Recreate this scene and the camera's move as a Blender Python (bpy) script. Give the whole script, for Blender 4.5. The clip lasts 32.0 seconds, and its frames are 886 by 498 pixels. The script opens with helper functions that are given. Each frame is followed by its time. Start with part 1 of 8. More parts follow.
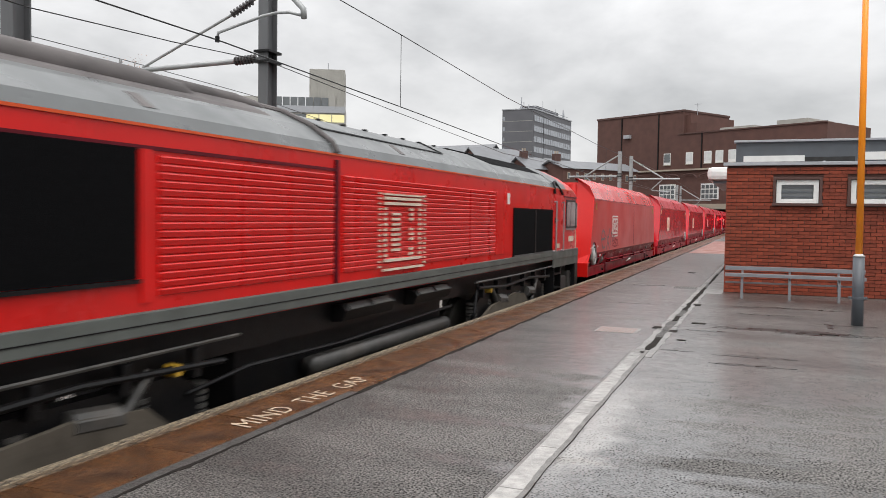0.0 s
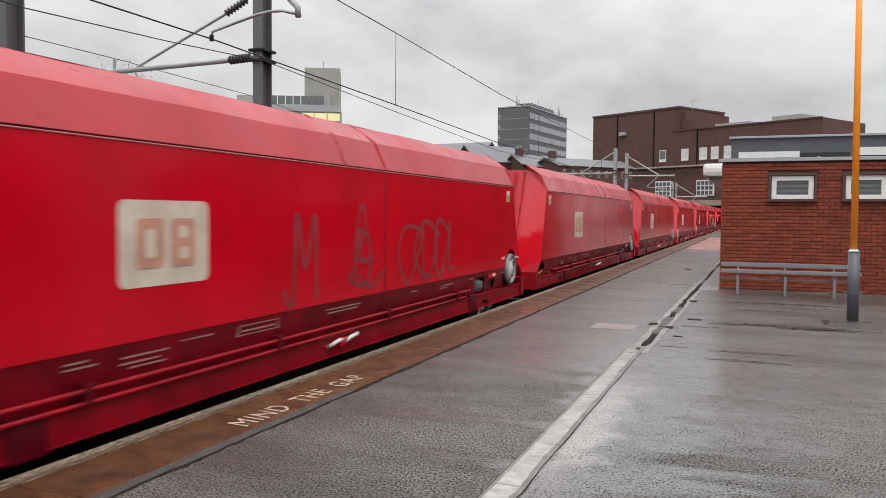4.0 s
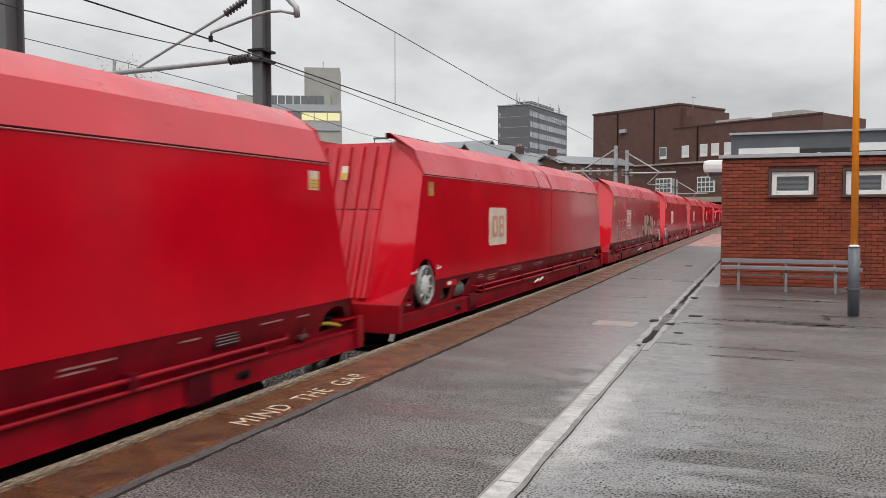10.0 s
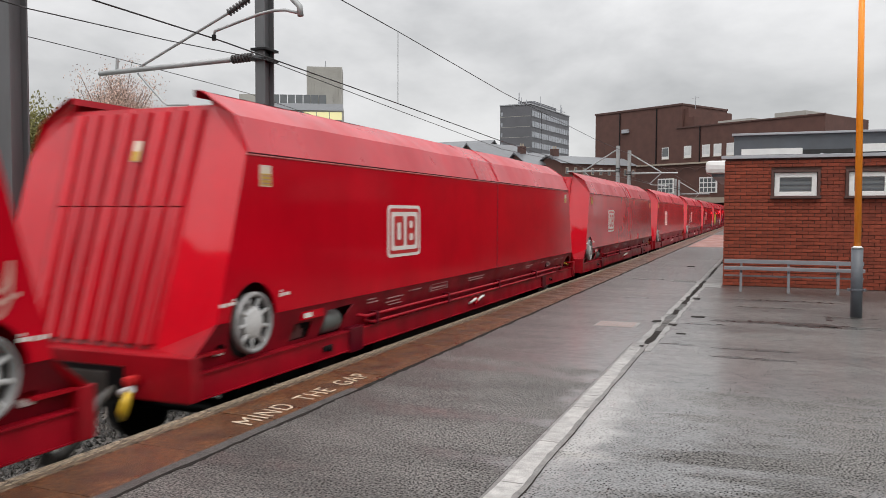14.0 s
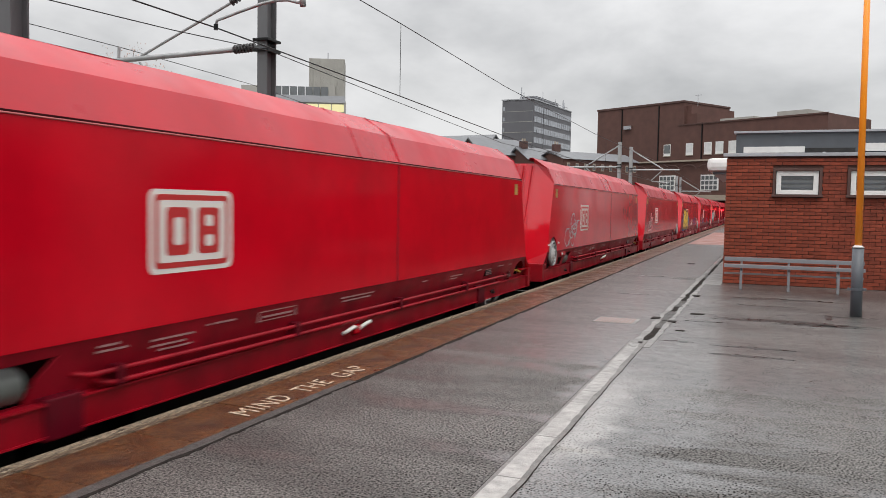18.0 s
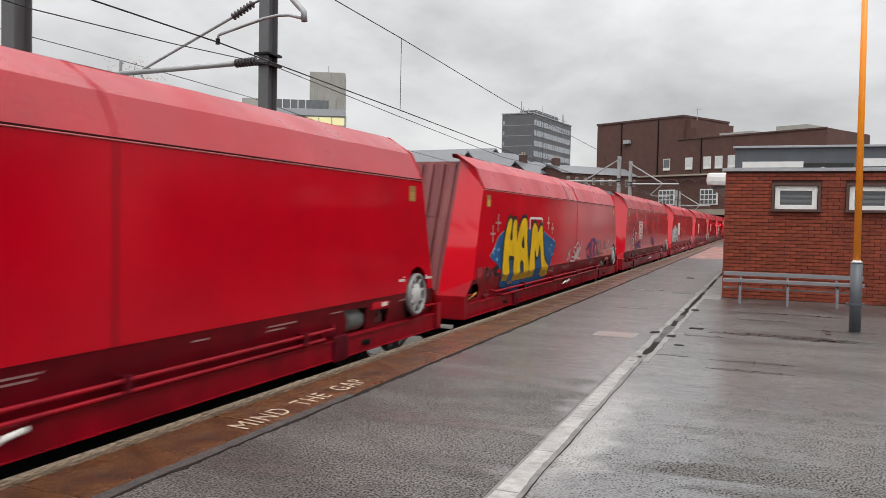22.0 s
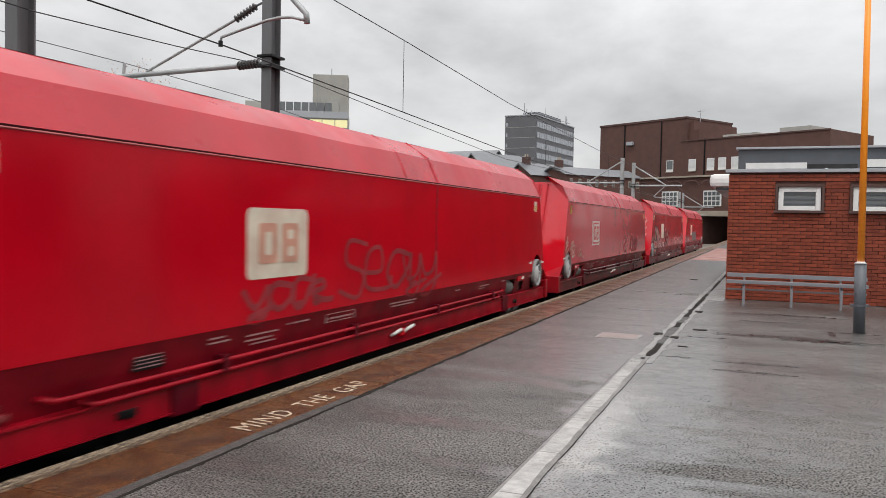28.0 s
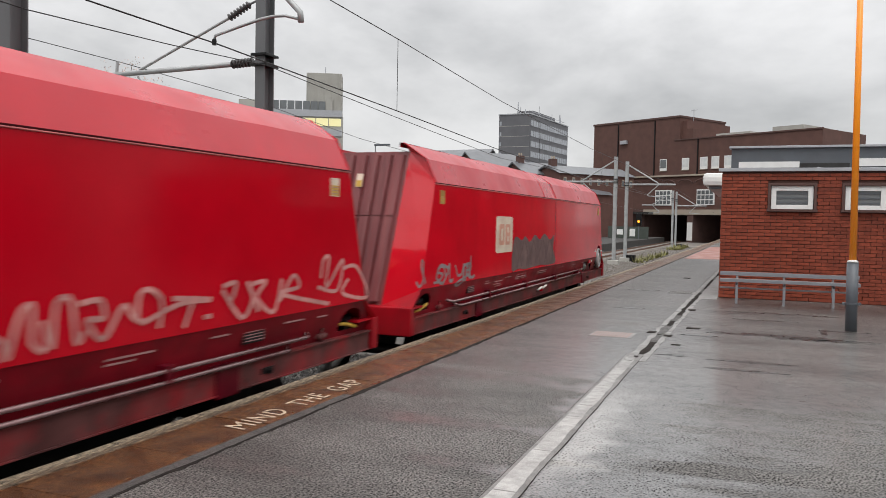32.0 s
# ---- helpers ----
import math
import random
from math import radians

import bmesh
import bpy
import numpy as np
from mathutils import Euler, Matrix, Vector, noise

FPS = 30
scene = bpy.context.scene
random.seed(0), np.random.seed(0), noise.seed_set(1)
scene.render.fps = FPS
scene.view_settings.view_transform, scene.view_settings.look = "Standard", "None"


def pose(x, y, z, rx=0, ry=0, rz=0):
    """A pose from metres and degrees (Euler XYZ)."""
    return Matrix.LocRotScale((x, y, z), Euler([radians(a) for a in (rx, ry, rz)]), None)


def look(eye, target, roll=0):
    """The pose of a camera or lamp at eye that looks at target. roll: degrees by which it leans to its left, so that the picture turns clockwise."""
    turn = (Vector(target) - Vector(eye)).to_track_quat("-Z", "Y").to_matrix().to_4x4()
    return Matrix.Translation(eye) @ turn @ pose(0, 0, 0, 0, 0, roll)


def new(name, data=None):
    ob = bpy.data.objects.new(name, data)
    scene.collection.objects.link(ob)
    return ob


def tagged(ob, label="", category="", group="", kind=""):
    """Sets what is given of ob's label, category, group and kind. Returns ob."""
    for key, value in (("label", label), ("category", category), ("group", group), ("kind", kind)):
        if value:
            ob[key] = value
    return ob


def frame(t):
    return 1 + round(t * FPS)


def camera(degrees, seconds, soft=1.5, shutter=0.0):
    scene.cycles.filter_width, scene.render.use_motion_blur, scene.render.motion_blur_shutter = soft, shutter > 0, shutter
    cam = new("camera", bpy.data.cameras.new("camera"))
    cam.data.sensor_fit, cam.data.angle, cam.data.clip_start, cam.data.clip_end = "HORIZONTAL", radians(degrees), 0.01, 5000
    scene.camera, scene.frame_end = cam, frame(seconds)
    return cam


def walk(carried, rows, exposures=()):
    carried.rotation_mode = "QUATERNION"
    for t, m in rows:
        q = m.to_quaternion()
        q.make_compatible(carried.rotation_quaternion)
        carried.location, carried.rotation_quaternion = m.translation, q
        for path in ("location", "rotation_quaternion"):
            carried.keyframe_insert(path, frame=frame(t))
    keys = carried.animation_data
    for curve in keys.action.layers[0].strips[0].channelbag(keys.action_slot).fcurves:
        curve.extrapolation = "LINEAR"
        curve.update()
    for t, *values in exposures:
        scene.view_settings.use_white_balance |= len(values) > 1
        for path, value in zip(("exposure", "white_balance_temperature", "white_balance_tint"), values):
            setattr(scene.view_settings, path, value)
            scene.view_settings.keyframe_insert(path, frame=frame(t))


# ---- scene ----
cam = camera(57.9, 32.0, soft=0.65, shutter=0.3)

PATH = [
    (0, (4.16, 0.035, 1.571), (3.423, 1.892, 1.489), 0.8),
    (0.5, (4.161, 0.039, 1.569), (3.424, 1.897, 1.487), 0.7),
    (1, (4.158, 0.032, 1.571), (3.422, 1.89, 1.488), 0.6),
    (1.5, (4.164, 0.03, 1.57), (3.428, 1.888, 1.487), 0.6),
    (2, (4.16, 0.032, 1.567), (3.428, 1.891, 1.483), 0.6),
    (2.5, (4.16, 0.04, 1.567), (3.429, 1.9, 1.482), 0.6),
    (3, (4.165, 0.036, 1.568), (3.435, 1.896, 1.482), 0.6),
    (3.5, (4.165, 0.035, 1.569), (3.435, 1.895, 1.482), 0.5),
    (5.5, (4.171, 0.023, 1.568), (3.447, 1.885, 1.483), 0.3),
    (6, (4.174, 0.02, 1.572), (3.451, 1.883, 1.491), 0.3),
    (6.5, (4.173, 0.02, 1.569), (3.449, 1.882, 1.49), 0.3),
    (7, (4.173, 0.019, 1.569), (3.448, 1.881, 1.49), 0.3),
    (7.5, (4.174, 0.017, 1.571), (3.448, 1.879, 1.489), 0.3),
    (8, (4.171, 0.023, 1.567), (3.444, 1.885, 1.482), 0.1),
    (8.5, (4.174, 0.029, 1.568), (3.447, 1.89, 1.48), 0.0),
    (9, (4.174, 0.027, 1.568), (3.446, 1.888, 1.478), 0.0),
    (9.5, (4.175, 0.022, 1.564), (3.446, 1.882, 1.475), 0.0),
    (10, (4.18, 0.021, 1.567), (3.449, 1.88, 1.477), 0.0),
    (10.5, (4.171, 0.028, 1.565), (3.44, 1.887, 1.475), 0.1),
    (11, (4.174, 0.026, 1.568), (3.442, 1.885, 1.476), 0.0),
    (11.5, (4.171, 0.031, 1.567), (3.438, 1.889, 1.473), 0.0),
    (12, (4.169, 0.033, 1.566), (3.435, 1.891, 1.47), -0.0),
    (12.5, (4.167, 0.037, 1.565), (3.431, 1.894, 1.469), -0.0),
    (13, (4.171, 0.03, 1.567), (3.435, 1.887, 1.474), -0.0),
    (13.5, (4.17, 0.035, 1.566), (3.434, 1.892, 1.474), 0.0),
    (14, (4.166, 0.026, 1.569), (3.431, 1.884, 1.478), 0.2),
    (14.5, (4.172, 0.023, 1.567), (3.437, 1.881, 1.477), 0.3),
    (16.5, (4.165, 0.041, 1.565), (3.428, 1.897, 1.464), 0.7),
    (17, (4.164, 0.039, 1.565), (3.428, 1.896, 1.462), 0.8),
    (17.5, (4.162, 0.041, 1.564), (3.427, 1.898, 1.46), 0.9),
    (18, (4.161, 0.047, 1.562), (3.426, 1.904, 1.456), 1.0),
    (18.5, (4.158, 0.05, 1.566), (3.423, 1.907, 1.458), 1.0),
    (19, (4.159, 0.049, 1.563), (3.424, 1.906, 1.46), 1.0),
    (19.5, (4.16, 0.047, 1.565), (3.425, 1.905, 1.468), 1.0),
    (20, (4.163, 0.039, 1.563), (3.428, 1.897, 1.474), 0.9),
    (20.5, (4.169, 0.034, 1.565), (3.435, 1.892, 1.481), 0.9),
    (21, (4.164, 0.035, 1.566), (3.432, 1.894, 1.484), 1.0),
    (21.5, (4.169, 0.028, 1.567), (3.435, 1.886, 1.489), 1.1),
    (22, (4.171, 0.025, 1.569), (3.436, 1.883, 1.496), 1.2),
    (22.5, (4.171, 0.021, 1.567), (3.436, 1.879, 1.5), 1.4),
    (23, (4.182, 0.013, 1.566), (3.447, 1.872, 1.502), 1.5),
    (23.5, (4.178, 0.014, 1.566), (3.445, 1.874, 1.501), 1.4),
    (24, (4.18, 0.017, 1.566), (3.444, 1.876, 1.497), 1.3),
    (24.5, (4.175, 0.024, 1.565), (3.437, 1.881, 1.494), 1.1),
    (25, (4.175, 0.03, 1.562), (3.435, 1.887, 1.491), 1.1),
    (25.5, (4.179, 0.026, 1.562), (3.437, 1.882, 1.491), 1.0),
    (27.5, (4.175, 0.031, 1.564), (3.431, 1.886, 1.495), 1.1),
    (28, (4.174, 0.03, 1.563), (3.431, 1.886, 1.495), 1.1),
    (28.5, (4.172, 0.035, 1.563), (3.432, 1.892, 1.494), 1.0),
    (29, (4.175, 0.036, 1.562), (3.436, 1.893, 1.492), 1.0),
    (29.5, (4.178, 0.027, 1.565), (3.443, 1.886, 1.495), 1.0),
    (30, (4.182, 0.02, 1.565), (3.45, 1.879, 1.496), 1.0),
    (30.5, (4.182, 0.019, 1.566), (3.451, 1.88, 1.498), 1.1),
    (31, (4.181, 0.023, 1.564), (3.45, 1.884, 1.497), 1.1),
    (31.5, (4.178, 0.03, 1.563), (3.448, 1.891, 1.495), 1.1),
    (32, (4.177, 0.019, 1.564), (3.448, 1.881, 1.493), 1.1),
]
walk(cam, [(t, look(eye, target, roll)) for t, eye, target, roll in PATH], exposures=((0.0, 0.14), (1.0, 0.08), (2.5, 0.0), (32.0, 0.0)))

# ---- world and light ----
world = bpy.data.worlds.new("overcast_sky")
scene.world = world
world.use_nodes = True
wt = world.node_tree
wt.nodes.clear()
w_out = wt.nodes.new("ShaderNodeOutputWorld")
w_bg = wt.nodes.new("ShaderNodeBackground")
w_sky = wt.nodes.new("ShaderNodeTexSky")
w_sky.sky_type = "NISHITA"
w_sky.sun_disc = False
w_sky.sun_elevation = radians(48)
w_sky.sun_rotation = radians(200)
w_co = wt.nodes.new("ShaderNodeTexCoord")
w_map = wt.nodes.new("ShaderNodeMapping")
w_map.inputs["Scale"].default_value = (1.0, 1.0, 2.0)
w_noise = wt.nodes.new("ShaderNodeTexNoise")
w_noise.inputs["Scale"].default_value = 3.0
w_noise.inputs["Detail"].default_value = 6.0
w_noise.inputs["Roughness"].default_value = 0.55
w_noise.inputs["Distortion"].default_value = 0.15
w_ramp = wt.nodes.new("ShaderNodeValToRGB")
w_ramp.color_ramp.elements[0].position = 0.30
w_ramp.color_ramp.elements[0].color = (4.35, 4.38, 4.42, 1)
w_ramp.color_ramp.elements[1].position = 0.64
w_ramp.color_ramp.elements[1].color = (8.4, 8.35, 8.35, 1)
w_mix = wt.nodes.new("ShaderNodeMixRGB")
w_mix.inputs[0].default_value = 0.93
wt.links.new(w_co.outputs["Generated"], w_map.inputs["Vector"])
wt.links.new(w_map.outputs["Vector"], w_noise.inputs["Vector"])
wt.links.new(w_noise.outputs["Fac"], w_ramp.inputs["Fac"])
wt.links.new(w_sky.outputs["Color"], w_mix.inputs[1])
wt.links.new(w_ramp.outputs["Color"], w_mix.inputs[2])
# an overcast sky grows brighter towards the zenith
w_sep = wt.nodes.new("ShaderNodeSeparateXYZ")
w_zen = wt.nodes.new("ShaderNodeMapRange")
w_zen.inputs["From Min"].default_value = 0.12
w_zen.inputs["From Max"].default_value = 0.85
w_zen.inputs["To Min"].default_value = 1.0
w_zen.inputs["To Max"].default_value = 2.9
w_zen.interpolation_type = "SMOOTHSTEP"
w_mul = wt.nodes.new("ShaderNodeVectorMath")
w_mul.operation = "SCALE"
wt.links.new(w_co.outputs["Generated"], w_sep.inputs["Vector"])
wt.links.new(w_sep.outputs["Z"], w_zen.inputs["Value"])
wt.links.new(w_mix.outputs["Color"], w_mul.inputs[0])
wt.links.new(w_zen.outputs["Result"], w_mul.inputs["Scale"])
wt.links.new(w_mul.outputs["Vector"], w_bg.inputs["Color"])
w_bg.inputs["Strength"].default_value = 0.1
wt.links.new(w_bg.outputs["Background"], w_out.inputs["Surface"])

sun_data = bpy.data.lights.new("sun", "SUN")
sun_data.energy = 1.2
sun_data.angle = radians(40)
sun_data.color = (1.0, 0.98, 0.95)
sun = new("sun", sun_data)
sun.matrix_world = look((0, 0, 60), (-14, 30, 0))


# ---- materials ----
def mat(name, color, rough=0.6, metal=0.0, var=0.12, scale=6.0, bump=0.0, bump_scale=60.0, dirt=None, dirt_amount=0.0, dirt_scale=1.5, rough_var=0.0, coat=0.0, rand=0.0, island=0.0, stretch=(1, 1, 1), spec=0.5):
    """A principled surface with fine grain, broad stains and a little relief, in object space."""
    m = bpy.data.materials.new(name)
    m.use_nodes = True
    nt = m.node_tree
    b = nt.nodes["Principled BSDF"]
    b.inputs["Roughness"].default_value = rough
    b.inputs["Metallic"].default_value = metal
    b.inputs["Coat Weight"].default_value = coat
    b.inputs["Coat Roughness"].default_value = 0.12
    b.inputs["Specular IOR Level"].default_value = spec
    co = nt.nodes.new("ShaderNodeTexCoord")
    mp = nt.nodes.new("ShaderNodeMapping")
    mp.inputs["Scale"].default_value = stretch
    nt.links.new(co.outputs["Object"], mp.inputs["Vector"])
    n1 = nt.nodes.new("ShaderNodeTexNoise")
    n1.inputs["Scale"].default_value = scale
    n1.inputs["Detail"].default_value = 5.0
    nt.links.new(mp.outputs["Vector"], n1.inputs["Vector"])
    hsv = nt.nodes.new("ShaderNodeHueSaturation")
    hsv.inputs["Color"].default_value = (*color, 1)
    mr = nt.nodes.new("ShaderNodeMapRange")
    mr.inputs["From Min"].default_value = 0.3
    mr.inputs["From Max"].default_value = 0.7
    mr.inputs["To Min"].default_value = 1 - var
    mr.inputs["To Max"].default_value = 1 + var
    nt.links.new(n1.outputs["Fac"], mr.inputs["Value"])
    val = mr.outputs["Result"]
    if rand or island:
        oi = nt.nodes.new("ShaderNodeObjectInfo" if rand else "ShaderNodeNewGeometry")
        rand = rand or island
        rr = nt.nodes.new("ShaderNodeMapRange")
        rr.inputs["To Min"].default_value = 1 - rand
        rr.inputs["To Max"].default_value = 1 + rand
        nt.links.new(oi.outputs["Random" if "Random" in oi.outputs else "Random Per Island"], rr.inputs["Value"])
        mu = nt.nodes.new("ShaderNodeMath")
        mu.operation = "MULTIPLY"
        nt.links.new(val, mu.inputs[0])
        nt.links.new(rr.outputs["Result"], mu.inputs[1])
        val = mu.outputs[0]
    nt.links.new(val, hsv.inputs["Value"])
    col = hsv.outputs["Color"]
    if dirt:
        n2 = nt.nodes.new("ShaderNodeTexNoise")
        n2.inputs["Scale"].default_value = dirt_scale
        n2.inputs["Detail"].default_value = 8.0
        n2.inputs["Roughness"].default_value = 0.65
        nt.links.new(mp.outputs["Vector"], n2.inputs["Vector"])
        r2 = nt.nodes.new("ShaderNodeMapRange")
        r2.inputs["From Min"].default_value = 0.45
        r2.inputs["From Max"].default_value = 0.75
        r2.inputs["To Max"].default_value = dirt_amount
        nt.links.new(n2.outputs["Fac"], r2.inputs["Value"])
        mx = nt.nodes.new("ShaderNodeMixRGB")
        mx.inputs[2].default_value = (*dirt, 1)
        nt.links.new(r2.outputs["Result"], mx.inputs[0])
        nt.links.new(col, mx.inputs[1])
        col = mx.outputs["Color"]
    nt.links.new(col, b.inputs["Base Color"])
    if rough_var:
        rv = nt.nodes.new("ShaderNodeMapRange")
        rv.inputs["From Min"].default_value = 0.3
        rv.inputs["From Max"].default_value = 0.7
        rv.inputs["To Min"].default_value = max(0.02, rough - rough_var)
        rv.inputs["To Max"].default_value = min(1, rough + rough_var)
        n3 = nt.nodes.new("ShaderNodeTexNoise")
        n3.inputs["Scale"].default_value = dirt_scale * 1.3
        n3.inputs["Detail"].default_value = 4.0
        nt.links.new(mp.outputs["Vector"], n3.inputs["Vector"])
        nt.links.new(n3.outputs["Fac"], rv.inputs["Value"])
        nt.links.new(rv.outputs["Result"], b.inputs["Roughness"])
    if bump:
        nb = nt.nodes.new("ShaderNodeTexNoise")
        nb.inputs["Scale"].default_value = bump_scale
        nb.inputs["Detail"].default_value = 4.0
        nt.links.new(mp.outputs["Vector"], nb.inputs["Vector"])
        bp = nt.nodes.new("ShaderNodeBump")
        bp.inputs["Strength"].default_value = bump
        bp.inputs["Distance"].default_value = 0.02
        nt.links.new(nb.outputs["Fac"], bp.inputs["Height"])
        nt.links.new(bp.outputs["Normal"], b.inputs["Normal"])
    return m


def glow(name, color, strength):
    m = bpy.data.materials.new(name)
    m.use_nodes = True
    b = m.node_tree.nodes["Principled BSDF"]
    b.inputs["Base Color"].default_value = (*color, 1)
    b.inputs["Emission Color"].default_value = (*color, 1)
    b.inputs["Emission Strength"].default_value = strength
    return m


def glass(name, color, rough=0.05):
    return mat(name, color, rough, 0.0, 0.1, 1.0, spec=0.8)


M_RED = mat("wagon_red_paint", (0.53, 0.0012, 0.012), 0.15, 0, 0.10, 1.2, 0.03, 2.0, (0.34, 0.002, 0.010), 0.6, 0.7, 0.05, 0.0, 0.10, spec=0.16)
M_REDNEW = mat("fresh_red_wagon_paint", (0.54, 0.006, 0.004), 0.34, 0, 0.06, 1.2, 0.03, 2.0, (0.45, 0.01, 0.006), 0.5, 0.7, 0.06, 0.0, spec=0.35)
M_ROOFNEW = mat("fresh_red_roof_paint", (0.62, 0.012, 0.012), 0.28, 0, 0.08, 1.0, 0.05, 2.5, (0.4, 0.02, 0.02), 0.4, 1.1, 0.1, 0.3)
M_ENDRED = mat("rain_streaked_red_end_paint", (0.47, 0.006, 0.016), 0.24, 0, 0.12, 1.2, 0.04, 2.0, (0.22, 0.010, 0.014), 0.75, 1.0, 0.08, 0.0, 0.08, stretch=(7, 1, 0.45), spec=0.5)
M_ENDDARK = mat("soot_stained_maroon_end_panel", (0.15, 0.034, 0.036), 0.42, 0, 0.25, 1.6, 0.06, 6.0, (0.23, 0.085, 0.08), 0.7, 1.2, 0.1, 0.0, 0.15, stretch=(8, 1, 0.4), spec=0.4)
M_GLOSSRED = mat("glossy_red_corner_paint", (0.52, 0.002, 0.012), 0.07, 0, 0.08, 1.2, 0.02, 2.0, (0.34, 0.002, 0.009), 0.5, 0.7, 0.03, 0.3, 0.08, spec=0.5)
M_HEAD = mat("dusty_red_headstock", (0.30, 0.003, 0.010), 0.38, 0, 0.2, 2.5, 0.08, 15.0, (0.14, 0.008, 0.012), 0.7, 1.4, 0.1, 0, 0.1, spec=0.3)
# base darker than the body side, for undercut shade as well as grime
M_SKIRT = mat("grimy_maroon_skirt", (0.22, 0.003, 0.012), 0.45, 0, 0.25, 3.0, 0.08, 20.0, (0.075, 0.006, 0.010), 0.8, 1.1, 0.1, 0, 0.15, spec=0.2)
# near-black strip colour that paints the shadowed gap under the roof edge
M_EAVESHADE = mat("sooty_eaves_gap", (0.05, 0.005, 0.007), 0.8, 0, 0.4, 3.0, spec=0.1)
M_FOOT = mat("dull_red_corner_foot", (0.34, 0.003, 0.010), 0.5, 0, 0.2, 2.5, 0.08, 15.0, (0.20, 0.006, 0.012), 0.7, 1.4, 0.1, 0, 0.1, spec=0.15)
M_RIM = mat("dull_grey_wheel_rim", (0.27, 0.265, 0.26), 0.4, 0.1, 0.2, 9.0, 0.05, 40.0, (0.08, 0.06, 0.05), 0.5, 6.0)
# dust grey, lighter than the black gear so that it carries its highlights
M_BOGIE = mat("dusty_bogie_grey", (0.050, 0.048, 0.045), 0.5, 0, 0.35, 6.0, 0.2, 25.0, (0.10, 0.085, 0.07), 0.6, 2.5)
M_DUSTTAN = mat("tan_brake_dust", (0.105, 0.09, 0.072), 0.8, 0, 0.3, 4.0, 0.2, 25.0, (0.045, 0.04, 0.034), 0.7, 2.0, spec=0.1)
M_DUSTY = mat("dusty_brown_running_gear", (0.048, 0.044, 0.038), 0.7, 0, 0.3, 4.0, 0.2, 25.0, (0.03, 0.028, 0.025), 0.7, 2.0)
M_TANY = mat("dull_yellow_plate", (0.50, 0.31, 0.025), 0.5, 0, 0.12, 9.0, 0, 60, (0.3, 0.22, 0.12), 0.5, 9.0)
M_MUSTARD = mat("grimy_mustard_plate", (0.33, 0.19, 0.035), 0.5, 0, 0.15, 9.0, 0, 60, (0.16, 0.08, 0.03), 0.6, 9.0)
M_BENCH = mat("grey_bench_steel", (0.20, 0.205, 0.22), 0.38, 0, 0.08, 5.0, 0.02, 40.0, (0.14, 0.14, 0.14), 0.4, 3.0)
M_BORDER = mat("worn_grey_line_border", (0.17, 0.163, 0.155), 0.5, 0, 0.3, 12.0, 0.4, 70.0, (0.08, 0.076, 0.072), 0.8, 3.0, 0.15)
M_EDGE = mat("pale_channel_concrete", (0.215, 0.21, 0.20), 0.5, 0, 0.2, 8.0, 0.4, 70.0, (0.12, 0.115, 0.11), 0.8, 2.2, 0.15)
M_GUTTER = mat("wet_black_gutter", (0.022, 0.019, 0.017), 0.9, 0, 0.4, 9.0, 0.5, 40.0, (0.04, 0.036, 0.032), 0.6, 6.0, spec=0.08)
M_GRIME = mat("brown_brake_dust_underframe", (0.110, 0.040, 0.038), 0.5, 0, 0.35, 4.0, 0.15, 30.0, (0.36, 0.006, 0.014), 0.95, 1.5, spec=0.25)
M_BAREPIPE = mat("rubbed_steel_pipe", (0.30, 0.20, 0.20), 0.26, 0.6, 0.3, 2.0, 0, 20.0, (0.10, 0.012, 0.016), 0.9, 1.1)
M_ROOF = mat("wagon_roof_red_paint", (0.44, 0.004, 0.016), 0.33, 0, 0.10, 1.0, 0.06, 2.5, (0.26, 0.012, 0.02), 0.5, 1.1, 0.08, 0.06, 0.12, spec=0.38)
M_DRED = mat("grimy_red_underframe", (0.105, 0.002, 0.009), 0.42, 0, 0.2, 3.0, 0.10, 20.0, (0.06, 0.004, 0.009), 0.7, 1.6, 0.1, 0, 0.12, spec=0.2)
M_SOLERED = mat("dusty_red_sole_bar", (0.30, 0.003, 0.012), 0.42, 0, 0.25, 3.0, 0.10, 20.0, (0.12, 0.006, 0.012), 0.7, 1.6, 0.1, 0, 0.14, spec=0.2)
M_LOCO = mat("loco_red_paint", (0.62, 0.010, 0.008), 0.30, 0, 0.06, 1.5, 0.02, 3.0, (0.36, 0.02, 0.015), 0.35, 1.2, 0.06, 0.05, spec=0.35)
M_LGREY = mat("loco_grey_paint", (0.092, 0.099, 0.100), 0.34, 0, 0.10, 2.0, 0.05, 20.0, (0.06, 0.06, 0.058), 0.5, 1.6, 0.1, 0.12)
M_SOLE = mat("loco_sole_bar_grey", (0.10, 0.11, 0.10), 0.45, 0, 0.12, 3.0, 0.05, 20.0, (0.04, 0.04, 0.04), 0.5, 2.0, 0.1)
M_ORANGE = mat("orange_stripe_paint", (0.62, 0.07, 0.008), 0.4, 0, 0.05, 3.0)
M_BLACK = mat("sooty_black_metal", (0.007, 0.007, 0.0078), 0.36, 0, 0.35, 5.0, 0.2, 25.0, (0.016, 0.014, 0.012), 0.5, 3.0, spec=0.22)
M_SOOT = mat("sooty_grey_roof_paint", (0.105, 0.092, 0.090), 0.7, 0, 0.3, 2.0, 0.2, 12.0, (0.03, 0.028, 0.027), 0.6, 1.5)
M_MESHBLK = mat("black_grille", (0.004, 0.004, 0.0045), 0.8, 0, 0.3, 40.0, 0.3, 120.0, spec=0.05)
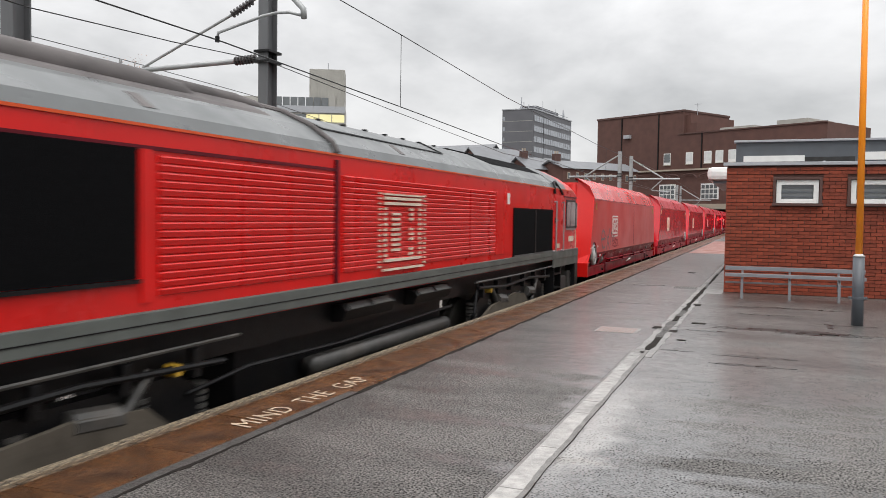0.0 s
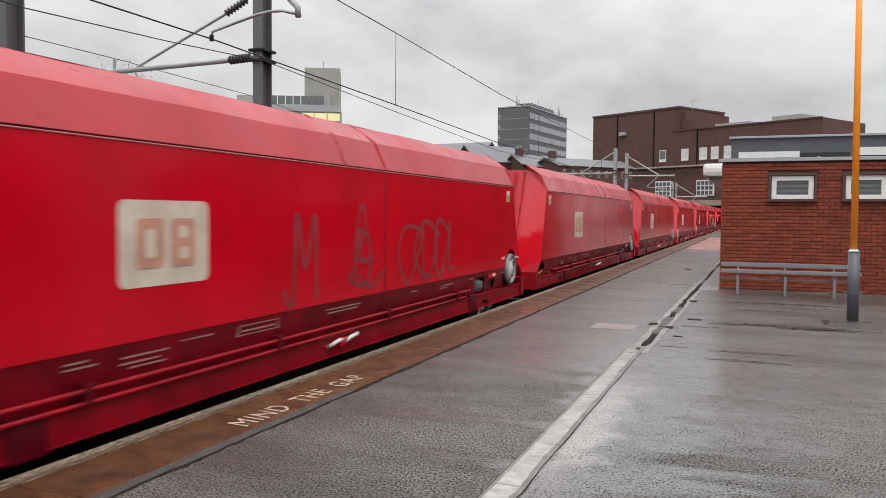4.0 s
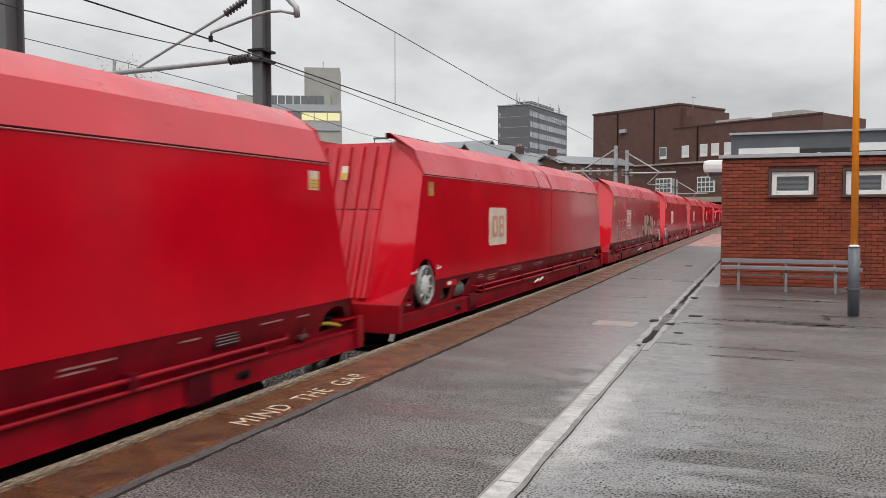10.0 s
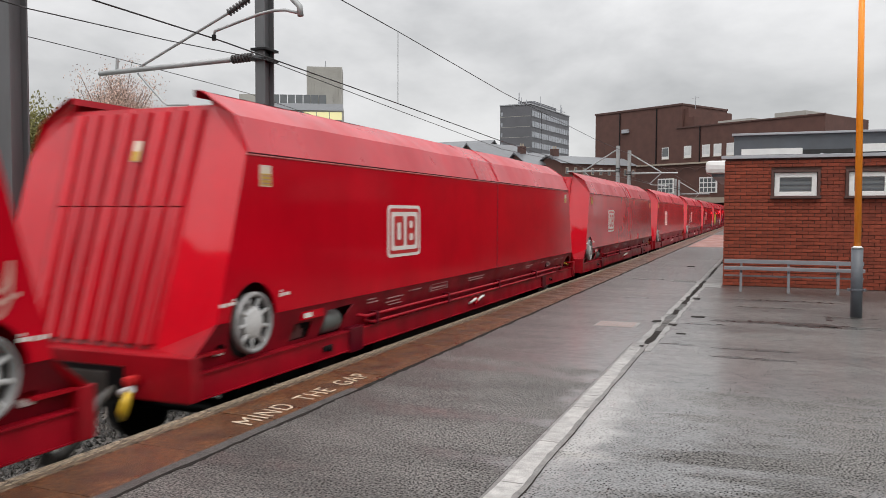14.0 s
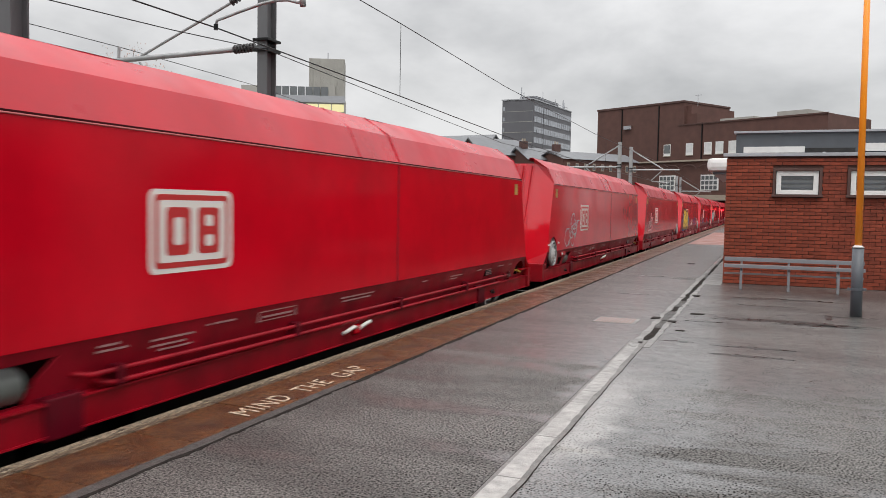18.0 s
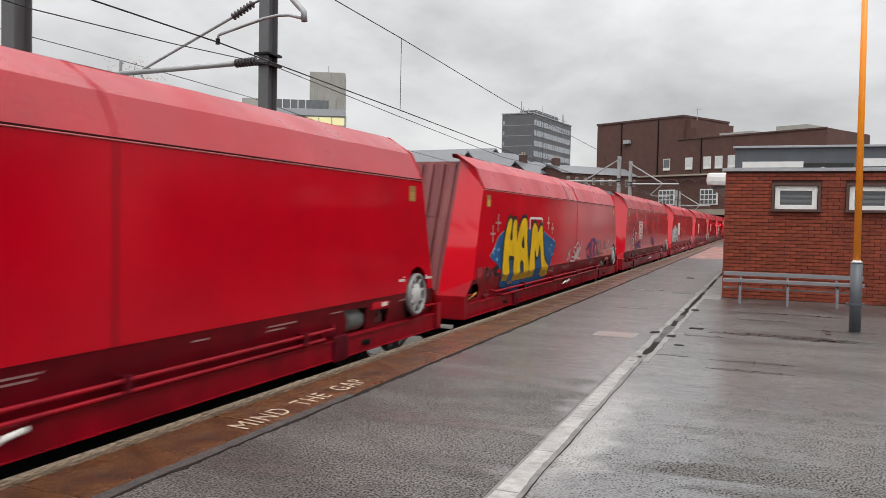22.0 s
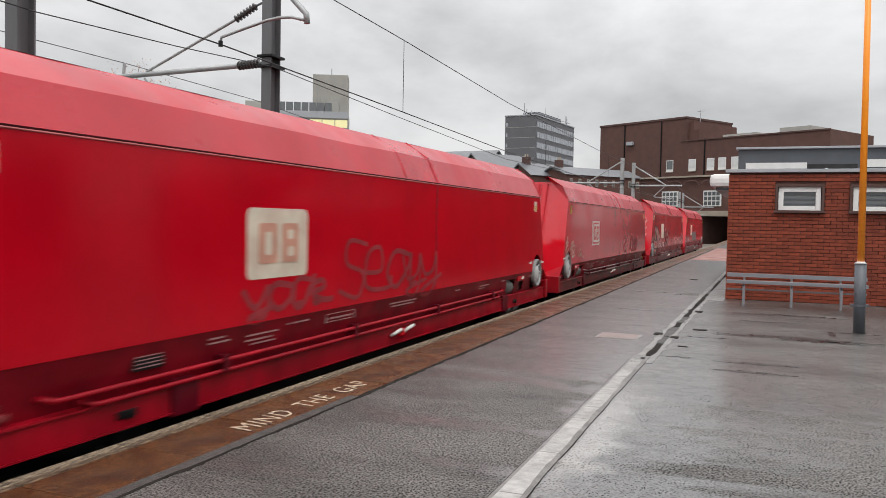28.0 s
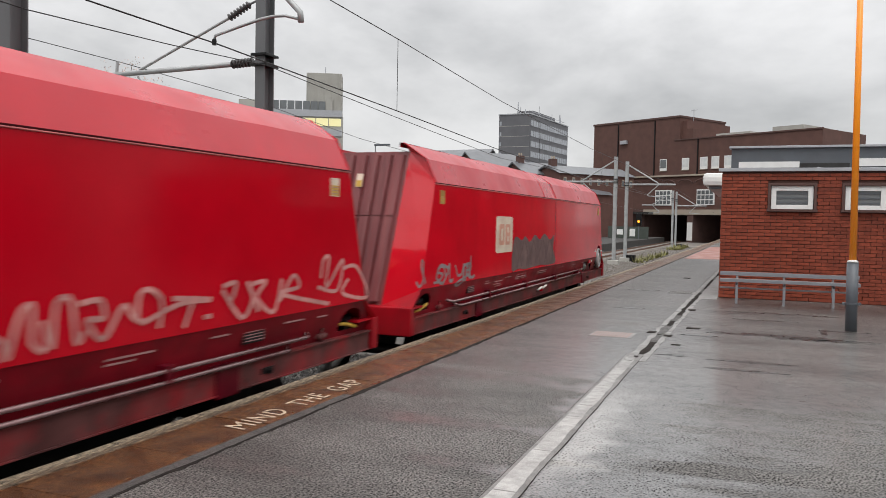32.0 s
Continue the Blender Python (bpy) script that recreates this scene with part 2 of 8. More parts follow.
M_STEEL = mat("bare_grey_steel", (0.36, 0.37, 0.38), 0.4, 0.6, 0.15, 8.0, 0.05, 40.0, (0.12, 0.10, 0.08), 0.4, 4.0)
M_WHEELGREY = mat("pale_grey_cast_wheel", (0.58, 0.58, 0.57), 0.45, 0.0, 0.15, 9.0, 0.05, 40.0, (0.15, 0.12, 0.10), 0.5, 6.0)
M_WHITE = mat("white_vinyl", (0.74, 0.71, 0.66), 0.45, 0, 0.06, 4.0, 0, 60, (0.5, 0.42, 0.38), 0.4, 2.0)
M_CREAM = mat("faded_cream_vinyl", (0.66, 0.58, 0.46), 0.5, 0, 0.1, 5.0, 0, 60, (0.45, 0.2, 0.14), 0.5, 3.0)
M_LOGORED = mat("logo_red", (0.48, 0.02, 0.02), 0.4, 0, 0.08, 5.0)
M_LOGOFADE = mat("faded_logo_red", (0.56, 0.27, 0.19), 0.5, 0, 0.15, 5.0)
M_YELLOW = mat("yellow_enamel", (0.70, 0.46, 0.03), 0.45, 0, 0.1, 6.0, 0, 60, (0.2, 0.15, 0.05), 0.4, 6.0)
# pale pink puts the highlight along the top rail into its colour
M_PALEPINK = mat("pale_worn_edge_paint", (0.50, 0.12, 0.12), 0.4, 0, 0.2, 3.0)
M_GTAG = mat("worn_grey_data_lettering", (0.33, 0.17, 0.17), 0.5, 0, 0.2, 12.0)
M_BRICK = mat("red_brick", (0.21, 0.043, 0.021), 0.6, 0, 0.18, 9.0, 0.25, 90.0, (0.12, 0.03, 0.02), 0.6, 2.0, 0, 0, 0.2, spec=0.3)
M_BRICKS = mat("red_brick_run", (0.21, 0.043, 0.021), 0.6, 0, 0.18, 9.0, 0.25, 90.0, (0.12, 0.03, 0.02), 0.6, 2.0, island=0.2, spec=0.3)
M_MORTAR = mat("dark_mortar", (0.075, 0.034, 0.026), 0.85, 0, 0.15, 12.0, 0.3, 120.0)
M_BROWN = mat("far_brown_brick", (0.098, 0.045, 0.035), 0.8, 0, 0.14, 0.9, 0.15, 12.0, (0.07, 0.034, 0.028), 0.6, 0.25)
M_DARKBR = mat("shaded_brown_brick", (0.085, 0.045, 0.038), 0.85, 0, 0.15, 1.0, 0.1, 12.0)
M_CONC = mat("weathered_concrete", (0.36, 0.35, 0.32), 0.8, 0, 0.10, 0.6, 0.1, 8.0, (0.22, 0.21, 0.19), 0.6, 0.3)
M_BEIGE = mat("beige_concrete_lintel", (0.34, 0.29, 0.23), 0.8, 0, 0.12, 1.0, 0.1, 8.0, (0.18, 0.15, 0.12), 0.6, 0.5)
M_TOWER = mat("dark_grey_cladding", (0.105, 0.105, 0.115), 0.6, 0, 0.1, 0.3)
M_TGLASS = mat("pale_glazing_band", (0.33, 0.35, 0.38), 0.25, 0, 0.22, 0.7, stretch=(3, 3, 0.6))
M_SLATE = mat("wet_roof_slate", (0.12, 0.125, 0.135), 0.35, 0, 0.12, 1.2, 0.2, 12.0, (0.10, 0.10, 0.10), 0.6, 0.5)
M_WINW = mat("white_window_frame", (0.72, 0.72, 0.70), 0.4, 0, 0.05, 4.0)
M_PANE = glass("grey_window_glass", (0.12, 0.13, 0.135), 0.08)
M_PALEPANE = mat("pale_blind_behind_glass", (0.60, 0.61, 0.60), 0.3, 0, 0.08, 2.0)
M_GREYP = mat("grey_painted_steel", (0.085, 0.095, 0.108), 0.42, 0.0, 0.08, 5.0, 0.02, 40.0, (0.08, 0.08, 0.08), 0.3, 3.0)
M_LIGHTP = mat("pale_grey_painted_steel", (0.34, 0.35, 0.37), 0.4, 0, 0.08, 6.0)
M_POLE = mat("orange_painted_pole", (0.98, 0.31, 0.012), 0.35, 0, 0.04, 5.0, 0.02, 30.0, (0.85, 0.24, 0.02), 0.3, 2.0)
M_WHITEP = mat("white_paint", (0.68, 0.68, 0.66), 0.5, 0, 0.06, 6.0)
M_MAST = mat("galvanised_mast_steel", (0.105, 0.108, 0.112), 0.55, 0.1, 0.15, 4.0, 0.05, 30.0, (0.10, 0.095, 0.09), 0.5, 1.2, stretch=(1, 1, 0.2))
M_MASTL = mat("pale_galvanised_steel", (0.34, 0.35, 0.35), 0.5, 0.3, 0.12, 4.0)
M_INS = mat("brown_grey_insulator", (0.06, 0.055, 0.055), 0.25, 0, 0.15, 8.0)
M_WIRE = mat("dark_contact_wire", (0.03, 0.03, 0.03), 0.5, 0.5, 0.1, 5.0)
M_COPE = mat("brown_wet_coping_slab", (0.108, 0.045, 0.015), 0.42, 0, 0.6, 26.0, 0.5, 90.0, (0.026, 0.014, 0.009), 0.95, 2.4, 0.2, 0.18, 0.2, spec=0.35)
M_NOSE = mat("pale_gritty_edge_stone", (0.25, 0.20, 0.14), 0.6, 0, 0.85, 30.0, 0.8, 60.0, (0.016, 0.012, 0.010), 1.0, 11.0, 0, 0, 0.18, stretch=(3, 0.5, 1), spec=0.25)
M_EDGING = mat("brown_stained_edging", (0.15, 0.105, 0.066), 0.6, 0, 0.8, 30.0, 0.8, 60.0, (0.016, 0.012, 0.010), 1.0, 8.0, 0, 0, 0.2, stretch=(3, 0.5, 1), spec=0.3)
M_STRIP = mat("grey_mortar_strip", (0.060, 0.056, 0.052), 0.6, 0, 0.5, 45.0, 0.8, 60.0, (0.035, 0.030, 0.028), 0.8, 3.5, 0.15)
M_WETLINE = mat("worn_white_paint_line", (0.34, 0.33, 0.315), 0.5, 0, 0.22, 14.0, 0.3, 90.0, (0.16, 0.155, 0.15), 0.9, 1.6, 0.15, 0, 0.08, spec=0.3)
M_LETTER = mat("worn_cream_lettering", (0.50, 0.40, 0.29), 0.6, 0, 0.3, 20.0, 0.3, 60.0, (0.09, 0.042, 0.022), 1.0, 13.0)
M_CHANNEL = mat("wet_dark_channel", (0.02, 0.02, 0.02), 0.2, 0, 0.3, 8.0, 0.2, 30.0)
M_REDPAVE = mat("wet_red_paving", (0.26, 0.10, 0.075), 0.45, 0, 0.2, 5.0, 0.3, 40.0, (0.15, 0.07, 0.055), 0.7, 0.8, 0.15)
M_GRATE = mat("reddish_cast_grate", (0.24, 0.16, 0.14), 0.5, 0.0, 0.25, 14.0, 0.3, 60.0)
M_BALLAST = mat("ballast_stone", (0.15, 0.135, 0.12), 0.8, 0, 0.35, 14.0, 0.8, 30.0, (0.10, 0.07, 0.05), 0.6, 1.0)
# wet ballast again, its colour darkened to carry the train's shadow
M_SHADEBALLAST = mat("oily_wet_ballast_stone", (0.075, 0.066, 0.058), 0.5, 0, 0.6, 14.0, 0.8, 30.0, (0.02, 0.018, 0.016), 0.8, 3.0, island=0.5)
M_SLEEPER = mat("concrete_sleeper", (0.22, 0.20, 0.18), 0.8, 0, 0.15, 6.0, 0.1, 40.0)
M_RAIL = mat("rusty_rail", (0.16, 0.08, 0.05), 0.6, 0.4, 0.2, 10.0)
M_RAILTOP = mat("polished_rail_head", (0.45, 0.45, 0.45), 0.25, 0.9, 0.1, 10.0)
M_BARK = mat("tree_bark", (0.16, 0.125, 0.10), 0.9, 0, 0.2, 8.0, 0.4, 20.0)
M_LEAF1 = mat("autumn_leaf_tan", (0.50, 0.36, 0.30), 0.7, 0, 0.3, 3.0, island=0.55)
M_LEAF2 = mat("green_leaf", (0.17, 0.16, 0.05), 0.7, 0, 0.35, 3.0, island=0.4)
M_GREENB = mat("dull_green_hoarding", (0.045, 0.055, 0.045), 0.7, 0, 0.15, 2.0)
M_ROOFFELT = mat("roof_felt", (0.12, 0.12, 0.13), 0.6, 0, 0.15, 1.5, 0.1, 10.0)
M_TUNNEL = mat("sooty_tunnel_lining", (0.03, 0.028, 0.026), 0.9, 0, 0.2, 2.0)
M_LIT = glow("lit_office_window", (0.74, 0.68, 0.36), 0.35)
M_AMBER = glow("amber_signal_lens", (1.0, 0.30, 0.02), 2.5)
M_REDLAMP = glow("red_lamp_lens", (1.0, 0.02, 0.03), 60.0)
M_GROUND = mat("urban_ground", (0.10, 0.095, 0.085), 0.85, 0, 0.2, 0.3)


def asphalt_material():
    """Wet asphalt: coarse aggregate with dark pits and pale chips, and rain lying in drawn-out streaks."""
    m = bpy.data.materials.new("wet_asphalt")
    m.use_nodes = True
    nt = m.node_tree
    b = nt.nodes["Principled BSDF"]
    co = nt.nodes.new("ShaderNodeTexCoord")

    def noise_node(scale, detail, rough=0.5, vec=None):
        n = nt.nodes.new("ShaderNodeTexNoise")
        n.inputs["Scale"].default_value = scale
        n.inputs["Detail"].default_value = detail
        n.inputs["Roughness"].default_value = rough
        nt.links.new(vec or co.outputs["Object"], n.inputs["Vector"])
        return n.outputs["Fac"]

    def span(src, a, b2, c, d):
        r = nt.nodes.new("ShaderNodeMapRange")
        for k, v in (("From Min", a), ("From Max", b2), ("To Min", c), ("To Max", d)):
            r.inputs[k].default_value = v
        nt.links.new(src, r.inputs["Value"])
        return r.outputs["Result"]

    def op(kind, x, y):
        q = nt.nodes.new("ShaderNodeMath")
        q.operation = kind
        for k, v in enumerate((x, y)):
            if isinstance(v, float):
                q.inputs[k].default_value = v
            else:
                nt.links.new(v, q.inputs[k])
        return q.outputs[0]

    grit = noise_node(66.0, 3.0, 0.8)
    ramp = nt.nodes.new("ShaderNodeValToRGB")
    ramp.color_ramp.elements[0].position = 0.40
    ramp.color_ramp.elements[0].color = (0.010, 0.0096, 0.0092, 1)
    ramp.color_ramp.elements[1].position = 0.62
    ramp.color_ramp.elements[1].color = (0.205, 0.194, 0.181, 1)
    nt.links.new(grit, ramp.inputs["Fac"])
    # open pits where chips have come out
    pit = nt.nodes.new("ShaderNodeTexVoronoi")
    pit.voronoi_dimensions = "2D"
    pit.inputs["Scale"].default_value = 38.0
    pit.inputs["Randomness"].default_value = 1.0
    nt.links.new(co.outputs["Object"], pit.inputs["Vector"])
    hole = span(pit.outputs["Distance"], 0.15, 0.30, 0.0, 1.0)
    # fewer pits where the surface is sound
    sound = span(noise_node(5.0, 3.0), 0.42, 0.60, 0.0, 0.38)
    broad = span(noise_node(0.7, 6.0), 0.3, 0.7, 0.78, 1.28)
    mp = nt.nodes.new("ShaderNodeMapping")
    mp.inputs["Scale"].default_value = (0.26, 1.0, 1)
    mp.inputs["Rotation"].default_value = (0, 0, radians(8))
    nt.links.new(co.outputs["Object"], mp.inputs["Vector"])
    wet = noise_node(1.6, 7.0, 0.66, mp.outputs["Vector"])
    # the platform falls towards the drain beside the painted line, where the rain gathers
    sep = nt.nodes.new("ShaderNodeSeparateXYZ")
    nt.links.new(co.outputs["Object"], sep.inputs["Vector"])
    hole = op("MAXIMUM", op("MAXIMUM", hole, sound), span(sep.outputs["X"], 1.5, 3.0, 0.36, 0.0))
    gather = op("MULTIPLY", span(sep.outputs["X"], 2.55, 3.0, 0.0, 1.0), span(sep.outputs["X"], 3.15, 3.9, 1.0, 0.3))
    level = op("ADD", op("ADD", wet, op("MULTIPLY", gather, 0.15)), span(sep.outputs["Y"], 2.6, 10.0, -0.13, 0.14))
    film = op("MULTIPLY", span(level, 0.51, 0.60, 0.0, 1.0), span(sep.outputs["X"], 1.4, 2.6, 0.28, 1.0))
    # the raised ground before the brick building drains sooner
    film = op("MULTIPLY", film, span(noise_node(16.0, 3.0, 0.6), 0.36, 0.56, 0.7, 1.0))
    rise = op("MULTIPLY", span(sep.outputs["X"], 3.3, 3.9, 0.0, 1.0), span(sep.outputs["Y"], 8.0, 12.0, 0.0, 0.5))
    film = op("MULTIPLY", film, op("SUBTRACT", 1.0, rise))
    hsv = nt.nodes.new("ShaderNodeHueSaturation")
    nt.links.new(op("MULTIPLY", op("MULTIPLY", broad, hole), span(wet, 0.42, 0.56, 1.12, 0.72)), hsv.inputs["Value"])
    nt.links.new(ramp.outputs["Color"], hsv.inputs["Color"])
    # pale patches reaching out from the painted line, thinner over the pits
    reach = op("MULTIPLY", span(sep.outputs["X"], 2.94, 3.0, 0.0, 1.0), span(op("ADD", sep.outputs["X"], op("MULTIPLY", noise_node(2.2, 5.0, 0.6), -0.9)), 2.62, 2.86, 1.0, 0.0))
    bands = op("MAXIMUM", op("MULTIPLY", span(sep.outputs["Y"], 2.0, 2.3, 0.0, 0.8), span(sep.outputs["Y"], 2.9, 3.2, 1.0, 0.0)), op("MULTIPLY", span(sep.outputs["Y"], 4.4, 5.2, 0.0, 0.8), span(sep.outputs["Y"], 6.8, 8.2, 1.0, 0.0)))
    pale_patch = op("MULTIPLY", op("MULTIPLY", reach, bands), span(hole, 0.2, 0.9, 0.25, 1.0))
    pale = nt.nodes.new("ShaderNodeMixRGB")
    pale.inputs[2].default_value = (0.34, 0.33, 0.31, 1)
    nt.links.new(pale_patch, pale.inputs[0])
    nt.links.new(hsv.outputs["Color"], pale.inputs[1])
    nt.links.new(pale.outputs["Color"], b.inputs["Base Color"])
    fine = noise_node(9.0, 4.0, 0.6)
    nt.links.new(op("ADD", span(film, 0.0, 1.0, 0.58, 0.32), span(fine, 0.3, 0.7, -0.07, 0.07)), b.inputs["Roughness"])
    bp = nt.nodes.new("ShaderNodeBump")
    bp.inputs["Distance"].default_value = 0.009
    nt.links.new(span(film, 0.0, 1.0, 0.42, 0.14), bp.inputs["Strength"])
    nt.links.new(op("ADD", op("MULTIPLY", grit, 0.3), op("MULTIPLY", hole, 0.8)), bp.inputs["Height"])
    nt.links.new(op("MULTIPLY", film, hole), b.inputs["Coat Weight"])
    nt.links.new(op("MULTIPLY", hole, span(film, 0.0, 1.0, 0.28, 0.6)), b.inputs["Specular IOR Level"])
    b.inputs["Coat Roughness"].default_value = 0.23
    b.inputs["Coat IOR"].default_value = 1.95
    nt.links.new(bp.outputs["Normal"], b.inputs["Normal"])
    return m


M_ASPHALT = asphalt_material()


# ---- mesh helpers ----
def box(bm, x0, y0, z0, x1, y1, z1, bevel=0.0):
    r = bmesh.ops.create_cube(bm, size=1.0, matrix=Matrix.Translation(((x0 + x1) / 2, (y0 + y1) / 2, (z0 + z1) / 2)) @ Matrix.Diagonal((abs(x1 - x0), abs(y1 - y0), abs(z1 - z0), 1)))
    if bevel:
        es = list({e for v in r["verts"] for e in v.link_edges})
        bmesh.ops.bevel(bm, geom=es, offset=bevel, segments=2, profile=0.6, affect="EDGES")
    return bm


def tube(bm, a, b, r0, r1=None, n=10):
    a, b = Vector(a), Vector(b)
    d = b - a
    m = Matrix.Translation((a + b) / 2) @ d.to_track_quat("Z", "Y").to_matrix().to_4x4()
    bmesh.ops.create_cone(bm, cap_ends=True, segments=n, radius1=r0, radius2=r0 if r1 is None else r1, depth=d.length, matrix=m)
    return bm


def pipe(bm, pts, r, n=8):
    """One continuous swept tube through pts; r is a radius or one for each point."""
    pts = [Vector(p) for p in pts]
    rad = list(r) if isinstance(r, (list, tuple)) else [r] * len(pts)
    rings = []
    up = None
    for i, p in enumerate(pts):
        d = (pts[min(i + 1, len(pts) - 1)] - pts[max(i - 1, 0)]).normalized()
        if up is None:
            up = d.orthogonal().normalized()
        side = d.cross(up)
        if side.length < 1e-4:
            side = d.orthogonal()
        side.normalize()
        up = side.cross(d).normalized()
        rings.append([bm.verts.new(p + (side * math.cos(a) + up * math.sin(a)) * rad[i]) for a in [2 * math.pi * k / n for k in range(n)]])
    for a, b in zip(rings, rings[1:]):
        for k in range(n):
            j = (k + 1) % n
            bm.faces.new((a[k], a[j], b[j], b[k]))
    bm.faces.new(rings[0][::-1])
    bm.faces.new(rings[-1])
    return bm


def prism(bm, pts, lift, thick):
    """A plate: pts are 2D, lift(p, d) gives the 3D place of a 2D point at depth d."""
    lo = [bm.verts.new(lift(p, 0.0)) for p in pts]
    hi = [bm.verts.new(lift(p, thick)) for p in pts]
    bm.faces.new(hi)
    bm.faces.new(lo[::-1])
    for i in range(len(pts)):
        j = (i + 1) % len(pts)
        bm.faces.new((lo[i], lo[j], hi[j], hi[i]))
    return bm


def mesh_of(name, bm, material, smooth=False):
    bmesh.ops.recalc_face_normals(bm, faces=bm.faces[:])
    big = [f for f in bm.faces if len(f.verts) > 4]
    if big:
        bmesh.ops.triangulate(bm, faces=big)
    if smooth:
        for f in bm.faces:
            f.smooth = True
    me = bpy.data.meshes.new(name)
    bm.to_mesh(me)
    bm.free()
    me.materials.append(material)
    return me


def part(name, bm, material, parent=None, label="", smooth=False):
    ob = new(name, mesh_of(name, bm, material, smooth) if isinstance(bm, bmesh.types.BMesh) else bm)
    if parent is not None:
        ob.parent = parent
    if label:
        tagged(ob, label)
    return ob


def thing(name, m, label, category, group="", kind=""):
    ob = new(name)
    ob.empty_display_size = 0.2
    ob.matrix_world = m
    return tagged(ob, label, category, group, kind)


def B():
    return bmesh.new()


# ---- ground, track bed and platform ----
TRACK_X = -1.45
FAR_TRACK_X = -7.6
RAIL_Z = -0.915

bm = B()
box(bm, -900, -400, -1.75, 700, 900, -1.45)
tagged(part("ground", bm, M_GROUND), "dull brown-grey urban ground reaching the horizon", "ground", kind="structure")

bm = B()
box(bm, -9.1, -60, -1.46, -0.02, 330, -1.10)
tagged(part("track_bed", bm, M_BALLAST), "grey stone ballast bed under the tracks", "ballast", kind="structure")

# loose ballast stones along the visible strip
rng = random.Random(5)


def ballast_stones(x0, x1, y0, y1, n, size, material):
    verts, faces = [], []
    for _ in range(n):
        cx, cy = rng.uniform(x0, x1), rng.uniform(y0, y1)
        s = size * rng.uniform(0.6, 1.4)
        cz = -1.10 + s * 0.3
        a = rng.uniform(0, 6.28)
        k = len(verts)
        for i in range(4):
            r = s * rng.uniform(0.7, 1.1)
            verts.append((cx + r * math.cos(a + i * 1.57), cy + r * math.sin(a + i * 1.57), cz + s * rng.uniform(-0.3, 0.2)))
        verts.append((cx, cy, cz + s * rng.uniform(0.5, 0.9)))
        verts.append((cx, cy, cz - s * 0.6))
        for i in range(4):
            j = (i + 1) % 4
            faces.append((k + i, k + j, k + 4))
            faces.append((k + j, k + i, k + 5))
    me = bpy.data.meshes.new("ballast_stones")
    me.from_pydata(verts, [], faces)
    me.materials.append(material)
    return me


tagged(new("ballast_stones", ballast_stones(-5.6, -0.1, 0.5, 14, 22000, 0.035, M_SHADEBALLAST)), "loose oily wet ballast stones between the rails", "ballast", kind="stuff")
tagged(new("ballast_stones", ballast_stones(-6.2, -0.1, 24, 100, 9000, 0.07, M_BALLAST)), "loose grey ballast stones beside the far rails", "ballast", kind="stuff")


def rail(x):
    bm = B()
    box(bm, x - 0.07, -60, RAIL_Z - 0.16, x + 0.07, 330, RAIL_Z - 0.14)
    box(bm, x - 0.01, -60, RAIL_Z - 0.14, x + 0.01, 330, RAIL_Z - 0.04)
    ob = tagged(part("rail", bm, M_RAIL), "long steel running rail with rusty web", "rail", "running rails", "structure")
    hd = B()
    box(hd, x - 0.035, -60, RAIL_Z - 0.04, x + 0.035, 330, RAIL_Z, 0.008)
    part("rail_head", hd, M_RAILTOP, ob, "polished rail head")


for c in (TRACK_X, FAR_TRACK_X):
    rail(c - 0.7525)
    rail(c + 0.7525)
sleeper_mesh = mesh_of("sleeper", box(B(), -1.25, -0.13, -1.13, 1.25, 0.13, -1.07, 0.01), M_SLEEPER)
for c in (TRACK_X, FAR_TRACK_X):
    for i in range(130):
        ob = tagged(new("sleeper", sleeper_mesh), "concrete sleeper bedded in ballast", "sleeper", "sleepers", "structure")
        ob.location = (c, -4 + i * 0.7, 0)

bm = B()
box(bm, 0.86, -30, -1.46, 30, 124, 0.0)
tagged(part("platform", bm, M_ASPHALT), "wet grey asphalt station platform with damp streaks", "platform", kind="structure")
bm = B()
box(bm, 0.13, -30, -1.46, 0.86, 124, -0.06)
tagged(part("platform_wall", bm, M_CONC), "concrete wall under the platform edge", "platform wall", kind="structure")

# platform edge: pale nosing, brown slabs, grey strip
edge = thing("platform_coping", pose(0, 0, 0), "brown wet coping slabs with a pale gritty stone nosing", "platform edge", kind="structure")
nose_mesh = mesh_of("nosing_stone", box(B(), 0.10, -0.448, -0.10, 0.186, 0.448, 0.003, 0.010), M_NOSE)
edging_mesh = mesh_of("edging_stone", box(B(), 0.196, -0.448, -0.10, 0.252, 0.448, 0.001, 0.008), M_EDGING)
slab_mesh = mesh_of("coping_slab", box(B(), 0.258, -0.446, -0.058, 0.79, 0.446, 0.0, 0.006), M_COPE)
bm = B()
box(bm, 0.168, -30, -0.059, 0.262, 124, -0.008)
part("joint_bed", bm, M_CHANNEL, edge)
for i in range(120):
    y = -3.4 + i * 0.9
    for me, nm in ((nose_mesh, "nosing_stone"), (edging_mesh, "edging_stone"), (slab_mesh, "coping_slab")):
        ob = new(nm, me)
        ob.parent = edge
        ob.location = (0, y, rng.uniform(-0.003, 0.002))


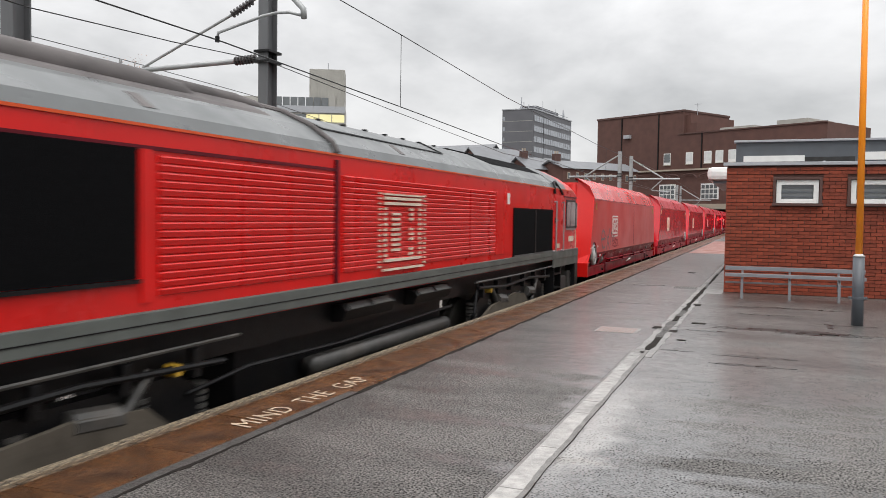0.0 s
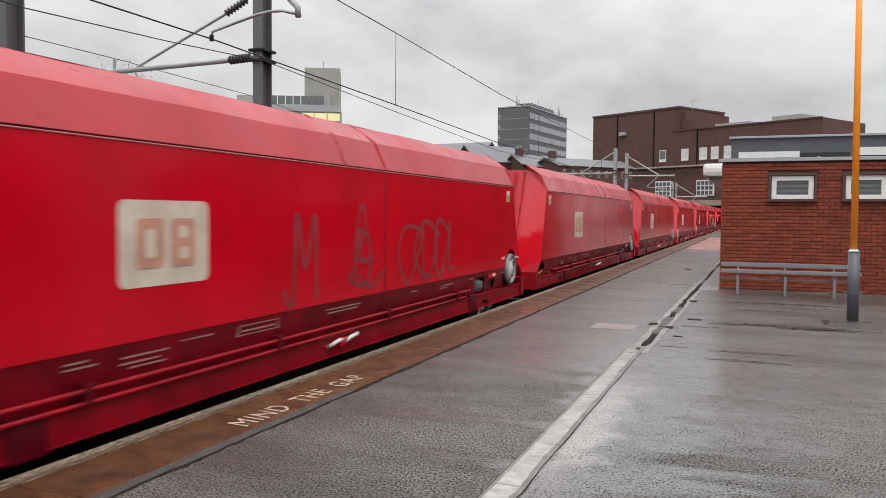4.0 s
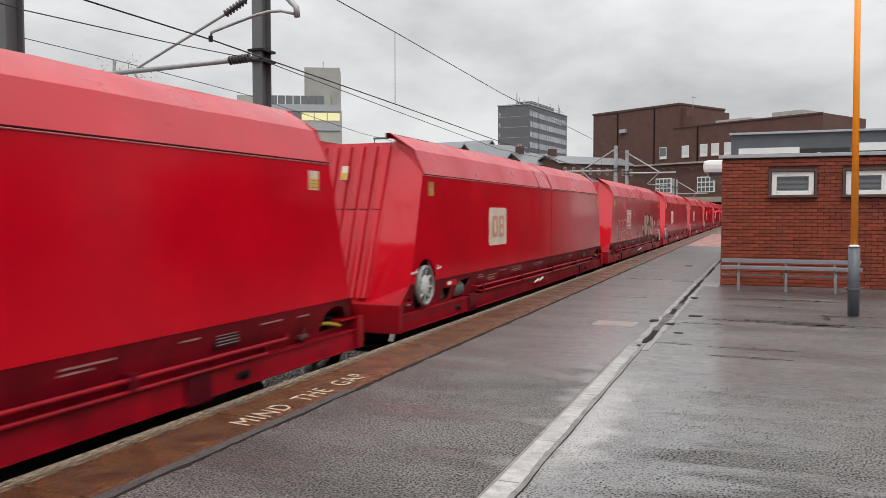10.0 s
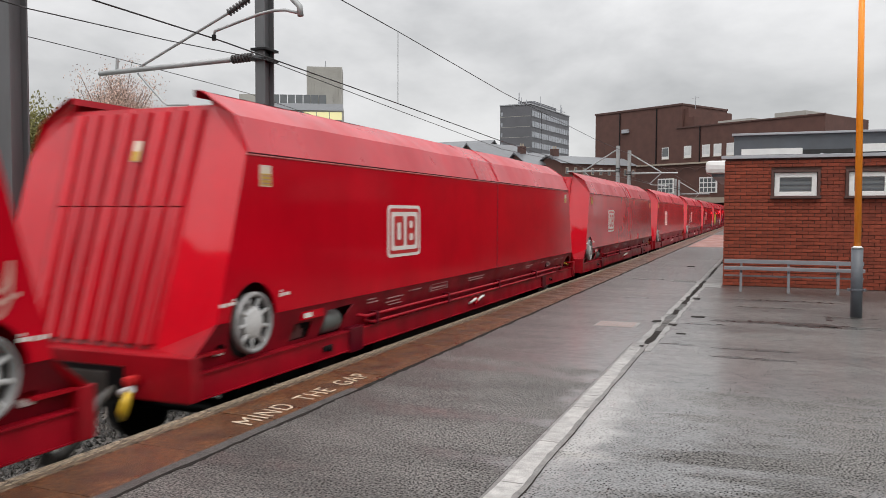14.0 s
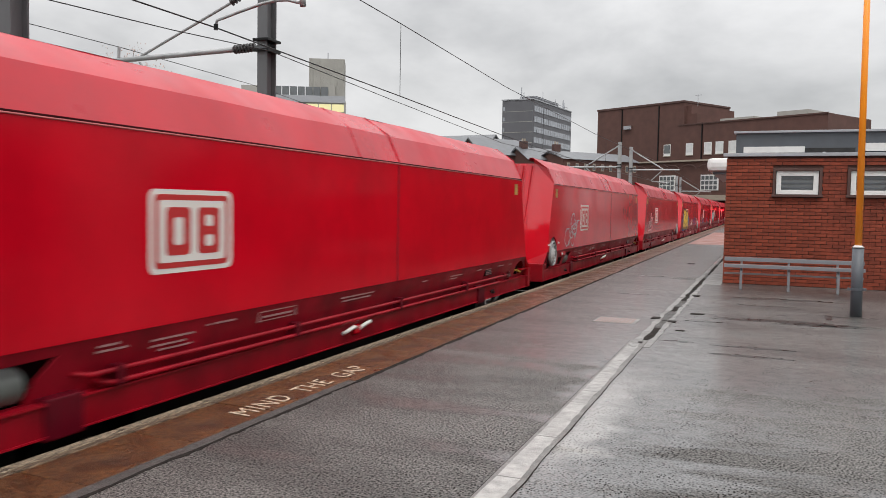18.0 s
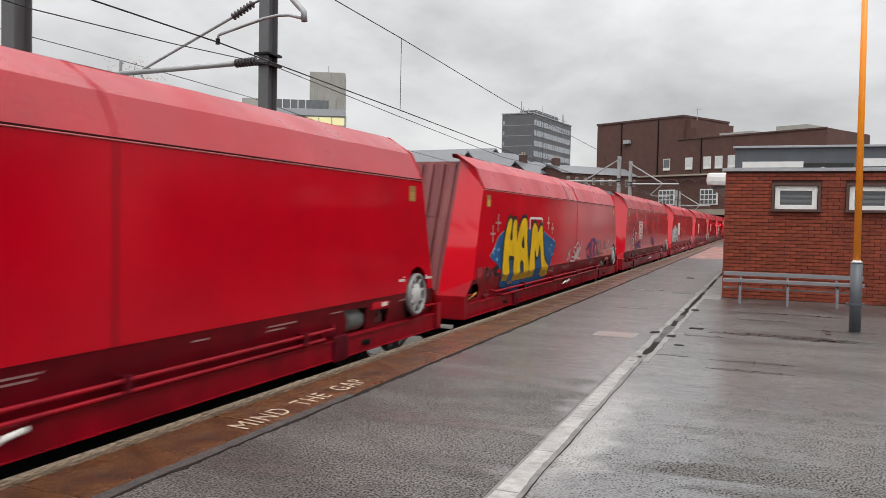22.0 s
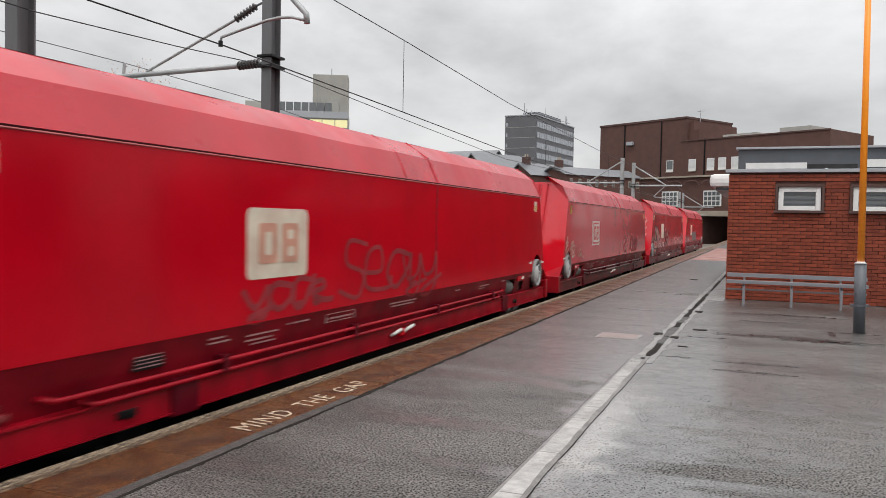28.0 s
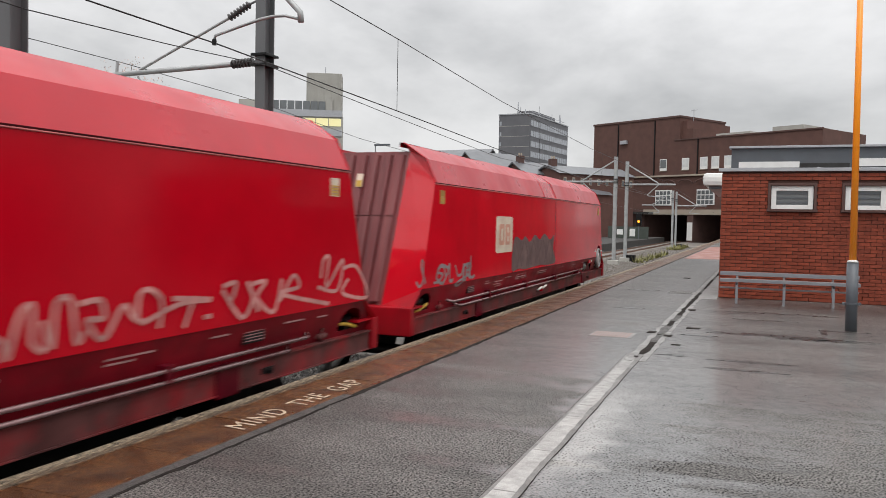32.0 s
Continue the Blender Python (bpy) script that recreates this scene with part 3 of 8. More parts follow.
def ragged(bm, x0, x1, y0, y1, z, amp, step=0.25, key=None):
    """A thin strip with a wandering outer edge, laid on the platform."""
    n = int((y1 - y0) / step)
    a, b = [], []
    k = x1 if key is None else key
    for i in range(n + 1):
        y = y0 + (y1 - y0) * i / n
        a.append((x0, y))
        b.append((x1 + amp * (noise.noise((y * 1.7, k, 3.1)) + 0.5 * noise.noise((y * 5.1, k, 7.7)) + 0.5 * noise.noise((y * 17.0, k, 2.7))), y))
    prism(bm, a + b[::-1], lambda p, d: Vector((p[0], p[1], z - 0.05 + d)), 0.05)
    return bm


part("mortar_strip", ragged(B(), 0.795, 0.884, -20, 6.3, 0.004, 0.016, 0.06, 0.915), M_STRIP, edge, "grey mortar strip")
part("mortar_strip", ragged(B(), 0.795, 0.862, 6.3, 124, 0.004, 0.012, 0.08, 0.915), M_COPE, edge, "brown stained mortar strip")
part("dark_joint", ragged(B(), 0.795, 0.908, -20, 60, 0.003, 0.030, 0.06, 0.35), M_GUTTER, edge, "dark wet joint with a ragged edge")

# lettering on the coping
fc = bpy.data.curves.new("edge_lettering", "FONT")
fc.body = "MIND  THE  GAP"
fc.size = 0.225
fc.space_character = 1.12
fc.extrude = 0.0012
fc.shear = 0.12
tmp = new("tmp_text", fc)
bpy.context.view_layer.update()
me = bpy.data.meshes.new_from_object(tmp.evaluated_get(bpy.context.evaluated_depsgraph_get()))
bpy.data.objects.remove(tmp)
w = max(v.co.x for v in me.vertices)
for v in me.vertices:
    v.co.x *= 1.98 / w
    v.co.y *= 1.25
me.materials.clear()
me.materials.append(M_LETTER)
ob = new("edge_lettering", me)
ob.parent = edge
ob.matrix_basis = pose(0.72, 4.90, 0.0035, 0, 0, 90)
tagged(ob, "worn cream painted lettering on the coping")

# painted line, drain and patches
line = thing("painted_line", pose(0, 0, 0), "worn white safety line painted along the platform", "painted line", kind="structure")
line_rng = random.Random(12)
y = -14.0
while y < 9.55:
    y1 = min(9.55, y + line_rng.choice((0.45, 0.62, 0.9, 1.05)))
    n = 10
    left, right = [], []
    for k in range(n + 1):
        v = y + 0.004 + (y1 - y - 0.010) * k / n
        left.append((2.785 + 0.010 * noise.noise((v * 2.3, 1.0, 0.0)) + 0.006 * noise.noise((v * 11.0, 4.0, 0.0)), v))
        right.append((2.918 - 0.02 * max(0.0, (v - 7.5) / 2.0) + 0.016 * noise.noise((v * 1.9, 7.0, 0.0)) + 0.010 * noise.noise((v * 9.0, 3.0, 0.0)), v))
    part("line_slab", prism(B(), left + right[::-1], lambda p, d: Vector((p[0], p[1], -0.02 + d)), 0.0235 + line_rng.uniform(0, 0.001)), M_WETLINE, line)
    y = y1
part("line_border", ragged(B(), 2.76, 2.955, -14, 9.8, 0.0025, 0.007, 0.08), M_BORDER, line, "grey worn border")
part("crack", ragged(B(), 2.755, 2.962, -14, 9.8, 0.0015, 0.011, 0.05), M_GUTTER, line, "dark crack beside the line")

drain = thing("drain_channel", pose(0, 0, 0), "dark wet drainage gutter between pale worn concrete edgings", "drain", kind="structure")


def drain_x(y):
    return 2.93 + 0.12 * (y - 9.7) / 17.3


def strip_between(y0, y1, o0, o1, amp, z, seed, step=0.12):
    """A low strip along the drain whose both edges wander."""
    n = max(3, int((y1 - y0) / step))
    a, b = [], []
    for i in range(n + 1):
        y = y0 + (y1 - y0) * i / n
        a.append((drain_x(y) + o0 + amp * noise.noise((y * 3.1, seed, 1.0)), y))
        b.append((drain_x(y) + o1 + amp * noise.noise((y * 3.3, seed + 5.0, 2.0)), y))
    bm = B()
    for k in range(n):
        lo = [bm.verts.new((p[0], p[1], z)) for p in (a[k], b[k], b[k + 1], a[k + 1])]
        bm.faces.new(lo)
    bmesh.ops.remove_doubles(bm, verts=bm.verts[:], dist=1e-5)
    r = bmesh.ops.extrude_face_region(bm, geom=bm.faces[:])
    bmesh.ops.translate(bm, verts=[v for v in r["geom"] if isinstance(v, bmesh.types.BMVert)], vec=(0, 0, -0.02))
    return bm


for k, (o0, o1) in enumerate(((-0.125, -0.035), (0.035, 0.115))):
    y = 9.3
    while y < 38:
        y1 = y + rng.uniform(0.7, 1.5)
        part("channel_edge", strip_between(y, y1 - 0.012, o0, o1, 0.035, 0.004 + rng.uniform(0, 0.002), k * 9.0), M_EDGE, drain)
        y = y1
y = 9.85
while y < 38:
    y1 = y + (rng.uniform(0.5, 1.3) if y < 17.4 else rng.uniform(0.8, 1.6))
    half = rng.uniform(0.030, 0.055) if y < 17.4 else rng.uniform(0.02, 0.035)
    off = rng.uniform(-0.012, 0.012)
    part("gutter_bed", strip_between(y, y1 - rng.choice((0.0, 0.02, 0.07)), off - half, off + half, 0.04, 0.0065, y, 0.04), M_GUTTER if rng.random() < 0.8 else M_STRIP, drain)
    y = y1
for cx, cy, w2, d2 in ((2.90, 9.62, 0.07, 0.10), (2.80, 11.93, 0.10, 0.22), (3.05, 11.64, 0.09, 0.2), (3.32, 12.69, 0.20, 0.14), (3.24, 10.82, 0.12, 0.07), (3.10, 15.4, 0.14, 0.25), (2.3, 24.67, 0.2, 0.3)):
    o = cx - drain_x(cy)
    part("broken_chip", strip_between(cy - d2 / 2, cy + d2 / 2, o - w2 / 2, o + w2 / 2, 0.035, 0.0068, cx + cy, 0.02), M_GUTTER, drain)

bm = B()
box(bm, 3.10, 17.85, -0.03, 3.42, 40, 0.005)
tagged(part("concrete_apron", bm, M_EDGE), "pale concrete apron beside the brick building", "apron", kind="structure")

def cover(x, y, yaw, framem, barm, label):
    g = thing("inspection_cover", pose(x, y, 0.0, 0, 0, yaw), label, "inspection cover", kind="structure")
    part("frame", box(B(), -0.29, -0.28, -0.03, 0.29, 0.28, 0.003), framem, g)
    for i in range(9):
        part("bar", box(B(), -0.26 + i * 0.058, -0.25, -0.02, -0.225 + i * 0.058, 0.25, 0.0055), barm, g)


cover(2.32, 11.4, 0, M_EDGE, M_GRATE, "reddish cast inspection cover set in the asphalt")
cover(2.58, 19.28, 0, M_EDGE, M_STRIP, "dark inspection cover set in the asphalt")
bm = B()
box(bm, 1.02, 39.2, -0.03, 3.42, 62, 0.004)
tagged(part("red_paving", bm, M_REDPAVE), "wet reddish paving at the far end of the platform", "paving", kind="structure")

M_DAMP = mat("still_puddle_water", (0.026, 0.025, 0.024), 0.30, 0, 0.3, 30.0, 0.2, 30.0, rough_var=0.07, dirt_scale=6.0, spec=0.5)


def puddle(cx, cy, w, d, seed):
    """A shallow puddle drawn out along the platform's fall, with torn edges."""
    r = random.Random(seed)
    n = 46
    pts = []
    for i in range(n):
        a = i * 2 * math.pi / n
        k = 1 + 0.55 * noise.noise((math.cos(a) * 2.2 + seed, math.sin(a) * 2.2, 0.3)) + 0.4 * noise.noise((math.cos(a) * 7 + seed, math.sin(a) * 7, 4.3))
        pts.append((cx + math.cos(a) * w * 0.5 * k, cy + math.sin(a) * d * 0.5 * k + 0.05 * noise.noise((cx + math.cos(a) * 3, seed, 1.0))))
    bm = B()
    prism(bm, pts, lambda p, q: Vector((p[0], p[1], -0.0082 + q)), 0.01)
    tagged(part("puddle", bm, M_DAMP), "shallow dark puddle on the wet asphalt", "puddle", kind="structure")


for i, (cx, cy, ww, dd) in enumerate(((4.15, 9.85, 0.85, 0.10), (4.1, 9.25, 0.8, 0.10), (3.45, 11.9, 0.5, 0.12), (4.5, 12.4, 1.9, 0.32), (5.15, 13.2, 0.10, 0.6), (5.4, 13.45, 0.7, 0.08), (4.7, 15.6, 1.5, 0.2), (3.3, 9.95, 0.35, 0.09), (4.3, 14.4, 0.9, 0.12), (5.0, 12.2, 1.1, 0.16), (2.0, 15.2, 0.5, 0.12), (1.7, 19.5, 0.8, 0.2))):
    puddle(cx, cy, ww, dd, 40 + i)


# ---- brick platform building ----
WY = 18.5
bm = B()
WIN = ((4.38, 5.31, 1.91, 2.49), (5.80, 7.45, 1.91, 2.49))
WX0, WX1, WZ1 = 3.43, 12.0, 2.76
# backing wall round the openings
box(bm, WX0 + 0.02, WY + 0.03, 0, WX1, WY + 0.3, 1.91)
box(bm, WX0 + 0.02, WY + 0.03, 2.49, WX1, WY + 0.3, WZ1)
box(bm, WX0 + 0.02, WY + 0.03, 1.91, 4.38, WY + 0.3, 2.49)
box(bm, 5.31, WY + 0.03, 1.91, 5.80, WY + 0.3, 2.49)
box(bm, 7.45, WY + 0.03, 1.91, WX1, WY + 0.3, 2.49)
wall_s = tagged(part("wall_south", bm, M_MORTAR), "red brick platform building wall with dark recessed joints", "wall", kind="structure")
bm = B()
box(bm, WX0, WY + 0.3, 0, WX0 + 0.25, 34, WZ1)
tagged(part("wall_west", bm, M_BRICK), "red brick side wall of the platform building", "wall", kind="structure")
bm = B()
box(bm, WX0 + 0.25, 33.75, 0, WX1, 34, WZ1)
box(bm, WX1 - 0.25, WY + 0.3, 0, WX1, 33.75, WZ1)
tagged(part("wall_north", bm, M_BRICK), "red brick rear walls of the platform building", "wall", kind="structure")
bm = B()
box(bm, WX0, WY + 0.1, WZ1, WX1, 34, WZ1 + 0.06)
tagged(part("roof_slab", bm, M_ROOFFELT), "flat felted roof of the platform building", "roof", kind="structure")
bm = B()
box(bm, WX0 - 0.07, WY - 0.06, 2.745, WX1, WY + 0.28, 2.815, 0.008)
tagged(part("coping_trim", bm, M_LIGHTP), "pale grey metal coping along the roof edge", "trim", kind="structure")

# unseen plain wall added to close the platform side and darken the wagons' reflections
bm = B()
box(bm, 15.0, -20, 0, 15.3, WY, 3.6)
tagged(part("wall_east", bm, M_BROWN), "plain brown brick wall along the back of the platform", "wall", kind="structure")

fascia = thing("roof_parapet", pose(0, 0, 0), "dark grey clad parapet set back on the flat roof", "parapet", kind="structure")
part("cladding", box(B(), 3.55, 20.5, 2.82, 12, 20.7, 3.42), M_GREYP, fascia)
part("parapet_cap", box(B(), 3.5, 20.42, 3.42, 12, 20.75, 3.47, 0.006), M_LIGHTP, fascia, "pale metal cap")
part("vent_panel", box(B(), 3.72, 20.46, 2.96, 5.05, 20.5, 3.10), M_WHITEP, fascia, "white ventilation panel")
part("vent_panel", box(B(), 6.2, 20.46, 2.98, 6.9, 20.5, 3.16), M_WHITEP, fascia, "white ventilation panel")
part("vent_slot", box(B(), 5.05, 20.47, 2.96, 6.1, 20.5, 3.06), M_CHANNEL, fascia, "dark ventilation slot")
bm = B()
bmesh.ops.create_uvsphere(bm, u_segments=12, v_segments=8, radius=0.06, matrix=Matrix.Translation((5.45, 20.3, 2.90)))
tube(bm, (5.45, 20.3, 2.82), (5.45, 20.3, 2.88), 0.045)
tagged(part("roof_vent", bm, M_LIGHTP, smooth=True), "small pale domed vent on the flat roof", "vent")

for k, (x0, x1, z0, z1) in enumerate(WIN):
    win = thing("window_%d" % (k + 1), pose(x0, WY, z0), "high white-framed window in a dark timber surround", "window", kind="structure")
    ww, hh = x1 - x0, z1 - z0
    for a in ((-0.01, 0, 0.045, hh), (ww - 0.045, 0, ww + 0.01, hh)):
        part("outer_frame", box(B(), a[0], -0.045, a[1], a[2], 0.14, a[3], 0.005), M_DARKBR, win)
    part("outer_frame", box(B(), 0.045, -0.045, hh - 0.05, ww - 0.045, 0.14, hh, 0.005), M_DARKBR, win)
    part("window_sill", box(B(), -0.03, -0.09, -0.02, ww + 0.03, 0.14, 0.03, 0.006), M_DARKBR, win)
    n = 1 if k == 0 else 2
    for j in range(n):
        a0 = 0.055 + j * (ww - 0.11) / n
        a1 = 0.055 + (j + 1) * (ww - 0.11) / n - (0.02 if n > 1 else 0)
        f = 0.10
        part("casement", box(B(), a0, 0.0, 0.035, a0 + f, 0.08, hh - 0.055, 0.006), M_WINW, win)
        part("casement", box(B(), a1 - f, 0.0, 0.035, a1, 0.08, hh - 0.055, 0.006), M_WINW, win)
        part("casement", box(B(), a0 + f, 0.0, 0.035, a1 - f, 0.08, 0.035 + f * 0.9, 0.006), M_WINW, win)
        part("casement", box(B(), a0 + f, 0.0, hh - 0.055 - f, a1 - f, 0.08, hh - 0.055, 0.006), M_WINW, win)
        part("pane", box(B(), a0 + f, 0.05, 0.12, a1 - f, 0.062, hh - 0.15), M_PANE, win, "grey reeded glass")
        for s in range(3):
            z = 0.16 + s * 0.10
            part("glazing_slat", box(B(), a0 + f + 0.01, 0.035, z, a1 - f - 0.01, 0.05, z + 0.025), M_GREYP, win)
    part("room_lining", box(B(), 0, 0.20, 0.0, ww, 0.24, hh), M_TUNNEL, win)

bench = thing("platform_bench", pose(3.5, 17.35, 0.0), "long grey steel rail bench standing before the brick wall", "bench")
for z0, z1, y0, y1 in ((0.56, 0.64, 0.0, 0.06), (0.44, 0.505, -0.22, -0.06), (0.29, 0.325, 0.02, 0.05)):
    part("rail", box(B(), 0, y0, z0, 2.55, y1, z1, 0.006), M_BENCH, bench)
bm = B()
for x in (0.33, 1.21, 2.09):
    bm = B()
    box(bm, x - 0.025, -0.20, 0.0, x + 0.025, -0.15, 0.45, 0.004)
    part("leg", bm, M_BENCH, bench)
    bm = B()
    box(bm, x - 0.02, -0.2, 0.38, x + 0.02, 0.06, 0.43, 0.004)
    box(bm, x - 0.02, 0.03, 0.2, x + 0.02, 0.07, 0.6, 0.004)
    part("bracket", bm, M_LIGHTP, bench)

post = thing("lamp_post", pose(5.555, 13.63, 0, 0, -0.45, 0), "tall orange lighting column with a grey base on the platform", "lamp post")
bm = B()
tube(bm, (0, 0, 0), (0, 0, 1.05), 0.083, 0.083, 20)
part("base", bm, M_GREYP, post, "grey painted base tube", True)
bm = B()
tube(bm, (0, 0, 0.40), (0, 0, 0.43), 0.098, 0.098, 20)
box(bm, -0.13, -0.03, 0.395, -0.09, 0.03, 0.435, 0.005)
box(bm, 0.09, -0.03, 0.395, 0.13, 0.03, 0.435, 0.005)
part("clamp", bm, M_GREYP, post, "bolted clamp band")
bm = B()
tube(bm, (0, 0, 1.05), (0, 0, 1.085), 0.09, 0.05, 20)
part("collar", bm, M_WHITEP, post, "white collar", True)
bm = B()
tube(bm, (0, 0, 1.08), (0, 0, 6.4), 0.052, 0.040, 18)
part("pole", bm, M_POLE, post, "orange painted pole", True)

canopy = thing("platform_canopy", pose(2.35, 29.5, 2.95), "white rounded canopy fascia beyond the brick building", "canopy", kind="structure")
part("fascia", box(B(), 0, 0, 0.0, 1.6, 8, 0.46, 0.16), M_WHITEP, canopy)
part("fascia_band", box(B(), -0.02, 0.15, 0.19, 1.6, 7.9, 0.22), M_GREYP, canopy)
part("soffit", box(B(), 0.2, 0.2, -0.1, 1.6, 8, 0.0), M_GREYP, canopy)
part("hanging_lamp", box(B(), 0.75, 0.4, -0.45, 1.05, 0.7, -0.1, 0.02), M_PALEPANE, canopy, "pale lantern under the canopy")


# ---- overhead line ----
def h_mast(name, x, y, w, top, label, steel=M_MAST):
    t = thing(name, pose(x, y, -1.1), label, "overhead mast", "overhead line masts")
    h = top + 1.1
    part("web", box(B(), -0.006, -w / 2 + 0.012, 0.3, 0.006, w / 2 - 0.012, h), steel, t)
    for s in (-1, 1):
        part("flange", box(B(), -0.10, s * w / 2 - 0.012, 0.3, 0.10, s * w / 2 + 0.012, h, 0.003), steel, t)
    part("footing", box(B(), -0.35, -0.35, -0.1, 0.35, 0.35, 0.3, 0.02), M_CONC, t, "concrete footing block")
    return t


def clamp_pair(t, z, w):
    for dz in (-0.05, 0.13):
        bm = B()
        box(bm, -0.16, -w / 2 - 0.07, z + dz, 0.16, w / 2 + 0.07, z + dz + 0.045, 0.006)
        part("clamp", bm, M_BLACK, t)


def insulator(bm, a, b, r, n):
    """A ribbed insulator turned in one piece, with its end caps."""
    a, b = Vector(a), Vector(b)
    pts, rad = [a], [r * 0.4]
    for i in range(n):
        for f, k in ((0.1, 0.5), (0.3, 1.0), (0.5, 0.95), (0.75, 0.5)):
            pts.append(a.lerp(b, (i + f) / n))
            rad.append(r * k)
    pipe(bm, pts + [b], rad + [r * 0.4], 12)


mast_a = h_mast("overhead_mast", -4.2, 12.4, 0.28, 7.2, "grey steel overhead line mast between the tracks")
clamp_pair(mast_a, 5.42, 0.28)
ca = thing("cantilever_arm", pose(-4.2, 12.4, 0), "galvanised cantilever arm with dark ribbed insulators", "cantilever", "cantilevers")
bm = B()
tube(bm, (-0.70, 0, 4.36), (-3.85, 0, 4.29), 0.05, 0.05, 12)
part("main_tube", bm, M_MASTL, ca, smooth=True)
bm = B()
insulator(bm, (-0.25, 0, 4.38), (-0.72, 0, 4.36), 0.085, 7)
part("insulator", bm, M_INS, ca)
bm = B()
tube(bm, (-2.85, 0, 4.36), (-0.78, 0, 5.21), 0.026)
part("stay_tube", bm, M_MASTL, ca)
bm = B()
insulator(bm, (-0.78, 0, 5.21), (-0.32, 0, 5.43), 0.075, 7)
part("insulator", bm, M_INS, ca)
part("end_fitting", tube(B(), (-0.32, 0, 5.43), (-0.1, 0, 5.5), 0.02), M_MAST, ca)
part("end_fitting", tube(B(), (-0.1, 0, 4.39), (-0.25, 0, 4.38), 0.03), M_MAST, ca)
bm = B()
tube(bm, (-3.42, 0, 4.3), (-3.40, 0, 4.56), 0.03)
part("wire_support", bm, M_MASTL, ca)
bm = B()
pipe(bm, [(-2.9, 0, 4.24), (-2.3, 0, 3.66), (-2.2, 0, 3.60), (-1.7, 0, 3.58)], 0.018)
part("registration_arm", bm, M_MASTL, ca)

mast_b = h_mast("overhead_mast", -4.2, 7.14, 0.24, 7.2, "grey steel overhead line mast between the tracks")
clamp_pair(mast_b, 6.3, 0.24)
cb = thing("cantilever_arm", pose(-4.2, 7.3, 0), "galvanised cantilever with a curved registration arm over the near track", "cantilever", "cantilevers")
bm = B()
pipe(bm, [Vector(p) for p in ((2.80, 0, 3.47), (2.81, 0, 3.53), (3.10, 0, 3.60), (3.39, 0, 3.665), (3.55, 0, 3.685), (3.70, 0, 3.68), (3.86, 0, 3.635))], 0.016)
part("registration_arm", bm, M_MASTL, cb, "curved registration arm", True)
bm = B()
pipe(bm, [(3.89, 0, 3.60), (3.88, 0, 3.70), (3.82, 0, 3.76), (3.2, 0, 4.4), (3.05, 0, 4.5), (0.15, 0, 5.6)], 0.032, 10)
part("main_tube", bm, M_MASTL, cb, smooth=True)
part("stay_tube", tube(B(), (2.75, 0, 4.58), (0.15, 0, 6.4), 0.028), M_MASTL, cb)
bm = B()
tube(bm, (2.80, 0, 3.43), (2.80, 0, 3.49), 0.025)
part("wire_clip", bm, M_BLACK, cb)

for yy, zz in ((52.5, 5.9), (57.3, 5.95), (90.5, 5.3), (94.5, 5.35)):
    m = h_mast("overhead_mast", -4.45, yy, 0.34, zz, "distant galvanised overhead line mast beside the track", M_MASTL)
    clamp_pair(m, 5.4, 0.34)
    c = thing("cantilever_arm", pose(-4.45, yy, 0), "pale galvanised cantilever on a distant mast", "cantilever", "cantilevers")
    z0 = zz - 1.6
    for s in ((-1,) if yy in (52.5, 90.5) else (1,)):
        bm = B()
        tube(bm, (0.1 * s, 0, z0), (3.3 * s, 0, z0), 0.06)
        part("main_tube", bm, M_MASTL, c)
        bm = B()
        tube(bm, (0.1 * s, 0, z0 + 1.35), (2.2 * s, 0, z0 + 0.05), 0.045)
        part("stay_tube", bm, M_MASTL, c)
        part("registration_arm", pipe(B(), [(2.2 * s, 0, z0), (1.4 * s, 0, z0 - 0.75), (1.5 * s, 0, z0 - 0.8), (2.6 * s, 0, z0 - 0.9)], 0.033), M_MASTL, c)
    if yy in (57.3, 94.5):
        part("equipment_box", box(B(), 0.1, -0.2, 0, 0.7, 0.3, 0.5, 0.02), M_BLACK, m, "dark lineside box")


def wire(pts, r, label):
    bm = B()
    pipe(bm, [Vector(p) for p in pts], r, 6)
    tagged(part("overhead_wire", bm, M_WIRE), label, "wire", "overhead wires")


wire([(-1.45, -6, 3.45), (-1.45, 7.38, 3.47), (-1.45, 12.17, 3.37), (-1.45, 17.8, 3.23), (-1.45, 29, 3.09), (-1.45, 52, 3.2), (-1.45, 94, 2.95), (-1.45, 150, 2.8)], 0.008, "thin dark contact wire over the near track")
wire([(-1.45, -6, 4.95), (-1.45, 7.3, 4.66), (-1.45, 12.17, 4.55), (-1.45, 18, 4.36), (-1.45, 29, 4.24), (-1.45, 52, 4.35), (-1.45, 94, 3.7), (-1.45, 120, 3.3)], 0.0075, "thin dark messenger wire over the near track")
for y, a, b in ((12.17, 3.37, 4.55), (21.5, 3.18, 4.3), (31, 3.1, 4.24), (41, 3.15, 4.28), (-1.0, 3.46, 4.85), (62, 3.15, 4.2), (74, 3.05, 4.0)):
    wire([(-1.45, y, a), (-1.45, y, b)], 0.005, "thin vertical dropper wire")
wire([(-4.0, -6, 4.2), (-4.0, 7.16, 3.98), (-4.0, 9.66, 4.09), (-4.0, 12.2, 4.25), (-4.0, 17.6, 4.03), (-4.0, 26, 3.72), (-4.2, 52, 4.1), (-4.2, 94, 3.9)], 0.0075, "dark return wire along the masts")
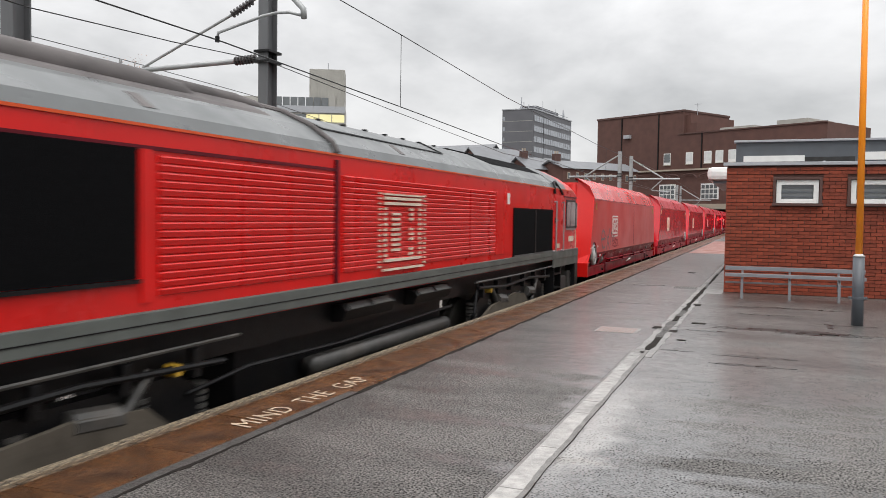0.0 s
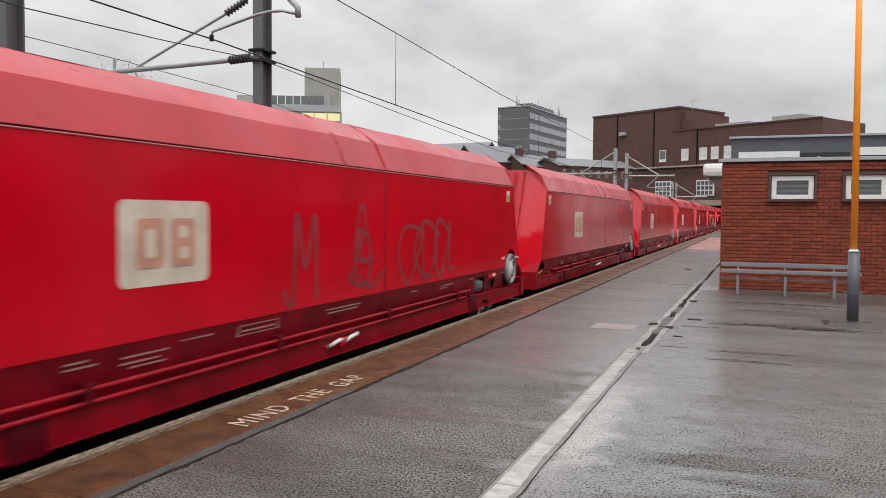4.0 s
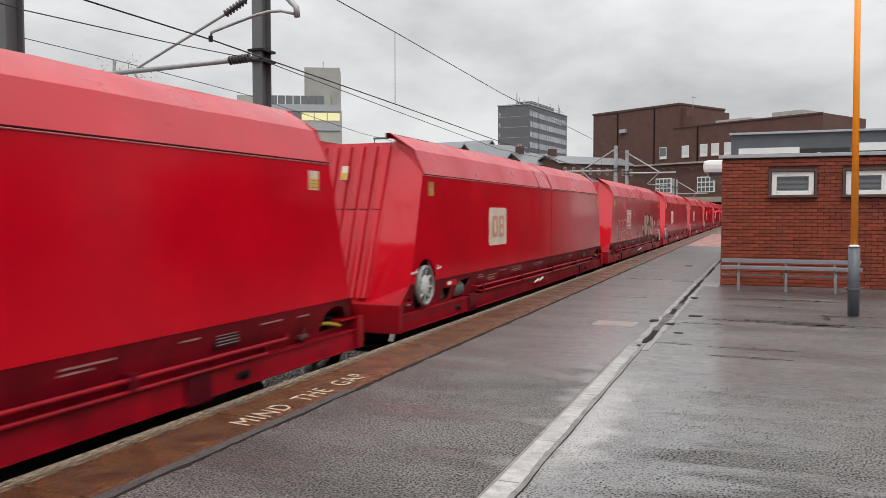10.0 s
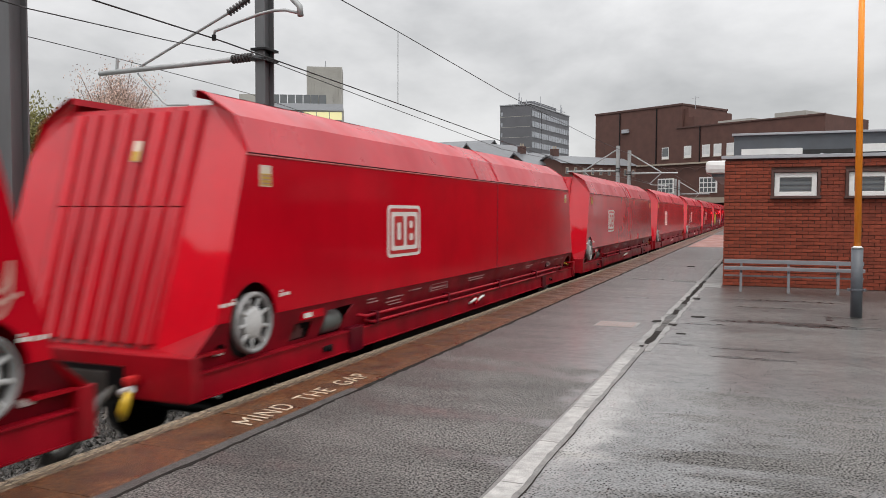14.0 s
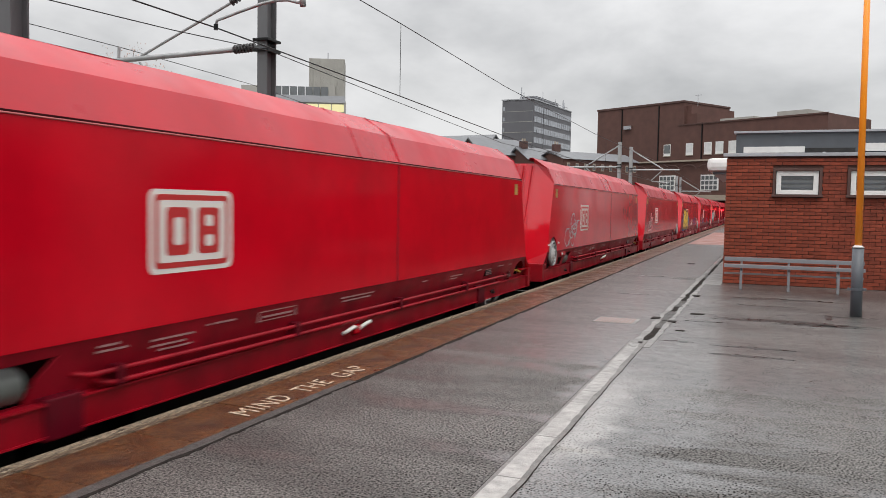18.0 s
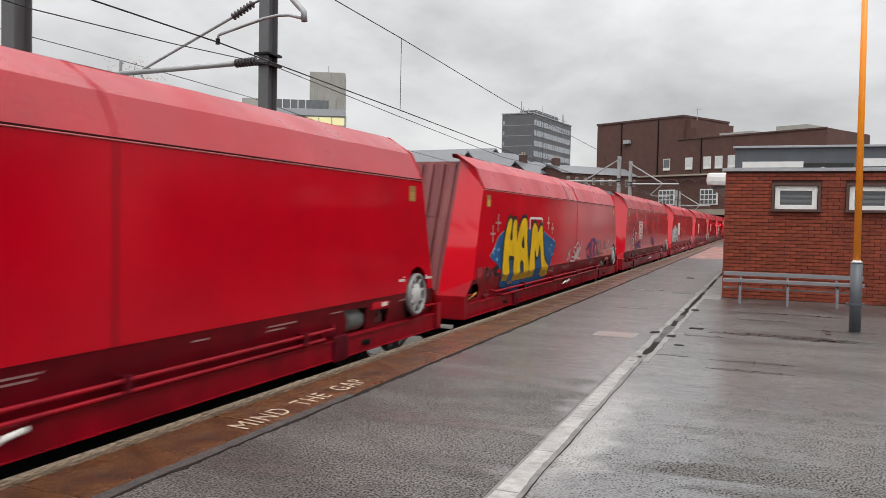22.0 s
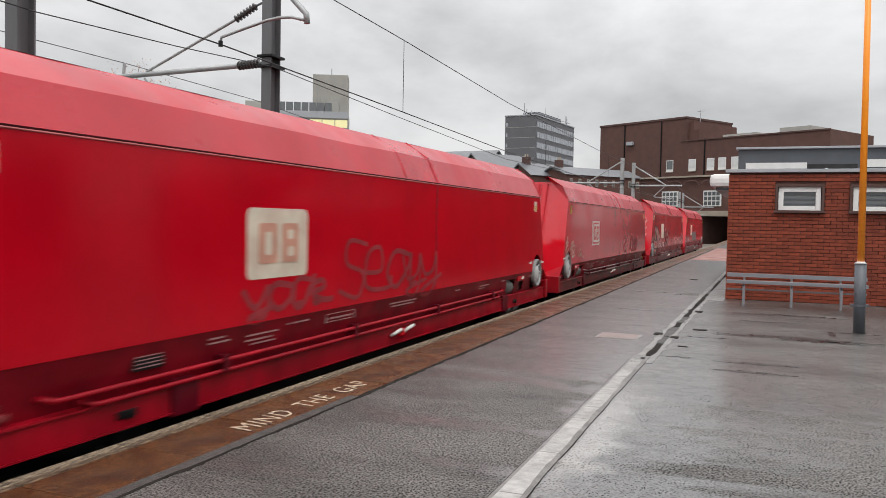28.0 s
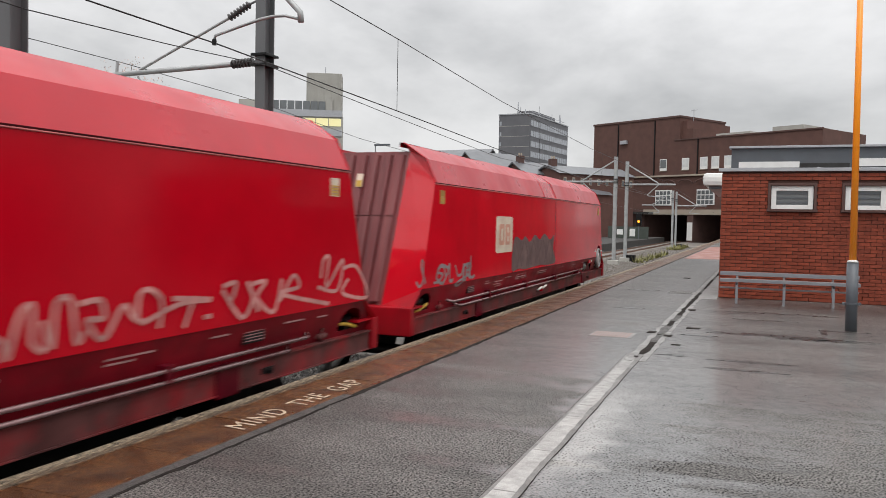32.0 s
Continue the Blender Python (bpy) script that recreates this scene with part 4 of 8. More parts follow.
wire([(-7.6, -6, 4.6), (-7.6, 12.44, 4.56), (-7.6, 16.7, 4.48), (-7.6, 22.8, 4.1), (-7.6, 52, 3.4), (-7.6, 94, 3.0), (-7.6, 150, 2.9)], 0.007, "thin dark wire over the far track")


# ---- far buildings ----
FAC = Matrix.Translation((-22.54, 140, 0)) @ Matrix.Rotation(math.atan2(-21, 34.28), 4, "Z")


def fac(name, x0, z0, x1, z1, d0, d1, material, parent, label="", bevel=0.0):
    """A block on the station building's front: along it, up, and behind it."""
    bm = B()
    box(bm, x0, d0, z0, x1, d1, z1, bevel)
    return part(name, bm, material, parent, label)


st = thing("station_building", FAC, "large brown brick building bridging over the tracks", "building")
fac("tower_block", -0.28, 9.45, 17.6, 18.45, 0, 12, M_BROWN, st, "tall windowless brown brick block")
fac("tower_corner", 17.6, 9.45, 18.5, 17.95, 0.6, 12, M_BROWN, st)
fac("wall", 17.6, 9.45, 40.5, 14.95, 0, 12, M_BROWN, st, "brown brick upper storey")
fac("stair_block", 18.5, 14.95, 19.5, 16.6, 0.6, 5, M_BROWN, st)
fac("parapet_cap", -0.38, 18.45, 17.7, 18.75, -0.15, 12.1, M_DARKBR, st)
fac("parapet_cap", 16.6, 14.85, 40.6, 15.05, -0.15, -0.002, M_DARKBR, st)
fac("roof_plant", 23.4, 14.95, 29.0, 15.5, 1, 8, M_CONC, st, "pale rooftop plant")
fac("roof_plant", 32.6, 14.95, 37.2, 15.8, 1, 8, M_CONC, st, "pale rooftop plant")
fac("string_course", -0.3, 9.2, 40.5, 9.45, -0.25, 12, M_BEIGE, st, "pale concrete string course")
fac("wall", -9, 4.0, 40.5, 9.2, 0.15, 12, M_BROWN, st, "brown brick lower storey over the tracks")
fac("lintel", 11.0, 3.2, 40.5, 4.0, -0.2, 12, M_BEIGE, st, "beige concrete lintel over the tunnel mouths")
fac("wall", -9, -1.5, 11.0, 4.0, 0.15, 12, M_DARKBR, st, "shaded brick wall beside the tunnel")
fac("pier", 19.45, -1.5, 20.5, 3.2, -0.1, 12, M_DARKBR, st, "dark pier between the tunnel mouths")
fac("warning_panel", 19.5, -0.8, 20.45, 2.0, -0.16, -0.1, M_WHITEP, st, "white painted panel on the pier")
fac("wall", 30.5, -1.5, 40.5, 3.2, 0.15, 12, M_DARKBR, st)
for x in (5.2, 12.8, 21.0):
    fac("down_pipe", x - 0.08, 9.45, x + 0.08, 18.3 if x < 17 else 15.1, -0.14, 0, M_BLACK, st)
fac("wall_lamp", 5.9, 14.9, 7.2, 15.5, -0.5, 0, M_LIGHTP, st, "grey floodlight on the blank wall", 0.05)
bm = B()
tube(bm, (17.9, 3, 18.0), (17.9, 3, 20.0), 0.05)
tube(bm, (17.3, 3, 19.8), (18.6, 3, 19.8), 0.03)
part("aerial", bm, M_LIGHTP, st)
for i, x in enumerate((13.93, 18.14, 21.44, 23.45, 25.65, 28.0, 30.4)):
    fr = fac("window", x, 10.18, x + 1.32, 12.02, -0.04, 0.02, M_WINW, st)
    b2 = B()
    box(b2, x + 0.1, -0.07, 10.6, x + 1.22, -0.045, 11.92)
    part("pane", b2, M_PANE if i == 0 else M_PALEPANE, fr)
    b2 = B()
    box(b2, x - 0.05, -0.16, 10.1, x + 1.37, -0.045, 10.18)
    part("sill", b2, M_BEIGE, fr)
for x in (13.2, 21.0):
    fr = fac("window", x, 4.7, x + 3.1, 7.1, -0.02, 0.12, M_WINW, st, "white-framed multi-pane window")
    for i in range(4):
        for j in range(3):
            b2 = B()
            box(b2, x + 0.16 + i * 0.72, -0.06, 4.85 + j * 0.74, x + 0.16 + i * 0.72 + 0.56, -0.025, 4.85 + j * 0.74 + 0.58)
            part("pane", b2, M_PANE, fr)
for i in range(5):
    x = 8.0 + i * 3.2
    bm = B()
    pts = [Vector((x + 1.35 * (1 - math.cos(a)), -0.25, 8.0 + 0.65 * math.sin(a))) for a in [math.pi * k / 8 for k in range(9)]]
    pipe(bm, pts, 0.09, 6)
    part("arch_rib", bm, M_DARKBR, st)
# tunnel beyond the mouths
bm = B()
box(bm, -16, 133, 3.3, 14, 335, 3.6)
tagged(part("tunnel_ceiling", bm, M_TUNNEL), "sooty ceiling of the covered tracks", "ceiling", kind="structure")
bm = B()
box(bm, -16.3, 139, -1.5, -16, 335, 3.6)
box(bm, 13.7, 128, -1.5, 14, 335, 3.6)
box(bm, -16.3, 335, -1.5, 14, 335.3, 3.6)
tagged(part("tunnel_wall", bm, M_TUNNEL), "sooty walls of the covered tracks", "wall", kind="structure")

# signal, hoarding and opposite platform
bm = B()
box(bm, -16, 62, -1.46, -9.15, 128, -0.35)
tagged(part("opposite_platform", bm, M_TUNNEL), "dark wet concrete platform across the tracks", "platform", kind="structure")
hb = thing("hoarding", pose(-14.6, 109, -0.35), "dull green hoarding on the far platform", "hoarding")
for i in range(4):
    part("panel", box(B(), i * 1.35, 0, 0, i * 1.35 + 1.3, 0.12, 1.6), M_GREENB, hb)
part("notice", box(B(), 1.2, -0.05, 0.5, 2.0, -0.005, 1.2), M_WHITEP, hb, "small white notices")
part("notice", box(B(), 2.9, -0.05, 0.3, 3.6, -0.005, 1.3), M_WHITEP, hb, "small white notices")
sg = thing("signal", pose(-10.0, 105, -0.35), "black railway signal showing amber on the far platform", "signal")
part("post", tube(B(), (0, 0, 0), (0, 0, 2.0), 0.07), M_GREYP, sg)
part("head", box(B(), -0.35, -0.12, 1.7, 0.35, 0.12, 3.3, 0.03), M_BLACK, sg)
part("lens", tube(B(), (0, -0.12, 2.27), (0, -0.16, 2.27), 0.15, 0.15, 14), M_AMBER, sg, "lit amber lens")

# dark office tower: a plain narrow front and a long glazed flank
TW = Matrix.Translation((-68, 262, -1.4)) @ Matrix.Rotation(radians(-6.3), 4, "Z")
tw = thing("office_tower", TW, "dark grey office tower with pale glazing bands", "building")
TH = 39.3
part("core", box(B(), -11.2, 0, 0, 0, 39, TH), M_TOWER, tw)
part("parapet_cap", box(B(), -11.4, -0.2, TH, 0.2, 39.2, TH + 0.35), M_LIGHTP, tw)
for i in range(9):
    z = TH - 1.9 - i * 3.5
    bd = part("window_band", box(B(), 0.0, 1.0, z - 1.9, 0.10, 38.2, z), M_TGLASS, tw)
    for j in range(17):
        part("mullion", box(B(), 0.10, 1.0 + j * 2.25, z - 1.9, 0.16, 1.08 + j * 2.25, z), M_TOWER, bd)
    part("joint", box(B(), -11.2, -0.05, z - 2.0, -0.1, 0.0, z - 1.86), M_CONC, tw)
    part("end_window", box(B(), -10.9, -0.06, z - 1.6, -10.3, 0.0, z - 0.3), M_TGLASS, tw)
part("roof_plant", box(B(), -8, 8, TH, -2, 30, TH + 2.2), M_TOWER, tw)
for x, y, z, r in ((-5.5, 3, 4.6, 0.28), (-4.6, 3, 3.0, 0.2), (-3.6, 5, 2.4, 0.2), (-1.2, 12, 4.2, 0.12), (-1.0, 24, 3.0, 0.12), (-1.2, 33, 3.8, 0.3), (-1.6, 35, 3.0, 0.3), (-6.5, 5, 2.2, 0.12)):
    part("aerial", tube(B(), (x, y, TH), (x, y, TH + z), r, r * 0.6, 6), M_LIGHTP, tw)
part("roof_rail", box(B(), -1.0, 2.0, TH + 1.3, -0.8, 37, TH + 1.45), M_LIGHTP, tw)

# pale concrete block with podium
cc = thing("concrete_office", pose(-78.1, 150, -1.4, 0, 0, 27), "pale concrete office block with a glazed podium", "building")
part("tower", box(B(), -7.35, 0, 0, 0, 8, 33.4), M_CONC, cc)
for i in range(11):
    part("rib", box(B(), -7.3 + i * 0.71, -0.12, 24, -7.14 + i * 0.71, 0, 33.3), M_CONC, cc)
part("podium", box(B(), -21.5, -0.5, 0, 0.1, 10, 25.4), M_CONC, cc)
for i in range(6):
    part("cladding_band", box(B(), -21.5, -0.75, 24.2 - i * 4.0, 0.2, -0.5, 25.6 - i * 4.0), M_LIGHTP, cc)
for j in range(8):
    part("railing", box(B(), -16 + j * 1.6, -0.6, 25.6, -14.55 + j * 1.6, -0.52, 27.4), M_PANE, cc)
part("stair_head", box(B(), -21.4, 1, 25.4, -17.5, 6, 27.6), M_CONC, cc)
part("stair_head", box(B(), -3.6, -0.4, 25.4, -1.9, -0.1, 27.8), M_CONC, cc)
for j in range(8):
    part("window", box(B(), -21.3 + j * 2.68, -0.6, 22.3, -18.8 + j * 2.68, -0.5, 23.9), M_LIT if j > 4 else M_PANE, cc, "lit yellow office window" if j > 4 else "")
part("aerial", tube(B(), (-3.6, 3, 33.4), (-3.6, 3, 35.2), 0.1), M_LIGHTP, cc)


def gabled(name, x0, y0, w, d, eaves, ridge, yaw, wallm, label, chim=0, wins=0):
    """A pitched-roof house; its ridge runs along its own x axis."""
    t = thing(name, pose(x0, y0, -1.4, 0, 0, yaw), label, "house", "roofs behind the railway")
    part("wall", box(B(), 0, 0, 0, w, d, eaves), wallm, t)
    bm = B()
    prism(bm, [(-0.3, eaves - 0.1), (d / 2, ridge), (d + 0.3, eaves - 0.1), (d / 2, ridge - 0.25)], lambda p, q: Vector((-0.3 + q, p[0], p[1])), w + 0.6)
    part("roof", bm, M_SLATE, t, "wet grey slate roof")
    bm = B()
    prism(bm, [(0.1, eaves), (d / 2, ridge - 0.3), (d - 0.1, eaves)], lambda p, q: Vector((q + 0.05, p[0], p[1])), w - 0.1)
    part("gable", bm, wallm, t)
    for i in range(chim):
        cx = 0.6 + i * (w - 1.8) / max(1, chim - 1)
        ch = part("chimney", box(B(), cx, d / 2 - 0.4, ridge - 1.2, cx + 1.0, d / 2 + 0.4, ridge + 0.9, 0.04), M_DARKBR, t, "dark brick chimney stack")
        for k in range(2):
            part("chimney_pot", tube(B(), (cx + 0.3 + k * 0.4, d / 2, ridge + 0.9), (cx + 0.3 + k * 0.4, d / 2, ridge + 1.3), 0.12), M_BEIGE, ch)
    for i in range(wins):
        fr = part("window", box(B(), 0.7 + i * (w / wins), -0.06, eaves - 1.6, 0.7 + i * (w / wins) + 0.5, 0, eaves - 0.6), M_BEIGE, t)
        part("pane", box(B(), 0.76 + i * (w / wins), -0.09, eaves - 1.5, 0.7 + i * (w / wins) + 0.44, -0.065, eaves - 0.75), M_PANE, fr)
    return t


gabled("warehouse", -53, 116, 18, 10, 11.2, 14.2, -8, M_CONC, "long warehouse with a wet slate roof")
gabled("terrace_house", -32.9, 108, 9, 7, 10.6, 13.1, 50, M_BROWN, "brick house with a wet slate roof and a dark verge")
gabled("terrace_house", -26.6, 110, 6, 6, 9.9, 11.7, 50, M_BROWN, "brick house with slate roof and a brick chimney", 1)
gabled("terrace_house", -21.7, 110.2, 14, 6, 10.0, 11.2, 52, M_BROWN, "brick terrace with white windows and a brick chimney", 1, 9)
gabled("terrace_house", -18.8, 112, 6, 8, 7.2, 10.2, 60, M_BROWN, "brick gable house beside the station building", 0)
lp = thing("street_lamp", pose(-45.3, 100, -1.4), "slim grey street lamp with a flat lantern", "street lamp")
part("column", tube(B(), (0, 0, 0), (0, 0, 13.2), 0.09, 0.06), M_MAST, lp)
part("lantern", box(B(), -0.1, -0.2, 13.1, 2.2, 0.2, 13.35, 0.05), M_GREYP, lp)
gabled("shop_building", -60, 62, 22, 10, 9.6, 12.0, 12, M_CONC, "low pale building with a dark flat roof line behind the trees")


# ---- trees ----
def tree(x, y, h, spread, leafm, n, seed, label, bare=0.5):
    r = random.Random(seed)
    t = thing("tree", pose(x, y, -1.4), label, "tree", "trees behind the railway")
    bm = B()
    tube(bm, (0, 0, 0), (0, 0, h * 0.45), 0.22, 0.14, 9)
    tips = []
    for i in range(16):
        a = r.uniform(0, 6.28)
        z0 = h * r.uniform(0.3, 0.5)
        p1 = Vector((math.cos(a) * spread * 0.45 * r.uniform(0.4, 1), math.sin(a) * spread * 0.45 * r.uniform(0.4, 1), h * r.uniform(0.55, 0.8)))
        tube(bm, (0, 0, z0), p1, 0.07, 0.035, 6)
        for j in range(5):
            p2 = p1 + Vector((r.uniform(-1, 1) * spread * 0.35, r.uniform(-1, 1) * spread * 0.35, h * r.uniform(0.02, 0.24)))
            tube(bm, p1, p2, 0.035, 0.014, 5)
            tips.append((p1, p2))
    part("trunk", bm, M_BARK, t)
    verts, faces = [], []
    for i in range(n):
        p1, p2 = r.choice(tips)
        c = p1.lerp(p2, r.uniform(0.2, 1.1)) + Vector((r.gauss(0, 1), r.gauss(0, 1), r.gauss(0, 0.8))) * bare
        s = r.uniform(0.03, 0.065) if leafm is M_LEAF1 else r.uniform(0.06, 0.12)
        q = Euler((r.uniform(0, 6.28), r.uniform(0, 6.28), r.uniform(0, 6.28))).to_matrix()
        k = len(verts)
        for a, b2 in ((-1, 0), (0, -0.55), (1, 0), (0, 0.55)):
            verts.append(tuple(c + q @ Vector((a * s, b2 * s, 0))))
        faces.append((k, k + 1, k + 2, k + 3))
    me = bpy.data.meshes.new("crown")
    me.from_pydata(verts, [], faces)
    me.materials.append(leafm)
    part("crown", me, leafm, t, "sparse autumn crown" if leafm is M_LEAF1 else "dull green crown")


tree(-29.6, 35, 10.8, 3.0, M_LEAF1, 20000, 1, "half-bare autumn tree with tan leaves", 0.35)
tree(-27.9, 36, 8.6, 2.8, M_LEAF1, 10000, 2, "half-bare autumn tree with tan leaves", 0.3)
tree(-34.5, 34, 9.2, 5.0, M_LEAF2, 20000, 3, "leafy dull green tree beside the railway", 0.5)
tree(-38.0, 33, 8.6, 5.0, M_LEAF2, 20000, 4, "leafy dull green tree beside the railway", 0.5)
tree(-25.0, 37, 7.4, 3.0, M_LEAF2, 3500, 6, "small leafy tree beside the railway", 0.35)


def scrub(x0, x1, y0, y1, n, seed):
    r = random.Random(seed)
    verts, faces = [], []
    for i in range(n):
        c = Vector((r.uniform(x0, x1), r.uniform(y0, y1), -1.08))
        for j in range(8):
            a, s = r.uniform(0, 6.28), r.uniform(0.1, 0.35)
            k = len(verts)
            d = Vector((math.cos(a), math.sin(a), r.uniform(0.6, 1.8))) * s
            w2 = Vector((-math.sin(a), math.cos(a), 0)) * 0.05
            verts += [tuple(c - w2), tuple(c + w2), tuple(c + d)]
            faces.append((k, k + 1, k + 2))
    me = bpy.data.meshes.new("weeds")
    me.from_pydata(verts, [], faces)
    me.materials.append(M_LEAF2)
    tagged(new("weeds", me), "low green weeds growing in the ballast", "weeds", kind="stuff")


scrub(-3.6, -2.9, 55, 72, 60, 1)
scrub(-4.6, -3.2, 86, 98, 160, 2)


# ---- the freight train ----
PITCH = 15.6
RUN = (-2.12295331e-06, 1.78878406e-04, -4.31114220e-03, 2.94316733e-02, 8.9709429, -22.1646356)


def run(t):
    """How far the train has gone at t seconds, from the first wagon's leading corner at the origin."""
    d = 0.0
    for c in RUN:
        d = d * t + c
    return d


CACHE = {}


def shared(key, build, material, smooth=False):
    if key not in CACHE:
        CACHE[key] = mesh_of(key, build(), material, smooth)
    return CACHE[key]


SX = 1.31          # half width at the body side
SIDE_Z = 1.515     # lower edge of the flat side
L = 13.0           # length at the top edge of the side


def end_u(u, far):
    return L - u if far else u


def hopper_side(hand_far):
    """The flat body side with the arch for the handwheel, as a plate."""
    def build():
        pts = [(-0.447, SIDE_Z)]
        arch = [(0.10 + 0.37 * math.cos(a), 1.47 + 0.37 * math.sin(a)) for a in [math.pi - 0.12 - (math.pi - 0.24) * k / 14 for k in range(15)]]
        bottom = arch + [(L + 0.447, SIDE_Z)]
        pts = pts + bottom + [(L, 3.02), (0.0, 3.02)]
        if hand_far:
            pts = [(L - u, z) for u, z in pts]
        bm = B()
        prism(bm, pts, lambda p, d: Vector((SX - 0.03 + d, p[0], p[1])), 0.03)
        return bm
    return build


def cant_rail():
    bm = B()
    tube(bm, (SX + 0.004, 0.0, 3.004), (SX + 0.004, L, 3.004), 0.007, 0.007, 6)
    return bm


def eaves_seam():
    return box(B(), SX - 0.02, 0.005, 3.012, SX + 0.005, L - 0.005, 3.026, 0.002)


def roof_side():
    """Two folds from the side up to the open rim, with slight dents; each fold keeps its own crisp edge."""
    folds = (((SX + 0.004, 3.026), (1.245, 3.17), (1.155, 3.365)), ((1.155, 3.365), (0.985, 3.49), (0.80, 3.60)), ((0.80, 3.60), (0.74, 3.605)), ((0.74, 3.605), (0.74, 3.54)))
    n = 78
    bm = B()
    for f, sec in enumerate(folds):
        rings = []
        for i in range(n + 1):
            u = L * i / n
            ring = []
            for k, (x, z) in enumerate(sec):
                dent = 0.007 * noise.noise((u * 0.7, z * 2.1, 4.0)) + 0.004 * noise.noise((u * 1.9, z * 4.0, 9.0))
                if f > 1 or z < 3.05:
                    dent = 0.0
                ring.append(bm.verts.new((x + dent, u, z + dent * 0.8)))
            rings.append(ring)
        for a, b in zip(rings, rings[1:]):
            for k in range(len(sec) - 1):
                bm.faces.new((a[k], a[k + 1], b[k + 1], b[k]))
    return bm


def roof_seam(u):
    def build():
        bm = B()
        pts = [Vector(p) for p in ((SX + 0.006, u, 3.034), (1.16, u, 3.37), (0.80, u, 3.605))]
        for a, b in zip(pts, pts[1:]):
            tube(bm, a, b, 0.007, 0.007, 6)
        return bm
    return build


def corner_panel(far, side):
    """The bright angled panel between the body side and the ribbed end."""
    def build():
        s = -1 if side else 1
        pts = [(0.80, 0.10, 3.60), (1.155, 0.06, 3.365), (SX, 0.0, 3.026), (SX, -0.447, SIDE_Z), (SX, -0.75, 1.275), (0.76, -0.564, 1.28), (0.86, 0.11, 3.48)]
        bm = B()
        vs = [bm.verts.new((s * x, end_u(u, far), z)) for x, u, z in pts]
        vb = [bm.verts.new((s * (x - 0.02), end_u(u + 0.03, far), z - 0.01)) for x, u, z in pts]
        tris = ((6, 0, 1), (6, 1, 2), (6, 2, 3), (6, 3, 5))
        for a, b, c in tris:
            bm.faces.new((vs[a], vs[b], vs[c]))
            bm.faces.new((vb[c], vb[b], vb[a]))
        ring = (0, 1, 2, 3, 5, 6)
        for i in range(6):
            j = (i + 1) % 6
            bm.faces.new((vs[ring[i]], vs[ring[j]], vb[ring[j]], vb[ring[i]]))
        return bm
    return build


def corner_foot(far, side):
    """The sloping foot between the corner panel and the headstock."""
    def build():
        s = -1 if side else 1
        bm = B()
        top = [bm.verts.new((s * x, end_u(u, far), z)) for x, u, z in ((0.76, -0.564, 1.281), (SX, -0.447, SIDE_Z), (SX, -0.75, 1.279))]
        low = [bm.verts.new((s * x, end_u(u, far), z)) for x, u, z in ((0.76, -0.54, 1.265), (SX - 0.03, -0.43, SIDE_Z - 0.03), (SX - 0.03, -0.72, 1.262))]
        bm.faces.new(top)
        bm.faces.new(low[::-1])
        for i in range(3):
            j = (i + 1) % 3
            bm.faces.new((top[i], low[i], low[j], top[j]))
        return bm
    return build


def end_sheet(far):
    """The sloping ribbed end sheet."""
    def build():
        bm = B()
        pts = [(-0.86, 0.11, 3.48), (0.86, 0.11, 3.48), (0.76, -0.566, 1.26), (-0.76, -0.566, 1.26)]
        vs = [bm.verts.new((x, end_u(u, far), z)) for x, u, z in pts]
        vb = [bm.verts.new((x, end_u(u + 0.05, far), z)) for x, u, z in pts]
        bm.faces.new(vs)
        bm.faces.new(vb[::-1])
        for i in range(4):
            j = (i + 1) % 4
            bm.faces.new((vs[i], vs[j], vb[j], vb[i]))
        return bm
    return build


SEAM_Z = 2.53


def end_plate(far, x0, x1, z0, z1, out):
    """A thin plate lying on the crests of the end's ribs."""
    def build():
        return prism(B(), [(x0, z0), (x1, z0), (x1, z1), (x0, z1)], lambda p, d: Vector((p[0], end_u(0.10 - (3.43 - p[1]) / 2.1 * 0.64 - out + 0.012 - d, far), p[1])), 0.012)
    return build


def end_rib(far, xt, lower):
    """One pressed rib of the end sheet, above or below its cross seam."""
    def build():
        bm = B()
        sec = ((-0.098, 0.004), (-0.066, -0.055), (-0.02, -0.066), (0.04, -0.062), (0.072, -0.045), (0.086, 0.004))
        z1, z0 = (SEAM_Z - 0.006, 1.33) if lower else (3.43, SEAM_Z + 0.006)

        def ring(z):
            f = (3.43 - z) / 2.1
            return [bm.verts.new((xt * (1 - 0.115 * f) + x * (1 - 0.1 * f), end_u(0.10 - 0.64 * f + d, far), z)) for x, d in sec]
        top, bot = ring(z1), ring(z0)
        for i in range(5):
            bm.faces.new((top[i], top[i + 1], bot[i + 1], bot[i]))
        bm.faces.new(top)
        bm.faces.new(bot[::-1])
        return bm
    return build


